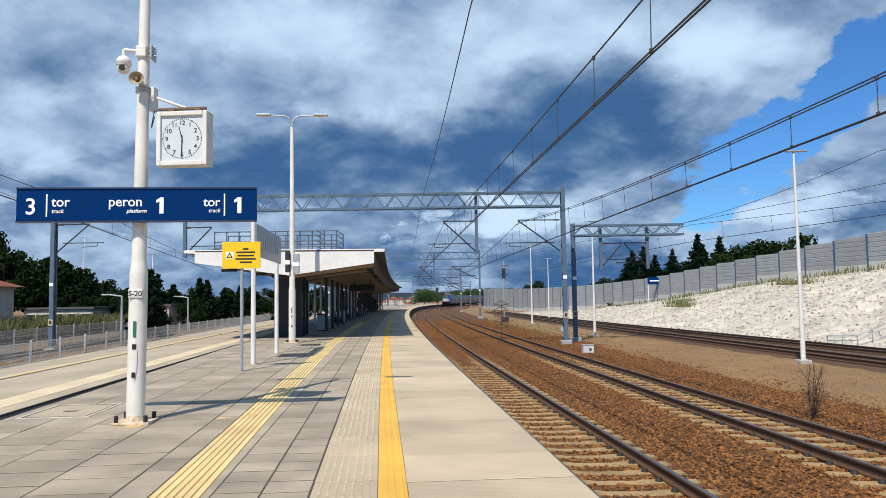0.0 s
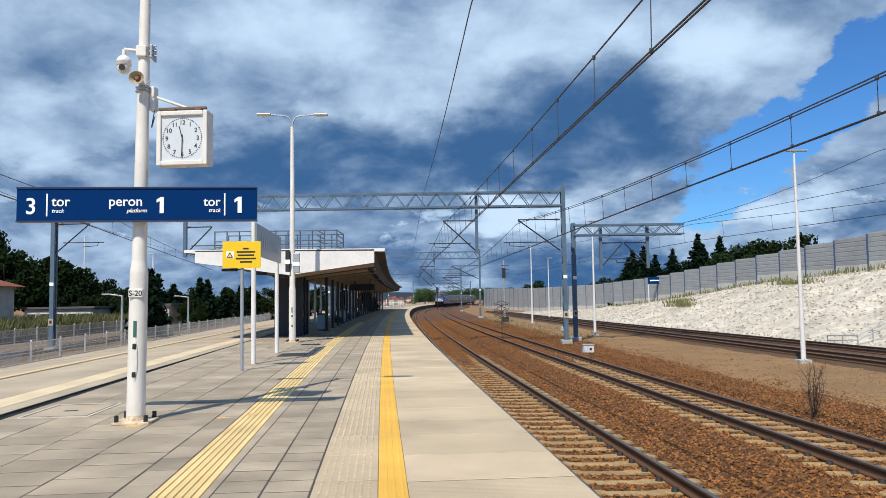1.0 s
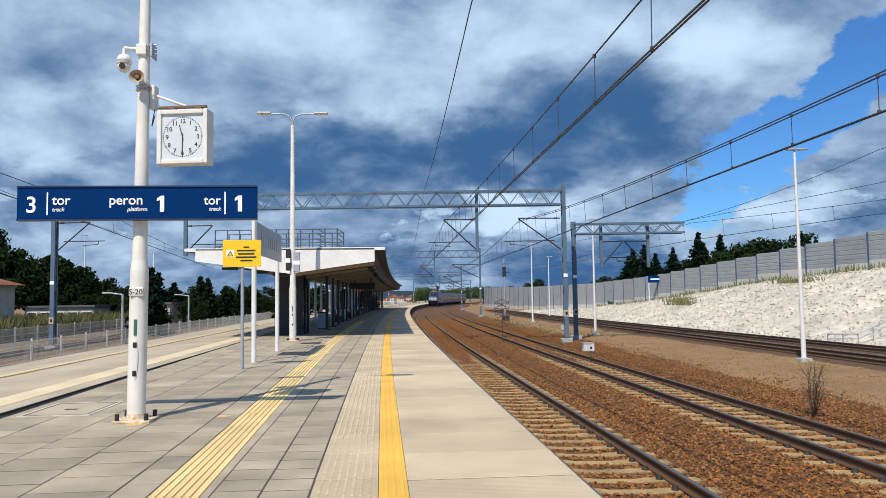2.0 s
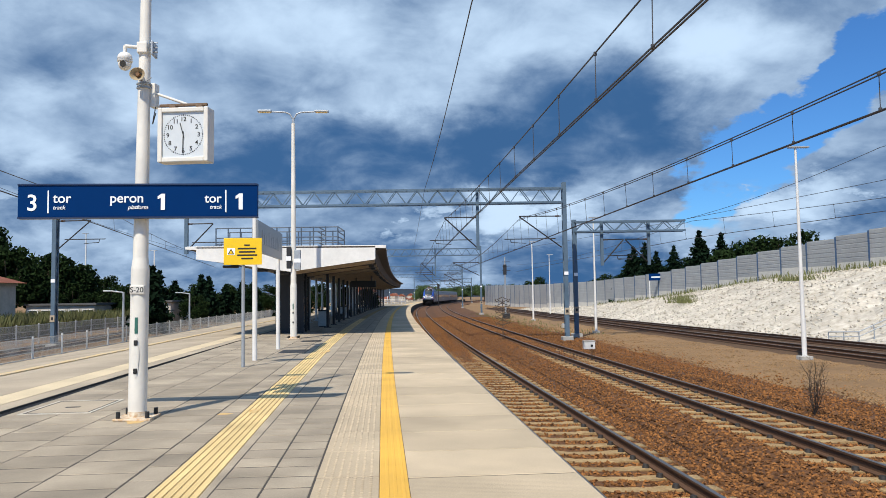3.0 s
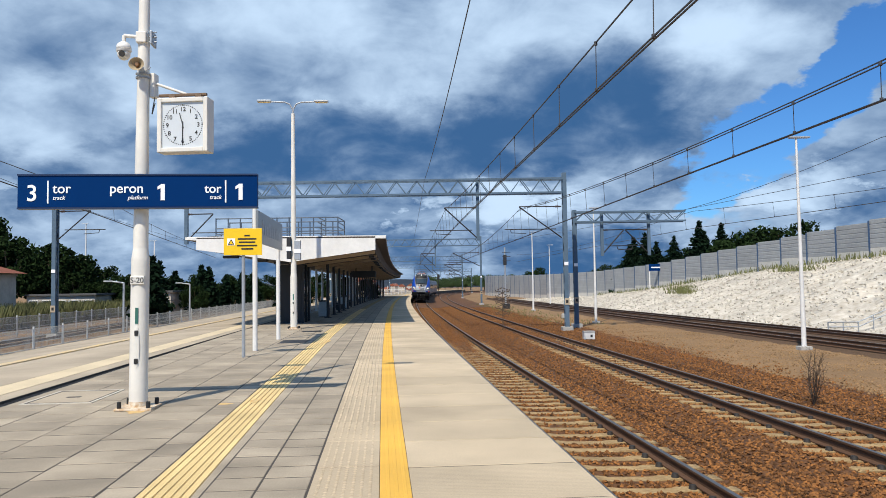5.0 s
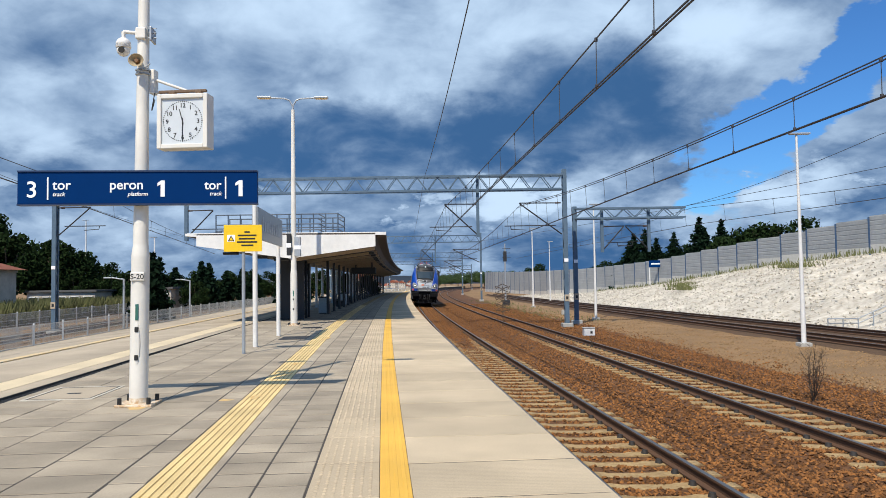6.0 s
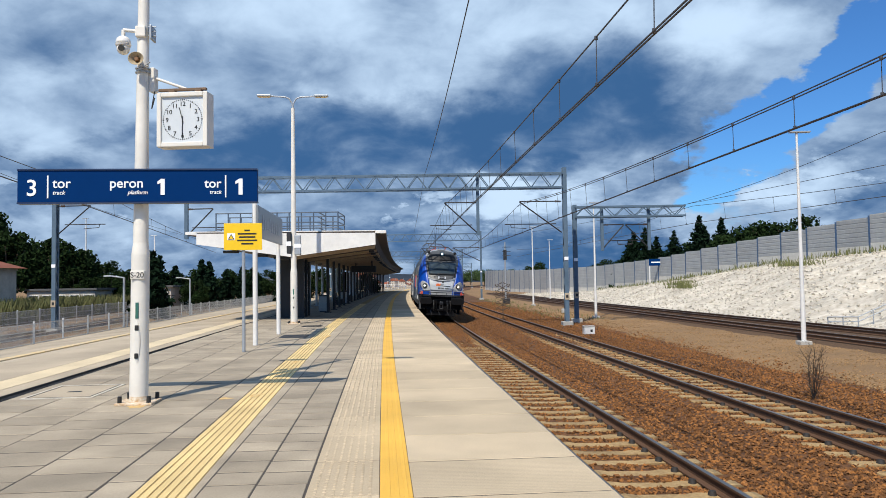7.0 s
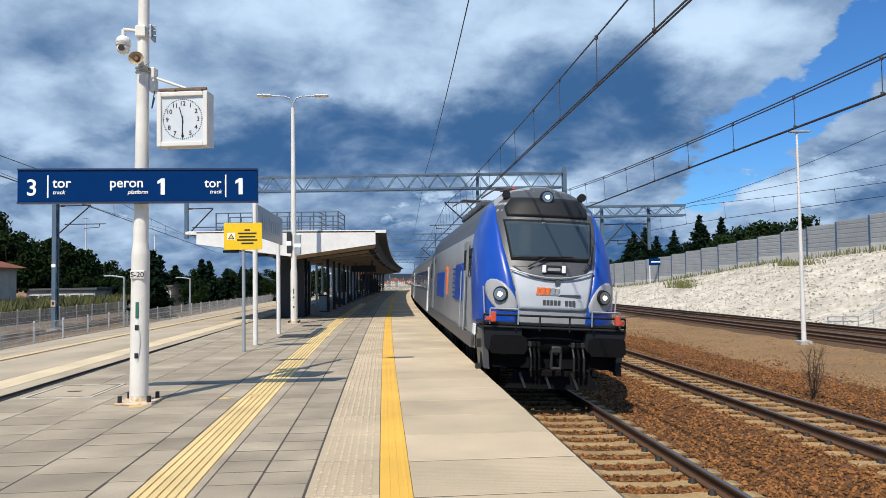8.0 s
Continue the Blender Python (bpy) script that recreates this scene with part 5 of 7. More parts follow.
def dry_shrub(name, m, height, spread_, stems, label, seed):
    t = thing(name, m, label, "shrub", "dry shrubs")
    rng = random.Random(seed)
    M_twig = M_bark
    for s in range(stems):
        bm = B()
        p = Vector((0, 0, 0))
        d = Vector((rng.uniform(-1, 1) * spread_, rng.uniform(-1, 1) * spread_, 1)).normalized()
        r = 0.012
        for k in range(7):
            q = p + d * height / 7 * rng.uniform(0.8, 1.1)
            rod(bm, p, q, r, r * 0.85, 5)
            for b in range(2):
                e = Vector((rng.uniform(-1, 1), rng.uniform(-1, 1), rng.uniform(0.3, 1.0))).normalized()
                e2 = q + e * height * 0.2 * rng.uniform(0.5, 1)
                rod(bm, q, e2, r * 0.55, r * 0.3, 4)
                e3 = e2 + Vector((rng.uniform(-1, 1), rng.uniform(-1, 1), rng.uniform(0, 1))).normalized() * height * 0.09
                rod(bm, e2, e3, r * 0.4, r * 0.25, 4)
            p, r = q, r * 0.85
            d = (d + Vector((rng.uniform(-0.3, 0.3), rng.uniform(-0.3, 0.3), 0.1))).normalized()
        part("stem", bm, M_twig, t)


dry_shrub("dry_shrub", pose(8.31, 16.8, -1.02), 1.3, 0.45, 9, "bare brown shrub growing in the trackside gravel", 3)
dry_shrub("dry_shrub", pose(6.0, 30.5, -1.0), 0.5, 0.6, 4, "small dry weed in the trackside gravel", 5)

# a tall dry weed between the tracks
weed = thing("dry_weed", pose(AX(6.75, 43.0), 43.0, -0.95), "tall dry weed with crossing bent branches between the tracks", "weed")
bm = B()
rod(bm, (0, 0, 0), (0.02, 0, 2.45), 0.03, 0.02, 6)
part("stem", bm, M_bark, weed)
for i in range(5):
    z = 0.95 + 0.33 * i
    for s in (-1, 1):
        bm = B()
        pts = [(0, 0, z), (s * 0.22, 0.02, z + 0.12), (s * 0.36, 0.0, z + 0.05), (s * 0.42, 0.0, z + 0.2)]
        for p, q in zip(pts, pts[1:]):
            rod(bm, p, q, 0.03, 0.022, 5)
        rod(bm, (s * 0.02, 0, z + 0.3), (s * 0.34, 0, z + 0.16), 0.026, 0.02, 5)
        part("branch", bm, M_bark, weed)


def leaf_cloud(pts, size, rng, flat=0.5):
    v, f = [], []
    for p in pts:
        d = rng.normal(0, 1, 3)
        d /= np.linalg.norm(d)
        e = np.cross(d, rng.normal(0, 1, 3))
        e /= np.linalg.norm(e)
        s = size * rng.uniform(0.6, 1.4)
        k = len(v)
        v += [tuple(p - d * s), tuple(p + e * s * flat), tuple(p + d * s), tuple(p - e * s * flat)]
        f.append((k, k + 1, k + 2, k + 3))
    return v, f


def crown_part(parent, v, f, material):
    me = bpy.data.meshes.new("crown")
    me.from_pydata(v, [], f)
    me.materials.append(material)
    ob = new("crown", me)
    ob.parent = parent
    return ob


def spruce(m, h, seed, label, wide=0.41):
    t = thing("spruce_tree", m, label, "tree", "dark spruces")
    rng = np.random.default_rng(seed)
    bm = B()
    rod(bm, (0, 0, 0), (0, 0, h * 0.97), h * 0.018, 0.02, 8)
    part("trunk", bm, M_bark, t)
    pts = []
    z = h * 0.08
    while z < h:
        r = (h - z) * wide * rng.uniform(0.75, 1.15) + 0.12
        for b in range(int(9 + r * 3)):
            u = rng.uniform(0, 6.283)
            rr = r * rng.uniform(0.7, 1.12)
            for k in range(int(4 + rr * 7)):
                s = (k + rng.random()) / (4 + rr * 7)
                pts.append((math.cos(u) * rr * s + rng.normal(0, 0.1), math.sin(u) * rr * s + rng.normal(0, 0.1), z - 0.30 * rr * s + rng.normal(0, 0.07)))
        z += 0.32 + 0.02 * h * rng.random()
    v, f = leaf_cloud(np.array(pts), 0.33, rng, 0.4)
    crown_part(t, v, f, M_needle)
    return t


def leafy(m, h, wide, seed, label, material=None):
    t = thing("leafy_tree", m, label, "tree", "leafy trees")
    rng = np.random.default_rng(seed)
    bm = B()
    rod(bm, (0, 0, 0), (0, 0, h * 0.45), h * 0.025, h * 0.017, 8)
    tips = []
    for i in range(7):
        u = i * 0.9 + rng.uniform(0, 0.5)
        q = (math.cos(u) * wide * rng.uniform(0.3, 0.6), math.sin(u) * wide * rng.uniform(0.3, 0.6), h * rng.uniform(0.55, 0.8))
        rod(bm, (0, 0, h * rng.uniform(0.25, 0.45)), q, h * 0.012, h * 0.005, 6)
        tips.append(q)
    part("trunk", bm, M_bark, t)
    pts = []
    for i in range(26):
        u, k = rng.uniform(0, 6.283), rng.random() ** 0.5
        c = np.array((math.cos(u) * wide * k * 0.85, math.sin(u) * wide * k * 0.85, h * (0.28 + 0.6 * rng.random() * (1.12 - 0.55 * k))))
        rad = wide * rng.uniform(0.24, 0.42)
        d = rng.normal(0, 1, (270, 3))
        d /= np.linalg.norm(d, axis=1)[:, None]
        pts.append(c + d * rad * rng.uniform(0.5, 1.12, (270, 1)) * np.array((1, 1, 0.8)))
    v, f = leaf_cloud(np.concatenate(pts), 0.24, rng, 0.6)
    crown_part(t, v, f, material or M_leaf)
    return t


def scaled(x, y_, z, s, rz=0):
    return pose(x, y_, z, 0, 0, rz) @ Matrix.Diagonal((s, s, s, 1))


sp1 = spruce(pose(-24.7, 62.0, -1.05), 5.6, 21, "dark conical spruce beyond the side track")
sp2 = spruce(pose(37.5, 108.0, 0.0), 10.6, 22, "dark conical spruce rising behind the barrier", 0.60)
rng = random.Random(8)
for x, y_, s in ((-36.6, 94.0, 1.15), (-33.0, 90.0, 0.9), (-31.5, 95.0, 1.05), (-28.9, 90.0, 0.98), (-41.0, 100.0, 0.9), (-26.5, 96.0, 0.9), (-24.0, 92.0, 0.85), (-21.6, 98.0, 0.9), (-30.0, 101.0, 0.85), (-19.5, 102.0, 0.8), (-34.6, 101.0, 0.8), (-38.6, 102.0, 0.75)):
    copy_thing(sp1, scaled(x, y_, -1.05, s, rng.uniform(0, 360)))
for x, y_, s in ((30.6, 112.0, 0.9), (29.6, 115.0, 0.86), (32.6, 113.0, 0.78), (34.4, 110.0, 0.84), (40.0, 106.0, 0.98), (30.4, 121.0, 0.78), (39.0, 110.0, 0.9)):
    copy_thing(sp2, scaled(x, y_, -0.3, s, rng.uniform(0, 360)))
lt1 = leafy(pose(-52.5, 88.0, -1.05), 10.6, 4.8, 31, "broad dark leafy tree beyond the side track")
lt2 = leafy(pose(41.8, 103.0, -0.3), 10.4, 4.4, 32, "dark leafy tree rising behind the barrier")
for x, y_, s in ((-57.5, 92.0, 1.3), (-48.5, 92.0, 0.95), (-62.5, 90.0, 1.3), (-67.0, 98.0, 1.4), (-45.5, 90.0, 0.62), (-42.5, 93.0, 0.60), (-39.5, 92.0, 0.58), (-36.0, 98.0, 0.60), (-33.5, 100.0, 0.62), (-30.5, 104.0, 0.62), (-27.0, 102.0, 0.6), (-24.5, 104.0, 0.6), (-21.5, 106.0, 0.6), (-18.5, 108.0, 0.62), (-15.5, 112.0, 0.6), (-54.5, 97.0, 0.95), (-50.5, 99.0, 0.8), (-46.5, 101.0, 0.66), (-43.0, 102.0, 0.64), (-12.5, 118.0, 0.55), (-28.5, 84.0, 0.42), (-36.5, 86.0, 0.42)):
    copy_thing(lt1, scaled(x, y_, -1.05, s * (0.84 if x > -46 else 1.0), rng.uniform(0, 360)))
for x, y_, s in ((44.2, 104.0, 1.1), (46.4, 105.0, 1.08), (47.6, 109.0, 1.05), (50.2, 100.0, 1.14), (21.5, 172.0, 0.7), (29.5, 119.0, 0.58), (27.5, 128.0, 0.62), (31.5, 124.0, 0.7), (34.5, 120.0, 0.74), (37.5, 114.0, 0.84), (40.5, 112.0, 0.9)):
    copy_thing(lt2, scaled(x, y_, -0.6, s, rng.uniform(0, 360)))
M_leaf2 = mat("fresh_leaf", (0.06, 0.11, 0.03), 0.8, grain=0.3, scale=3, rand=0.4)
lt3 = leafy(pose(-8.5, 330.0, -1.0), 9.5, 5.0, 33, "green leafy tree beside the far tracks", M_leaf2)
for x, y_, s in ((-5.0, 345.0, 0.8), (8.0, 455.0, 1.1), (16.0, 460.0, 1.2), (24.0, 450.0, 1.2), (0.0, 450.0, 1.0), (32.0, 440.0, 1.15), (-12.0, 350.0, 0.7), (38.0, 400.0, 1.1), (30.0, 420.0, 1.0)):
    copy_thing(lt3, scaled(x, y_, -1.0, s, rng.uniform(0, 360)))

# ---- buildings ----
def house(m, w, d, h, roof_h, wall, label, cols=3, rows=1, name="house"):
    t = thing(name, m, label, "house", "houses")
    bm = B()
    box(bm, -w / 2, w / 2, 0, d, -3.5, h)
    part("wall", bm, wall, t)
    bm = B()
    prism(bm, [(-w / 2 - 0.4, h - 0.05), (w / 2 + 0.4, h - 0.05), (w / 2 + 0.4, h + 0.1), (0, h + roof_h), (-w / 2 - 0.4, h + 0.1)], -0.4, d + 0.4)
    rf = part("roof", bm, M_rooftile, t, "red tiled roof")
    bm = B()
    box(bm, w * 0.18, w * 0.18 + 0.6, d * 0.4, d * 0.4 + 0.6, h, h + roof_h + 0.5)
    part("chimney", bm, M_wall, rf)
    for r in range(rows):
        for c in range(cols):
            x0 = -w / 2 + w * (c + 0.5) / cols
            z0 = 0.9 + r * 2.7
            bm = B()
            box(bm, x0 - 0.6, x0 + 0.6, -0.06, 0.02, z0 - 0.08, z0 + 1.48)
            wd = part("window", bm, M_white, t)
            bm = B()
            box(bm, x0 - 0.5, x0 + 0.5, -0.075, -0.05, z0 + 0.02, z0 + 1.38)
            part("pane", bm, M_glassdark, wd)
    return t


M_house = mat("pale_render", (0.52, 0.47, 0.40), 0.9, grain=0.2, scale=2)
h0 = house(pose(-40.0, 360.0, -1.0), 11, 9, 5.2, 3.6, M_house, "distant pale house with a red tiled roof", 3, 2)
for i in range(24):
    rr = random.Random(50 + i)
    copy_thing(h0, pose(-46 + i * 1.6 + rr.uniform(-1, 1), 345 + rr.uniform(0, 90), -1.4 + rr.uniform(-0.8, 1.6), 0, 0, rr.uniform(-75, 75)) @ Matrix.Diagonal((0.34, 0.34, 0.36, 1)))
near_house = thing("station_outbuilding", pose(-45.4, 61.0, -1.0), "grey rendered building with a red tiled hip roof", "house")
bm = B()
box(bm, -5.0, 4.5, 0, 9, -0.3, 4.3)
part("wall", bm, M_wall, near_house)
bm = B()
box(bm, -5.1, 4.6, -0.1, 9.1, 4.3, 4.55)
part("cornice", bm, M_wall, near_house)
bm = B()
p4_ = [bm.verts.new(p) for p in ((-5.7, -0.7, 4.55), (5.2, -0.7, 4.55), (5.2, 9.7, 4.55), (-5.7, 9.7, 4.55))]
ap = [bm.verts.new(p) for p in ((-2.0, 4.0, 6.4), (1.0, 4.0, 6.4))]
for fv in ((p4_[0], p4_[1], ap[1], ap[0]), (p4_[1], p4_[2], ap[1]), (p4_[2], p4_[3], ap[0], ap[1]), (p4_[3], p4_[0], ap[0]), (p4_[3], p4_[2], p4_[1], p4_[0])):
    bm.faces.new(fv)
part("roof", bm, M_rooftile, near_house, "weathered red hip roof")
for x_ in (-3.2, 0.0, 2.8):
    bm = B()
    box(bm, x_ - 0.55, x_ + 0.55, -0.05, 0.02, 1.3, 3.0)
    wd = part("window", bm, M_white, near_house)
    bm = B()
    box(bm, x_ - 0.45, x_ + 0.45, -0.07, -0.04, 1.4, 2.9)
    part("pane", bm, M_glassdark, wd)


def shed(m, w, d, h, label, bays):
    t = thing("low_building", m, label, "building", "low buildings")
    bm = B()
    box(bm, -w / 2, w / 2, 0, d, -0.4, h)
    part("wall", bm, M_wall, t)
    bm = B()
    box(bm, -w / 2 - 0.3, w / 2 + 0.3, -0.3, d + 0.3, h, h + 0.22)
    part("roof", bm, mat("felt_roof", (0.09, 0.09, 0.09), 0.9), t)
    for i in range(bays):
        x_ = -w / 2 + w * (i + 0.5) / bays
        bm = B()
        box(bm, x_ - 0.6, x_ + 0.6, -0.05, 0.03, 0.9, h - 0.5)
        wd = part("window", bm, M_white, t)
        bm = B()
        box(bm, x_ - 0.5, x_ + 0.5, -0.07, -0.03, 1.0, h - 0.6)
        part("pane", bm, M_glassdark, wd)


shed(pose(-45.0, 86.0, -1.0), 8, 5, 2.3, "low pale building with a flat roof among trees", 5)
shed(pose(-32.2, 82.0, -1.0), 3.2, 4, 2.5, "small cream shed with white windows beyond the fence", 2)

# far hills, the bluish haze of distance mixed into their forest colour
M_hill = mat("far_forest", (0.010, 0.020, 0.036), 0.95, grain=0.4, scale=0.02, big=0.3, bigscale=0.004)
for k, (yy, base, amp, seed) in enumerate(((1300.0, 7.0, 6.0, 3), (2400.0, 22.0, 9.0, 7))):
    v, f = [], []
    n = 140
    for i in range(n + 1):
        x = -3.0 * yy / 2 + 3.0 * yy * i / n
        z = base + amp * (noise.noise((i * 0.13, seed, 0)) + 0.5 * noise.noise((i * 0.37, seed, 2)) + 0.16 * noise.noise((i * 1.7, seed, 5)))
        v += [(x, yy - 160, -3), (x, yy, z), (x, yy + 300, z * 0.7)]
    for i in range(n):
        for j in range(2):
            f.append((i * 3 + j, i * 3 + 3 + j, i * 3 + 4 + j, i * 3 + 1 + j))
    me = bpy.data.meshes.new("hills")
    me.from_pydata(v, [], f)
    me.materials.append(M_hill)
    tagged(new("far_hills", me), "dark wooded hills along the horizon, bluish with painted haze", "hills", kind="structure")

# white railing at the far end of the platform
rail_end = thing("end_railing", Matrix.Identity(4), "white railing with posts at the far end of the platform", "railing")
for i in range(9):
    x = -15.5 + 0.8 * i
    bm = B()
    rod(bm, (x, 168.0, 0.0), (x, 168.0, 1.9 if i % 3 == 0 else 1.1), 0.06, 0.06, 8)
    part("post", bm, M_white, rail_end)
for z in (0.55, 1.1):
    bm = B()
    rod(bm, (-15.5, 168.0, z), (-9.1, 168.0, z), 0.045, 0.045, 8)
    part("rail", bm, M_white, rail_end)

# ---- train ----
M_tblue = mat("train_blue", (0.002, 0.055, 0.36), 0.35, grain=0.1, scale=2, coat=0.15)
M_tsilver = mat("train_silver", (0.46, 0.49, 0.52), 0.35, grain=0.12, scale=3, big=0.08, coat=0.2)
M_tgrey = mat("train_grey", (0.07, 0.073, 0.077), 0.45, grain=0.15, scale=4, big=0.1)
M_tside = mat("train_side_grey", (0.33, 0.34, 0.35), 0.4, grain=0.15, scale=3, big=0.15, bigscale=0.8)
M_tdark = mat("train_underframe", (0.007, 0.007, 0.008), 0.8, grain=0.4, scale=12, spec=0.1)
M_tglass = mat("train_glass", (0.035, 0.05, 0.058), 0.05, spec=0.9)
M_trim = mat("train_black_trim", (0.014, 0.015, 0.017), 0.5, grain=0.3, scale=8, spec=0.25)
M_orange = mat("train_orange", (0.75, 0.16, 0.03), 0.5)
M_redlamp = mat("red_lamp_bracket", (0.55, 0.07, 0.03), 0.5)
M_chrome = mat("reflector_chrome", (0.42, 0.42, 0.42), 0.3, metal=1.0)
M_steel = mat("worn_steel", (0.07, 0.07, 0.07), 0.45, metal=0.7, grain=0.4, scale=25)
M_coach = mat("coach_blue", (0.02, 0.05, 0.16), 0.35, grain=0.1, scale=3, coat=0.2)
M_coachgrey = mat("coach_grey", (0.20, 0.21, 0.225), 0.4, grain=0.15, scale=3, big=0.1)
M_headlight = bpy.data.materials.new("headlight_glow")
M_headlight.use_nodes = True
_b = M_headlight.node_tree.nodes["Principled BSDF"]
_b.inputs["Emission Color"].default_value = (1.0, 0.93, 0.8, 1)
_b.inputs["Emission Strength"].default_value = 8.0

NOSE_N, NOSE_D = 3.0, 1.25


def n_w(z):
    return float(np.interp(z, [1.0, 1.6, 2.4, 3.1, 3.6, 3.95, 4.2, 4.36, 4.42], [1.40, 1.43, 1.45, 1.42, 1.34, 1.20, 0.98, 0.66, 0.40]))


def n_y(z):
    return float(np.interp(z, [1.0, 1.9, 2.3, 2.65, 3.0, 3.8, 4.1, 4.3, 4.42], [0.30, 0.27, 0.30, 0.40, 0.55, 0.98, 1.22, 1.55, 2.0]))


def nose(u, z, out=0.0):
    """The cab's skin: u = 0 at the nose line, 1 where the side begins, each unit more a metre back."""
    w, y0 = n_w(z), n_y(z)
    s = -1 if u < 0 else 1
    k = abs(u)
    if k <= 1:
        th = k * math.pi / 2
        x, yy = w * math.sin(th) ** (2 / NOSE_N), NOSE_D * (1 - math.cos(th) ** (2 / NOSE_N))
    else:
        x, yy = w, NOSE_D + (k - 1)
    ox = math.sin(min(k, 1) * math.pi / 2) ** 2
    zz = float(np.interp(z, [1.0, 1.9, 2.2, 3.8, 4.16, 4.42], [1.0, 1.91, 2.19, 3.77, 4.29, 4.63]))
    return (s * (x + out * ox), y0 + yy - out * (1 - ox) * 1.2, zz + out * 0.2)


def u_of(x, z):
    return math.asin(min(1.0, abs(x) / n_w(z)) ** (NOSE_N / 2)) / (math.pi / 2)


def skin(name, zs, ua, ub, nu, out, material, parent, label="", thick=0.03):
    """A patch of the cab's skin between u = ua(z) and ub(z), set out a little, with an edge that turns in."""
    bm = B()
    rows = []
    for z in zs:
        a, b = ua(z), ub(z)
        us = [a + (b - a) * i / nu for i in range(nu + 1)]
        rows.append([bm.verts.new(nose(u, z, out)) for u in us])
    for r0, r1 in zip(rows, rows[1:]):
        for i in range(nu):
            bm.faces.new((r0[i], r0[i + 1], r1[i + 1], r1[i]))
    bmesh.ops.recalc_face_normals(bm, faces=bm.faces[:])
    edge = [e for e in bm.edges if e.is_boundary]
    ret = bmesh.ops.extrude_edge_only(bm, edges=edge)
    for v in [g for g in ret["geom"] if isinstance(g, bmesh.types.BMVert)]:
        v.co.y += thick
        v.co.x *= 1 - 0.02
    bmesh.ops.recalc_face_normals(bm, faces=bm.faces[:])
    c = bm.faces[:]
    ob = part(name, bm, material, parent, label, True)
    return ob


def zline(a, b, n):
    return [a + (b - a) * i / n for i in range(n + 1)]


LEN = 19.4
loco = thing("locomotive", at(3.62, 15.0, -0.74), "blue and silver electric locomotive with a grey roof and lit headlights", "locomotive")
# body shell with roof
bm = B()
zs = [1.0, 1.3, 1.6, 1.9, 2.2, 2.5, 2.8, 3.1, 3.4, 3.6, 3.8, 3.95, 4.08, 4.2, 4.3, 4.36, 4.42]
us = [-(1 + LEN - 3.2), -2.0, -1.4, -1.0] + [-1 + i / 10 for i in range(1, 20)] + [1.0, 1.4, 2.0, 1 + LEN - 3.2]
rows = [[bm.verts.new(nose(u, z) if abs(u) <= 2 else (nose(u, z)[0], LEN - 0.3, nose(u, z)[2])) for u in us] for z in zs]
for r0, r1 in zip(rows, rows[1:]):
    for i in range(len(us) - 1):
        f = bm.faces.new((r0[i], r0[i + 1], r1[i + 1], r1[i]))
        f.smooth = True
        f.material_index = 1 if r0[0].co.z >= 3.45 and abs(us[i]) >= 1 else (2 if r0[0].co.z < 1.45 and abs(us[i] + us[i + 1]) < 2 else 0)
bm.faces.new(rows[0]), bm.faces.new(rows[-1])
bm.faces.new([r[0] for r in rows] + [r[-1] for r in rows[::-1]])
bmesh.ops.recalc_face_normals(bm, faces=bm.faces[:])
shell = part("body", bm, [M_tside, M_tgrey, M_tdark], loco, "grey locomotive body shell")
# the grey cab front, blue corner panels and silver nose
skin("front_mask", zline(2.3, 4.4, 22), lambda z: -u_of(np.interp(z, [2.3, 3.0, 4.0, 4.4], [0.95, 1.0, 1.12, 0.5]), z), lambda z: u_of(np.interp(z, [2.3, 3.0, 4.0, 4.4], [0.95, 1.0, 1.12, 0.5]), z), 20, 0.006, M_tgrey, loco, "dark grey cab mask")
inner = lambda z: np.interp(z, [1.55, 1.95, 2.65, 3.2, 3.8, 4.12], [0.66, 0.72, 0.86, 0.98, 1.06, 1.04])
for s in (-1, 1):
    def ua(z, s=s):
        return s * u_of(inner(z), z)

    def ub(z, s=s):
        return s * float(np.interp(z, [1.55, 2.4, 3.3, 3.9, 4.12], [1.30, 1.42, 1.62, 1.45, 1.05]))
    skin("corner_panel", zline(1.5, 4.1, 26), ua, ub, 16, 0.03, M_tblue, loco, "glossy blue corner panel")
skin("nose_panel", zline(1.9, 2.78, 10), lambda z: -u_of(min(inner(z) - 0.03, 0.95), z), lambda z: u_of(min(inner(z) - 0.03, 0.95), z), 18, 0.02, M_tsilver, loco, "silver nose panel")
# dark dip of the mask into the nose panel
skin("mask_dip", zline(2.52, 2.8, 8), lambda z: -u_of(0.10 + 0.72 * ((z - 2.52) / 0.28) ** 0.5, z), lambda z: u_of(0.10 + 0.72 * ((z - 2.52) / 0.28) ** 0.5, z), 18, 0.034, M_tgrey, loco, "dark grey curved dip below the windscreen")
ws = skin("windscreen", zline(2.98, 3.76, 12), lambda z: -u_of(np.interp(z, [2.98, 3.76], [0.80, 0.90]), z), lambda z: u_of(np.interp(z, [2.98, 3.76], [0.80, 0.90]), z), 18, 0.03, M_tglass, loco, "large dark windscreen")
skin("screen_seal", zline(2.93, 3.81, 12), lambda z: -u_of(np.interp(z, [2.93, 3.81], [0.84, 0.94]), z), lambda z: u_of(np.interp(z, [2.93, 3.81], [0.84, 0.94]), z), 18, 0.02, M_trim, loco, "black windscreen seal")
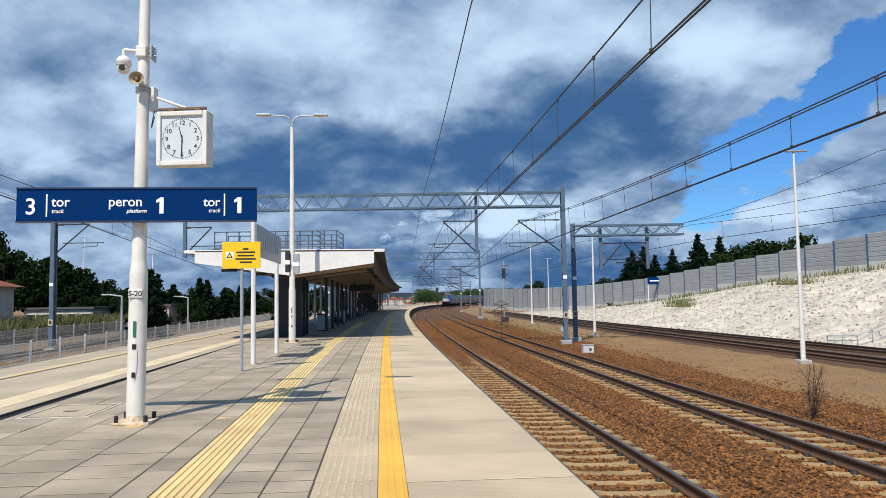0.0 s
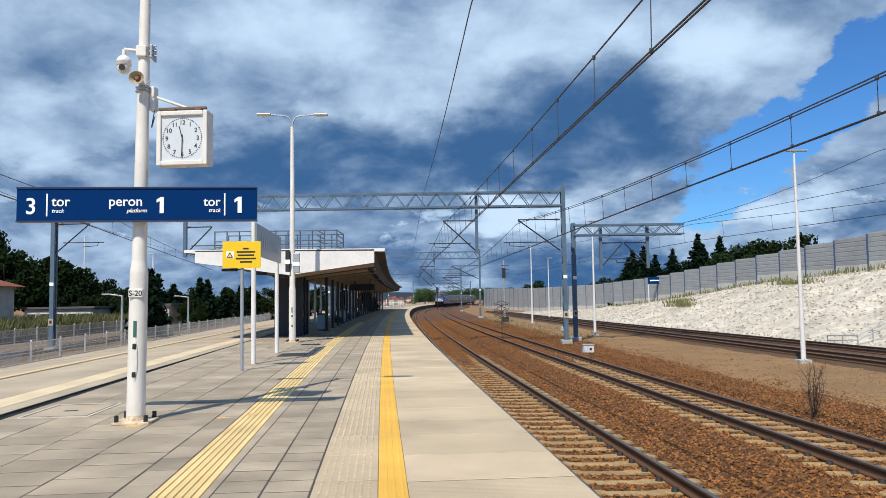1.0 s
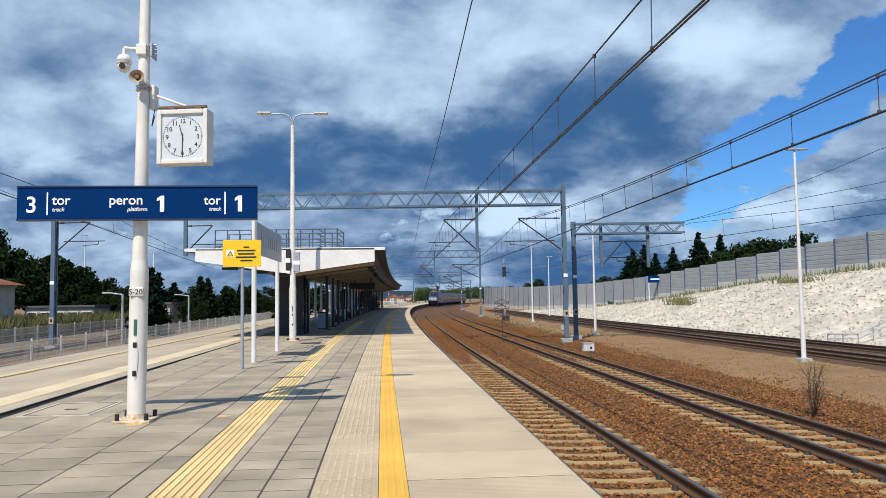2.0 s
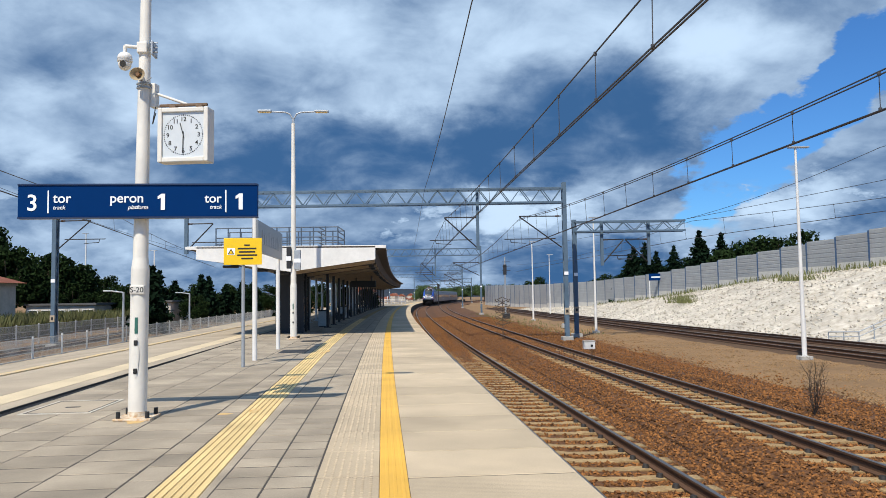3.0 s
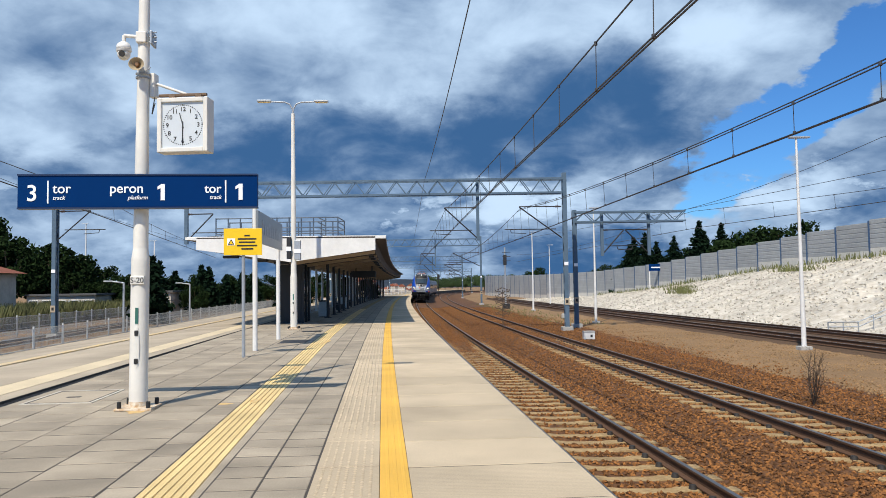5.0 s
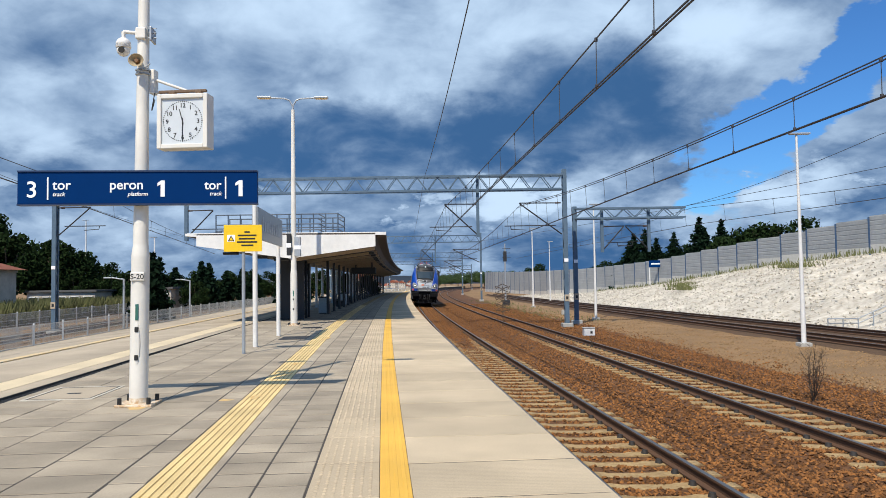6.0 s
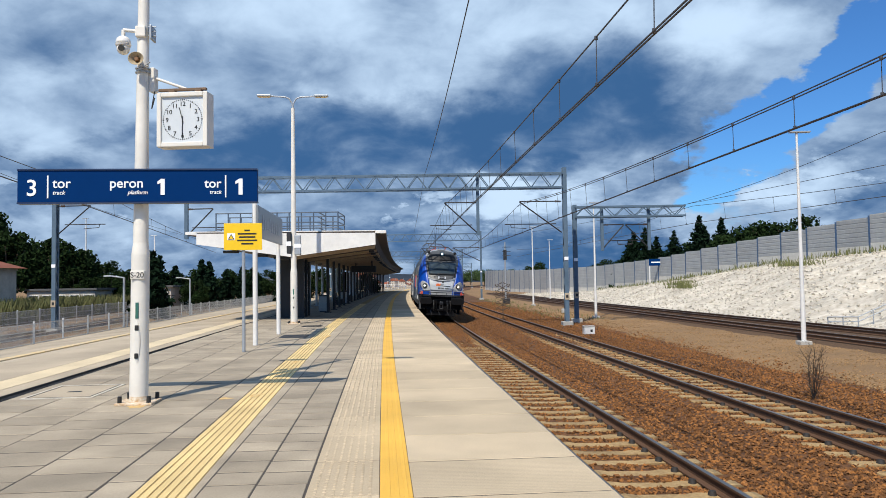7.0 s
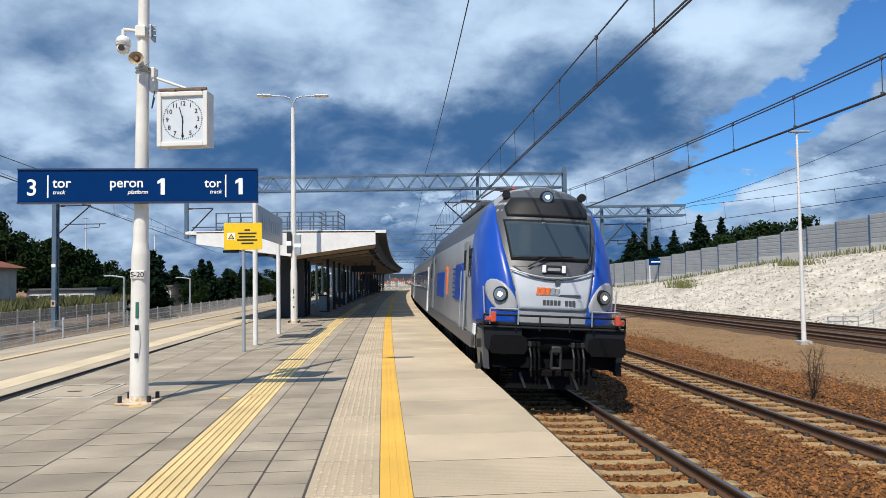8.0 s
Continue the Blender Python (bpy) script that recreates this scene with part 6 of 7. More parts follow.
skin("destination_panel", zline(3.86, 4.16, 6), lambda z: -u_of(np.interp(z, [3.86, 4.0, 4.16], [0.86, 0.90, 0.72]), z), lambda z: u_of(np.interp(z, [3.86, 4.0, 4.16], [0.86, 0.90, 0.72]), z), 18, 0.026, M_trim, loco, "black panel above the windscreen")


M_surround = mat("light_surround_grey", (0.34, 0.345, 0.35), 0.4, grain=0.2, scale=6)


def lamp_unit(x, z, r, name, glow, bezel, out=0.05):
    u = (1 if x > 0 else -1) * u_of(x, z)
    p = Vector(nose(u, z, out))
    bm = B()
    m = Matrix.Translation(p) @ Euler((radians(90 - 0), 0, radians(22 if x > 0 else (-22 if x < 0 else 0)))).to_matrix().to_4x4()
    bmesh.ops.create_cone(bm, cap_ends=True, segments=24, radius1=r * 1.28, radius2=r * 1.12, depth=0.10, matrix=m @ Matrix.Translation((0, 0, -0.0)))
    t = part(name, bm, M_trim, loco, bezel)
    bm = B()
    bmesh.ops.create_cone(bm, cap_ends=True, segments=20, radius1=r * 0.95, radius2=r * 0.95, depth=0.012, matrix=m @ Matrix.Translation((0, 0, 0.052)))
    part("reflector", bm, M_chrome, t)
    bm = B()
    bmesh.ops.create_cone(bm, cap_ends=True, segments=16, radius1=r * 0.36, radius2=r * 0.36, depth=0.012, matrix=m @ Matrix.Translation((0, 0, 0.062)))
    part("bulb", bm, glow, t)


for s in (-1, 1):
    def ua(z, s=s):
        k = (z - 2.16) / 0.36
        return s * u_of(1.02 - 0.24 * max(0.0, 1 - k * k) ** 0.5 + 0.16 * k, z)

    def ub(z, s=s):
        k = (z - 2.16) / 0.36
        return s * min(0.98, u_of(1.04 + 0.24 * max(0.0, 1 - k * k) ** 0.5 + 0.12 * k, z))
    skin("light_surround", zline(1.86, 2.51, 14), ua, ub, 8, 0.045, M_surround, loco, "grey headlight surround")
    lamp_unit(s * 1.03, 2.2, 0.13, "headlight", M_headlight, "round headlight with a lit bulb", 0.07)
lamp_unit(0.0, 4.16, 0.12, "top_headlight", M_headlight, "lit round headlight over the windscreen", 0.08)
# gutter bar, display, wipers, markings
pts = [Vector(nose((1 if x > 0 else -1) * u_of(x, z), z, 0.08)) for x, z in [(-0.84 + 0.14 * i, 2.56 + 0.16 * ((-0.84 + 0.14 * i) / 0.84) ** 2) for i in range(13)]]
bm = tube(B(), pts, 0.018, 8)
part("grab_bar", bm, M_galv, loco, "curved steel grab bar")
bm = B()
p = Vector(nose(0.0, 2.76, 0.05))
box(bm, -0.24, 0.24, p.y - 0.06, p.y + 0.05, 2.59, 2.75, 0.02)
dsp = part("display_unit", bm, M_trim, loco)
for s in (-1, 1):
    bm = B()
    box(bm, s * 0.2 - 0.04, s * 0.2 + 0.04, p.y - 0.075, p.y - 0.055, 2.6, 2.75, 0.012)
    part("marker_lamp", bm, M_signtext, dsp, "small white marker lamp")
bm = B()
box(bm, -0.13, 0.13, p.y - 0.066, p.y - 0.06, 2.64, 2.70)
part("printed_bar", bm, M_tside, dsp)
for x0, z0, x1, z1, x2, z2 in ((-0.52, 2.78, -0.12, 3.0, 0.42, 3.02), (0.62, 2.72, 0.78, 2.98, 0.88, 3.35)):
    bm = B()
    q = [Vector(nose((1 if x > 0 else -1) * u_of(x, z), z, 0.09)) for x, z in ((x0, z0), (x1, z1), (x2, z2))]
    rod(bm, q[0], q[1], 0.016, 0.014, 6)
    rod(bm, q[1] - (q[2] - q[1]) * 0.35, q[2], 0.022, 0.018, 6)
    part("wiper", bm, M_black, loco)
for i, (x0, x1, z0, z1, mm) in enumerate(((-0.36, -0.31, 2.15, 2.30, M_orange), (-0.29, -0.20, 2.15, 2.30, M_orange), (-0.185, -0.10, 2.15, 2.29, M_orange), (-0.085, 0.0, 2.15, 2.29, M_tside), (0.015, 0.09, 2.15, 2.28, M_tside), (0.1, 0.52, 2.13, 2.17, M_tgrey))):
    bm = B()
    p = Vector(nose((1 if x0 > 0 else -1) * u_of((x0 + x1) / 2, 2.22), 2.22, 0.02))
    prism(bm, [(x0, z0), (x1, z0), (x1 + 0.03, z1), (x0 + 0.03, z1)], p.y - 0.016, p.y + 0.03)
    part("emblem_shape", bm, mm, loco)
bm = B()
p = Vector(nose(0.0, 2.42, 0.03))
prism(bm, [(0.03, 2.34), (0.12, 2.37), (0.12, 2.47), (0.03, 2.49)], p.y - 0.02, p.y + 0.05)
part("crest", bm, M_tgrey, loco)
for i in range(9):
    if i == 5:
        continue
    bm = B()
    p = Vector(nose(0.0, 2.0, 0.02))
    box(bm, -0.22 + i * 0.075, -0.165 + i * 0.075, p.y - 0.012, p.y + 0.04, 1.95, 2.05)
    part("number_bar", bm, M_tgrey, loco)
# front deck, handrails, lamp brackets
bm = B()
box(bm, -1.46, 1.46, 0.12, 1.0, 1.60, 1.66, 0.01)
part("front_deck", bm, M_trim, loco)
bm = B()
rod(bm, (-1.42, 0.08, 1.80), (1.42, 0.08, 1.80), 0.022, 0.022, 8)
rod(bm, (-1.42, 0.1, 1.56), (1.42, 0.1, 1.56), 0.03, 0.03, 8)
for x in (-1.42, -0.78, -0.3, 0.3, 0.78, 1.42):
    rod(bm, (x, 0.09, 1.5), (x, 0.09, 1.8), 0.018, 0.018, 8)
part("front_handrail", bm, M_trim, loco)
for s in (-1, 1):
    bm = B()
    for x0, x1 in ((0.74, 1.3),):
        rod(bm, (s * x0, 0.06, 1.62), (s * x0, 0.06, 1.92), 0.016, 0.016, 8)
        rod(bm, (s * x1, 0.06, 1.62), (s * x1, 0.06, 1.92), 0.016, 0.016, 8)
        rod(bm, (s * x0, 0.06, 1.92), (s * x1, 0.06, 1.92), 0.016, 0.016, 8)
    part("grab_handle", bm, M_galv, loco, "pale steel grab handle")
    bm = B()
    rod(bm, (s * 1.33, 0.55, 1.6), (s * 1.39, 0.6, 2.35), 0.016, 0.016, 8)
    part("side_handle", bm, M_galv, loco)
    bm = B()
    box(bm, s * 1.24 - 0.05, s * 1.24 + 0.05, -0.02, 0.06, 1.66, 1.86, 0.015)
    box(bm, s * 1.3 - 0.09, s * 1.3 + 0.09, 0.0, 0.05, 1.69, 1.76, 0.01)
    part("lamp_bracket", bm, M_redlamp, loco, "red lamp bracket")
    # crash shroud and buffer
    bm = B()
    outline = [(0.62, 1.20), (0.70, 1.10), (1.28, 1.10), (1.38, 1.18), (1.42, 1.56), (0.66, 1.56)]
    prism(bm, [(s * x, z) for x, z in outline], 0.12, 0.9)
    sh = part("buffer_shroud", bm, M_trim, loco, "dark grey crash buffer shroud")
    bm = B()
    prism(bm, [(s * x, z) for x, z in ((0.60, 1.16), (0.66, 1.07), (1.28, 1.07), (1.34, 1.16), (1.32, 1.38), (1.26, 1.43), (0.70, 1.43), (0.62, 1.38))], -0.26, -0.2)
    rod(bm, (s * 0.98, -0.2, 1.2), (s * 0.98, 0.2, 1.2), 0.16, 0.2, 16)
    part("buffer", bm, M_tdark, loco, "dark rectangular buffer")
    bm = B()
    prism(bm, [(s * x, z) for x, z in ((1.26, 0.72), (1.37, 0.74), (1.45, 1.5), (1.34, 1.5))], 0.16, 1.15)
    part("side_skirt", bm, M_tgrey if s < 0 else M_trim, loco, "grey side skirt with a step cut-out")
    for z in (0.62, 1.12):
        bm = B()
        box(bm, s * 1.44 - 0.05, s * 1.44 + 0.05, 0.45, 0.68, z, z + 0.16)
        part("step", bm, M_black, loco)
bm = B()
box(bm, -1.5, -1.475, 0.9, 1.25, 1.34, 1.56)
part("label_plate", bm, M_signtext, loco, "white label plate")
# buffer beam, coupling, hoses, plough
bm = B()
box(bm, -1.4, 1.4, 0.35, 0.6, 0.75, 1.6)
part("buffer_beam", bm, M_tdark, loco)
bm = B()
rod(bm, (0.0, -0.12, 1.12), (0.0, 0.4, 1.05), 0.05)
for s in (-1, 1):
    rod(bm, (s * 0.09, -0.12, 1.15), (s * 0.09, -0.1, 0.8), 0.028)
rod(bm, (-0.1, -0.1, 0.8), (0.1, -0.1, 0.8), 0.035)
box(bm, -0.1, 0.1, -0.16, -0.04, 1.1, 1.24, 0.03)
part("screw_coupling", bm, M_steel, loco, "steel screw coupling")
for x, mm in ((-0.5, M_steel), (-0.42, M_tdark), (-0.33, M_tdark), (0.36, M_steel), (0.46, M_tdark), (0.56, M_steel)):
    bm = B()
    pts = [(x, 0.3, 1.22), (x, 0.05, 1.2), (x + 0.02, -0.02, 1.0), (x + 0.03, 0.0, 0.75), (x + 0.06, 0.08, 0.62)]
    for p, q in zip(pts, pts[1:]):
        rod(bm, p, q, 0.026, 0.026, 7)
    box(bm, x - 0.035, x + 0.035, 0.0, 0.1, 1.2, 1.3, 0.01)
    part("air_hose", bm, mm, loco)
bm = B()
prism(bm, [(-0.95, 0.36), (0.95, 0.36), (0.75, 0.72), (-0.75, 0.72)], 0.18, 0.24)
pl = part("plough", bm, M_tdark, loco)
# steel bars added on the plough stand in for its shiny glints
for x in (-0.55, -0.05, 0.5):
    bm = B()
    bar(bm, (x, 0.15, 0.38), (x - 0.12, 0.15, 0.68), 0.12, 0.05)
    part("plough_stay", bm, M_steel, pl)
bm = B()
box(bm, -0.28, 0.3, 0.05, 0.3, 0.62, 0.74, 0.02)
part("coupler_shelf", bm, M_tdark, loco)
# roof gear: horns, lamps, pantographs
for s in (-1, 1):
    bm = B()
    rod(bm, (s * 0.84, 1.5, 4.3), (s * 0.84, 1.7, 4.3), 0.09, 0.07, 14)
    rod(bm, (s * 0.84, 1.65, 4.0), (s * 0.84, 1.65, 4.28), 0.04)
    part("horn", bm, M_trim, loco)


def pantograph(y, raised):
    h = 5.53 if raised else 4.86
    bm = B()
    box(bm, -0.55, 0.55, y - 0.7, y + 0.7, 4.5, 4.62)
    pt = part("pantograph", bm, M_redlamp, loco, "red and grey pantograph")
    for s in (-1, 1):
        bm = B()
        rod(bm, (s * 0.3, y + 0.6, 4.5), (s * 0.34, y - 0.9 if raised else y - 1.0, (4.5 + h) / 2 + 0.05), 0.035)
        part("lower_arm", bm, M_redlamp, pt)
        bm = B()
        rod(bm, (s * 0.34, y - 0.9 if raised else y - 1.0, (4.5 + h) / 2 + 0.05), (s * 0.45, y + 0.35, h - 0.06), 0.026)
        part("upper_arm", bm, M_tgrey, pt)
    for dy in (0.2, 0.5):
        bm = B()
        rod(bm, (-0.6, y + dy, h), (0.6, y + dy, h), 0.03)
        for s in (-1, 1):
            rod(bm, (s * 0.6, y + dy, h), (s * 0.95, y + dy, h - 0.25), 0.022)
        part("collector", bm, M_tgrey, pt)


pantograph(4.6, False)
pantograph(13.5, True)
for y in (7.0, 9.0, 11.0):
    bm = B()
    box(bm, -0.8, 0.8, y - 0.8, y + 0.8, 4.5, 4.7, 0.05)
    part("roof_box", bm, M_tgrey, loco)
# sides: cab door, side window, blue band, louvres, emblem
for s in (-1, 1):
    X = s * 1.455
    def plate(name, y0, y1, z0, z1, mm, lab="", d=0.02):
        bm = B()
        xa, xb = sorted((X - s * 0.03, X + s * d))
        box(bm, xa, xb, y0, y1, z0, z1, 0.006)
        return part(name, bm, mm, loco, lab)
    plate("side_window", 2.25, 2.85, 2.55, 3.2, M_tglass, "dark cab side window", 0.008)
    door = plate("cab_door", 3.15, 3.85, 1.35, 3.4, M_coachgrey, "grey cab door")
    bm = B()
    xa, xb = sorted((X + s * 0.015, X + s * 0.03))
    box(bm, xa, xb, 3.28, 3.72, 2.45, 3.2, 0.01)
    part("door_window", bm, M_tglass, door)
    for y in (3.05, 3.95):
        bm = B()
        rod(bm, (X + s * 0.06, y, 1.3), (X + s * 0.06, y, 2.7), 0.016)
        part("door_handrail", bm, M_galv, loco)
    plate("blue_band", 4.15, 6.0, 1.95, 2.9, M_tblue, "blue side band")
    for i in range(7):
        plate("louvre", 6.0, 6.9, 1.98 + 0.13 * i, 2.03 + 0.13 * i, M_tblue, "", 0.016)
    plate("emblem_shape", 8.9, 9.1, 1.95, 2.85, M_orange)
    plate("emblem_shape", 9.15, 9.6, 2.72, 2.85, M_orange)
    plate("emblem_shape", 9.15, 9.6, 2.35, 2.46, M_orange)
    plate("blue_band", 10.2, 13.5, 1.9, 2.75, M_tblue, "blue side band")
    plate("sill_band", 1.7, LEN - 0.4, 1.0, 1.28, M_tgrey, "dark grey sill band")
    plate("rear_door", 15.8, 16.5, 1.35, 3.4, M_coachgrey)
    plate("side_window", 17.0, 17.6, 2.55, 3.2, M_tglass, "", 0.008)
# the fittings of the raised nose and roof
for ob in loco.children:
    if ob.name.split(".")[0] in ("display_unit", "emblem_shape", "crest", "number_bar", "horn", "pantograph", "roof_box"):
        ob.location.z += 0.07
# bogies with wheelsets
wheelsets = []


def bogie(parent, y, base, r, mm, keyed):
    for s in (-1, 1):
        bm = B()
        X = s * 1.06
        prism(bm, [(-base / 2 - 0.7, 0.55), (-base / 2 - 0.5, 0.9), (-0.5, 0.62), (0.5, 0.62), (base / 2 + 0.5, 0.9), (base / 2 + 0.7, 0.55), (base / 2 + 0.3, 0.42), (-base / 2 - 0.3, 0.42)], X - 0.07, X + 0.07)
        bmesh.ops.transform(bm, matrix=Matrix(((0, 1, 0, 0), (1, 0, 0, y), (0, 0, 1, 0), (0, 0, 0, 1))), verts=bm.verts[:])
        fr = part("bogie_frame", bm, mm, parent)
        for o in (-base / 2, base / 2):
            bm = B()
            box(bm, X - 0.13, X + 0.13, y + o - 0.2, y + o + 0.2, r - 0.2, r + 0.2, 0.04)
            part("axle_box", bm, mm, fr)
            for d in (-0.42, 0.42):
                bm = B()
                rod(bm, (X, y + o + d, r - 0.05), (X, y + o + d, r + 0.4), 0.1, 0.1, 12)
                part("spring", bm, M_steel, fr)
        bm = B()
        rod(bm, (X + s * 0.05, y - 0.3, 0.75), (X + s * 0.05, y + 0.6, 1.0), 0.05)
        part("damper", bm, M_steel, fr)
    for o in (-base / 2, base / 2):
        bm = B()
        rod(bm, (-0.95, 0, 0), (0.95, 0, 0), 0.09, 0.09, 12)
        ax = part("wheelset", bm, M_steel, parent)
        ax.matrix_basis = pose(0, y + o, r)
        for s in (-1, 1):
            bm = B()
            rod(bm, (s * 0.70, 0, 0), (s * 0.83, 0, 0), r - 0.004, r - 0.012, 28)
            rod(bm, (s * 0.66, 0, 0), (s * 0.70, 0, 0), r + 0.02, r + 0.02, 28)
            part("wheel", bm, M_steel, ax)
        if keyed:
            wheelsets.append((ax, y + o, r))


bogie(loco, 4.5, 2.6, 0.62, M_tdark, True)
bogie(loco, 14.8, 2.6, 0.62, M_tdark, True)
bm = B()
box(bm, -1.25, 1.25, 7.2, 12.2, 0.35, 1.0, 0.05)
part("transformer_tank", bm, M_tdark, loco)
bm = B()
box(bm, -1.3, 1.3, 0.9, LEN - 0.4, 0.85, 1.0)
part("underframe", bm, M_tdark, loco)
for y in (2.0, 2.9, 6.4, 6.9):
    for s in (-1, 1):
        bm = B()
        rod(bm, (s * 1.3, y, 0.4), (s * 1.36, y, 1.05), 0.03)
        rod(bm, (s * 1.3, y + 0.5, 0.4), (s * 1.36, y + 0.5, 1.05), 0.03)
        box(bm, s * 1.33 - 0.1, s * 1.33 + 0.1, y - 0.02, y + 0.52, 0.38, 0.42)
        part("ladder", bm, M_tdark, loco)

# coaches
CL = 26.0


def coach_thing():
    t = thing("passenger_coach", at(3.62, 40.0, -0.74), "grey passenger coach with a dark window band behind the locomotive", "coach", "passenger coaches")
    bm = B()
    prism(bm, [(-1.40, 0.95), (1.40, 0.95), (1.43, 1.5), (1.43, 3.0), (1.33, 3.45), (-1.33, 3.45), (-1.43, 3.0), (-1.43, 1.5)], 0.3, CL - 0.3)
    part("body", bm, M_coachgrey, t)
    bm = B()
    prism(bm, [(-1.335, 3.455), (1.335, 3.455), (1.1, 3.85), (0.6, 4.05), (-0.6, 4.05), (-1.1, 3.85)], 0.32, CL - 0.32)
    part("roof", bm, M_tgrey, t, "dark grey coach roof")
    for s in (-1, 1):
        X = s * 1.43
        bm = B()
        xa, xb = sorted((X - s * 0.02, X + s * 0.006))
        box(bm, xa, xb, 1.8, CL - 1.8, 2.0, 2.95)
        wb = part("window_band", bm, M_coach, t, "dark blue window band")
        for i in range(11):
            bm = B()
            xa, xb = sorted((X + s * 0.0, X + s * 0.014))
            y0 = 2.4 + i * 1.98
            box(bm, xa, xb, y0, y0 + 1.35, 2.1, 2.85, 0.005)
            part("window", bm, M_tglass, wb)
        for y0 in (0.6, CL - 1.5):
            bm = B()
            xa, xb = sorted((X - s * 0.02, X + s * 0.02))
            box(bm, xa, xb, y0, y0 + 0.9, 1.05, 3.1, 0.01)
            d = part("door", bm, M_signtext if y0 < 2 else M_coachgrey, t, "pale coach door")
            bm = B()
            xa, xb = sorted((X + s * 0.016, X + s * 0.026))
            box(bm, xa, xb, y0 + 0.25, y0 + 0.65, 2.0, 2.9, 0.01)
            part("door_window", bm, M_tglass, d)
    for y0 in (0.05, CL - 0.35):
        bm = B()
        box(bm, -0.75, 0.75, y0, y0 + 0.3, 1.0, 3.4, 0.05)
        part("gangway", bm, M_tdark, t)
    bm = B()
    box(bm, -1.2, 1.2, 6.0, CL - 6, 0.5, 0.95, 0.04)
    part("underfloor_box", bm, M_tdark, t)
    bogie(t, 3.6, 2.5, 0.46, M_tdark, False)
    bogie(t, CL - 3.6, 2.5, 0.46, M_tdark, False)
    return t


coaches = [coach_thing()]
for i in range(2):
    coaches.append(copy_thing(coaches[0], at(3.62, 70 + 27 * i, -0.74)))

# ---- paving pieces ----
def tile_mesh(name, w, l, material, h=0.03, c=0.004):
    bm = B()
    lo = [(-w / 2, -l / 2), (w / 2, -l / 2), (w / 2, l / 2), (-w / 2, l / 2)]
    r0 = [bm.verts.new((x, y, -h)) for x, y in lo]
    r1 = [bm.verts.new((x, y, -c)) for x, y in lo]
    r2 = [bm.verts.new((x * (1 - 2 * c / w), y * (1 - 2 * c / l), 0)) for x, y in lo]
    for a, b in ((r0, r1), (r1, r2)):
        for i in range(4):
            bm.faces.new((a[i], a[(i + 1) % 4], b[(i + 1) % 4], b[i]))
    bm.faces.new(r2)
    me = bpy.data.meshes.new(name)
    bm.to_mesh(me)
    bm.free()
    me.materials.append(material)
    return me


def tile_rows(name, a0, a1, cols, l, material, y0, near0, near1, y1, gap=0.008, shift_left=None, limit=300, gap_l=None):
    """Rows of tiles across a0..a1; those between near0 and near1 are pieces, the rest one mesh."""
    w = (a1 - a0) / cols
    me = tile_mesh(name, w - gap, l - (gap_l or gap), material)
    v, f = [], []
    rng = random.Random(17)
    base = [tuple(q.co) for q in me.vertices]
    polys = [tuple(p.vertices) for p in me.polygons]
    made = 0
    k = 0
    y = y0
    while y < y1:
        for c in range(cols):
            aa = a0 + w * (c + 0.5) + (shift_left(y) if shift_left else 0.0)
            yy = y + (l / 2 if (c % 2 and cols > 3) else 0.0)
            m = at(aa, yy, rng.uniform(-0.0025, 0.0015)) @ pose(0, 0, 0, rng.uniform(-0.15, 0.15), rng.uniform(-0.15, 0.15), rng.uniform(-0.15, 0.15))
            if near0 <= y < near1 and made < limit:
                ob = new(name, me)
                ob.parent, ob.matrix_basis = platform, m
                made += 1
            else:
                n = len(v)
                v += [tuple(m @ Vector(p)) for p in base]
                f += [tuple(n + i for i in p) for p in polys]
        y += l
    far = bpy.data.meshes.new("far_" + name)
    far.from_pydata(v, [], f)
    far.materials.append(material)
    ob = new("far_" + name, far)
    ob.parent = platform
    tagged(ob, kind="stuff")


tile_rows("edge_slab", 0.252, EDGE, 1, 1.2, M_slab, -19.6, 4, 90, 328, 0.012, None, 300, 0.02)
tile_rows("tactile_slab", -0.655, -0.03, 1, 1.2, M_slab, -19.6, 4, 90, 328)
tile_rows("paver", -1.58, -0.665, 2, 0.44, M_paver, -19.6, 5, 34, 120, 0.02, None, 300, 0.032)
tile_rows("narrow_stone", -2.42, -2.07, 1, 0.62, M_paver, -19.6, 6, 34, 120, 0.014, guide_shift, 300, 0.022)
tile_rows("paving_stone", -5.81, -2.43, 4, 0.62, M_paver, -19.6, 6, 34, 120, 0.02, guide_shift, 300, 0.034)
lay("far_paving", -5.81, -2.4, -0.002, M_paver, platform, 120.5, 330)
lay("far_paving_strip", -1.95, -0.665, -0.002, M_paver, platform, 120.5, 330)
lay("paver_margin", -1.92, -1.585, -0.003, M_paver, platform, 6, 120)

# raised studs and ribs of the tactile slabs
v, f = [], []
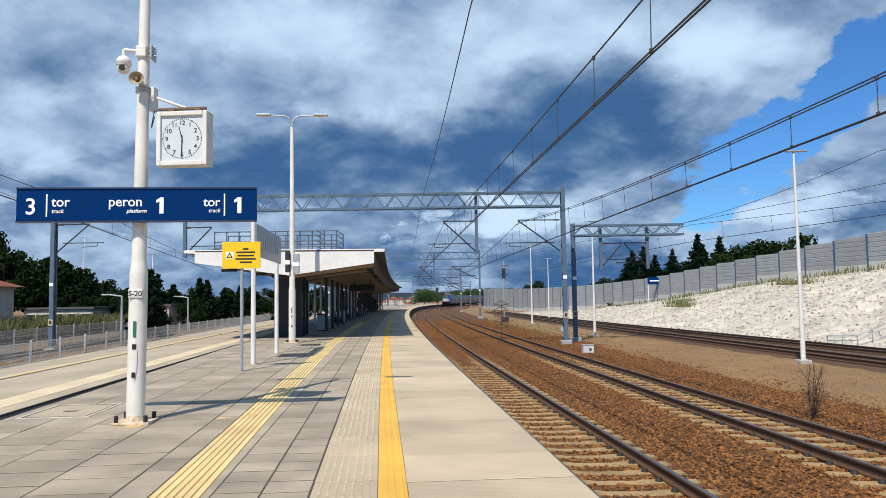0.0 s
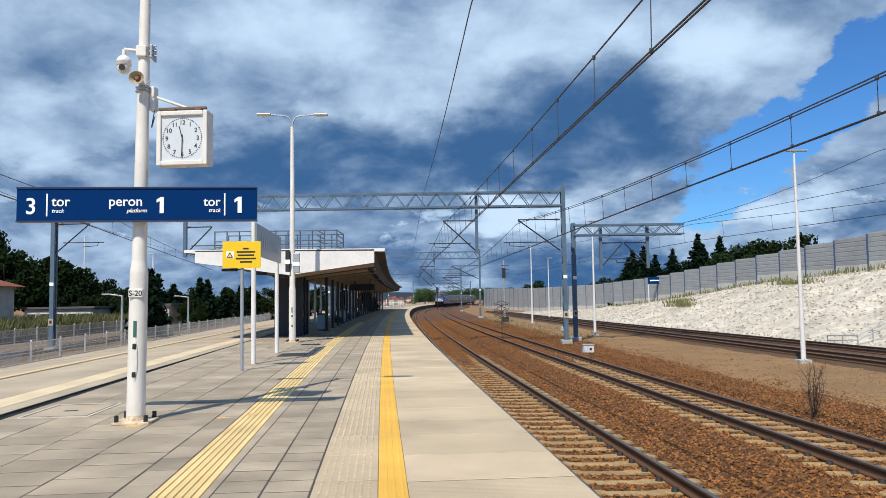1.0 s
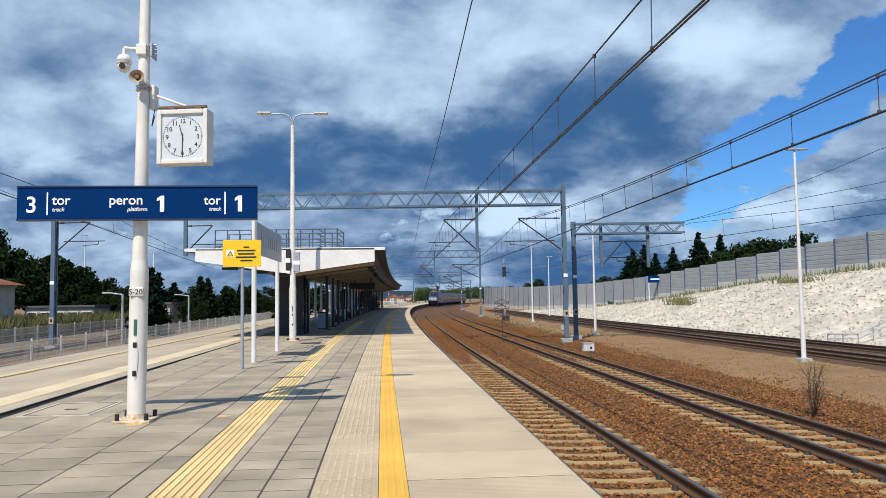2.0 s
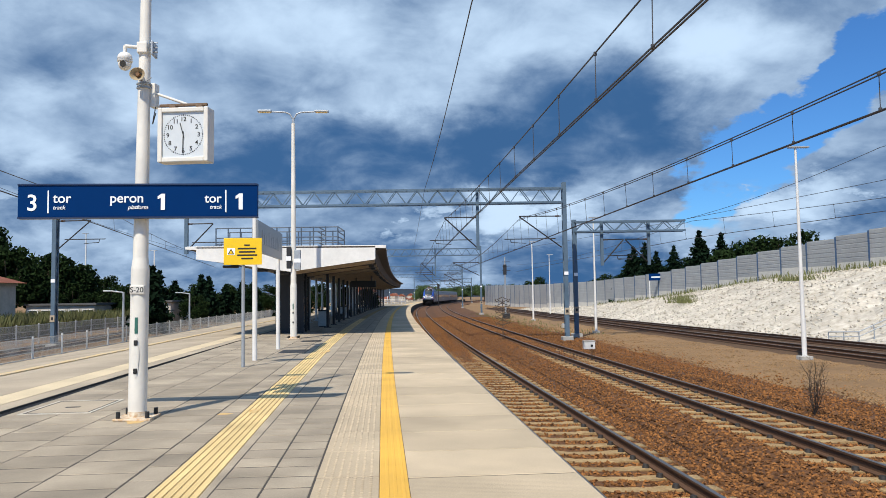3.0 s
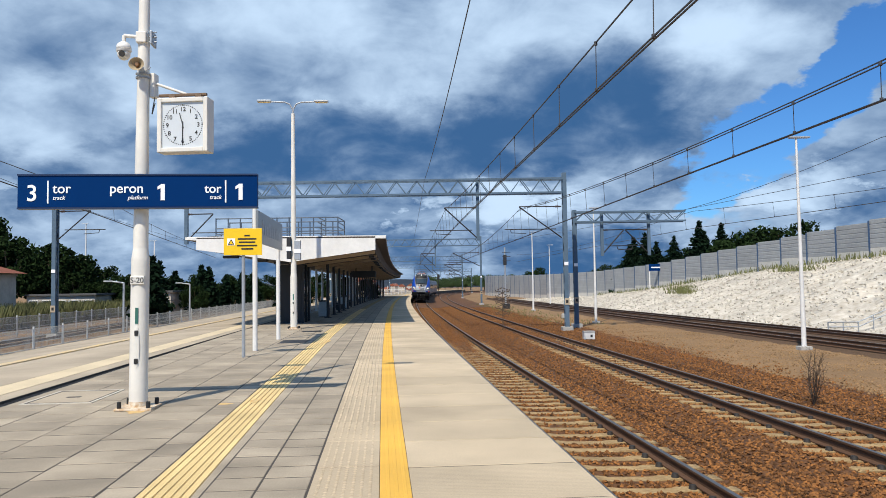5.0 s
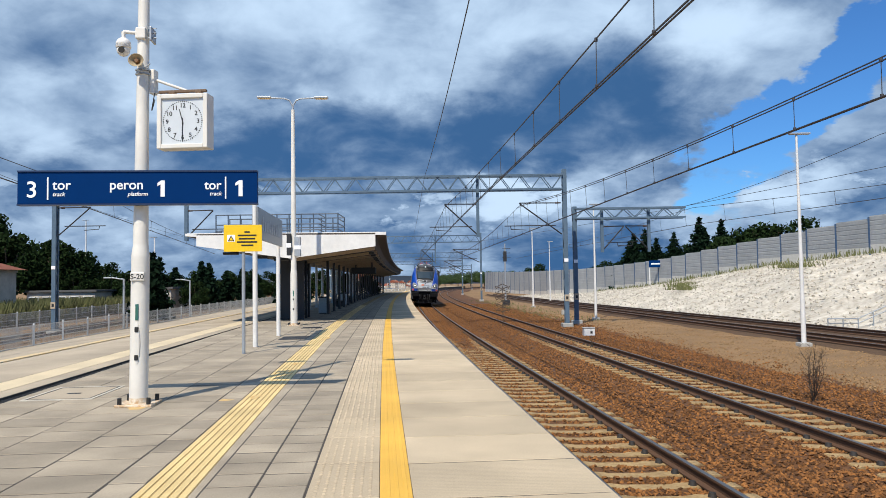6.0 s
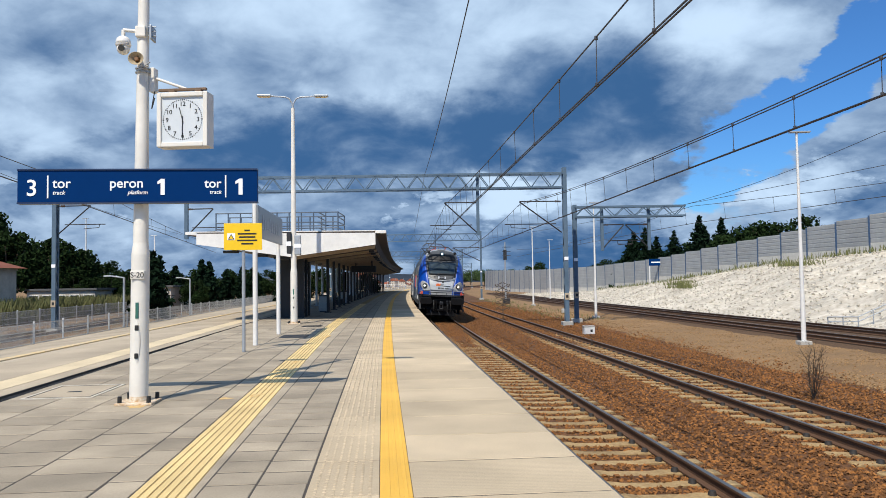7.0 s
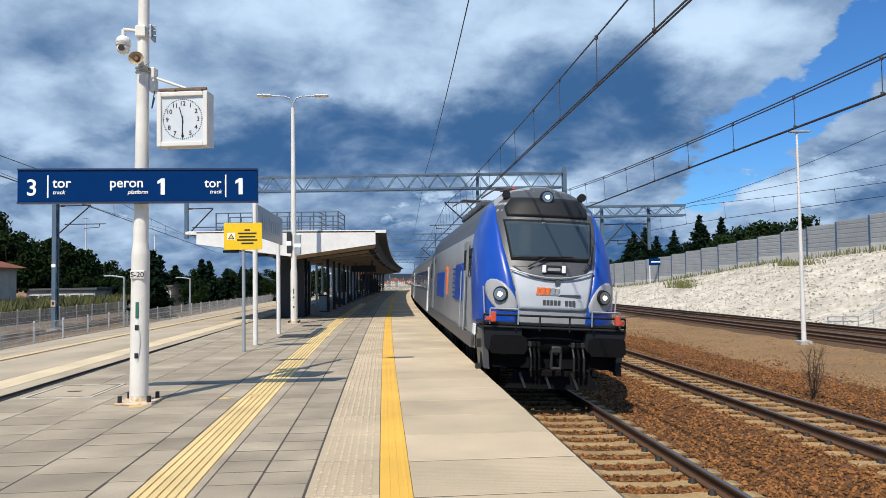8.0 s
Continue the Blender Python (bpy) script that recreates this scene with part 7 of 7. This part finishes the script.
for iy in range(0, 400):
    y = 5.2 + iy * 0.08
    ribbed = y > 9.4
    for c in range(7):
        a = -0.58 + c * 0.078
        x = AX(a, y)
        k = len(v)
        r, ly = 0.016, (0.036 if ribbed else 0.016)
        v += [(x - r, y - ly, 0), (x + r, y - ly, 0), (x + r, y + ly, 0), (x - r, y + ly, 0), (x - r * 0.5, y - ly * 0.7, 0.006), (x + r * 0.5, y - ly * 0.7, 0.006), (x + r * 0.5, y + ly * 0.7, 0.006), (x - r * 0.5, y + ly * 0.7, 0.006)]
        f += [(k, k + 1, k + 5, k + 4), (k + 1, k + 2, k + 6, k + 5), (k + 2, k + 3, k + 7, k + 6), (k + 3, k, k + 4, k + 7), (k + 4, k + 5, k + 6, k + 7)]
me = bpy.data.meshes.new("tactile_studs")
me.from_pydata(v, [], f)
me.materials.append(M_slab)
st = new("tactile_studs", me)
st.parent = platform
tagged(st, kind="stuff")

# rust stains on the paving
M_rust = mat("rust_stain", (0.58, 0.32, 0.09), 0.9, grain=0.9, scale=18, rgb2=(0.62, 0.50, 0.26))
for a, y, z, w, l, sd in ((-2.02, 11.7, 0.0105, 0.10, 0.24, 1), (-2.45, 11.5, 0.002, 0.12, 0.12, 2), (-3.62, 10.9, 0.002, 0.16, 0.2, 3), (-1.95, 16.5, 0.0105, 0.08, 0.3, 4), (-1.9, 24.0, 0.0105, 0.1, 0.8, 5)):
    rr = random.Random(sd)
    bm = B()
    vs = []
    for k in range(14):
        u = 2 * math.pi * k / 14
        f = rr.uniform(0.6, 1.1)
        vs.append(bm.verts.new((AX(a, y) + math.cos(u) * w * f, y + math.sin(u) * l * f, z)))
    bm.faces.new(vs)
    part("rust_stain", bm, M_rust, platform, "orange-brown rust stain")


# ---- what moves ----
LINE, CANT = 3.33, 3.2
WHEN = [0.0, 1.0, 2.0, 3.0, 3.5, 4.0, 4.5, 5.2, 6.0, 6.5, 7.0, 8.0]
WHERE = [270.0, 246.0, 221.0, 193.0, 175.0, 155.0, 135.5, 109.5, 79.5, 62.5, 46.5, 14.5]


def on_track(yf, length):
    """A vehicle with its front at yf: it lies along the chord between its bogies, leaning with the cant."""
    ya, yb = yf + 4.0, yf + length - 4.0
    xa, xb = AX(LINE, ya), AX(LINE, yb)
    turn = math.atan2(xb - xa, yb - ya)
    return pose(xa - 4.0 * math.sin(turn), yf, -0.77) @ Matrix.Rotation(-turn, 4, "Z") @ Matrix.Rotation(radians(CANT), 4, "Y")


def front(t):
    """How far off the train's nose is, gliding between its known places."""
    i = max(0, min(len(WHEN) - 2, sum(1 for w in WHEN if w <= t) - 1))

    def rate(k):
        lo, hi = max(0, k - 1), min(len(WHEN) - 1, k + 1)
        return (WHERE[hi] - WHERE[lo]) / (WHEN[hi] - WHEN[lo])
    h = WHEN[i + 1] - WHEN[i]
    u = (t - WHEN[i]) / h
    return ((1 + 2 * u) * (1 - u) ** 2 * WHERE[i] + u * (1 - u) ** 2 * h * rate(i)
            + u * u * (3 - 2 * u) * WHERE[i + 1] + u * u * (u - 1) * h * rate(i + 1))


def motions():
    times = [0.25 * i for i in range(33)]
    walk(loco, [(t, on_track(front(t), LEN)) for t in times])
    for i, c in enumerate(coaches):
        walk(c, [(t, on_track(front(t) + LEN + 0.1 + CL * i, CL)) for t in times])
    for ax, y, r in wheelsets:
        walk(ax, [(k / 30.0, pose(0, y, r) @ Matrix.Rotation(radians(86.0 * k), 4, "X")) for k in range(241)])


motions()
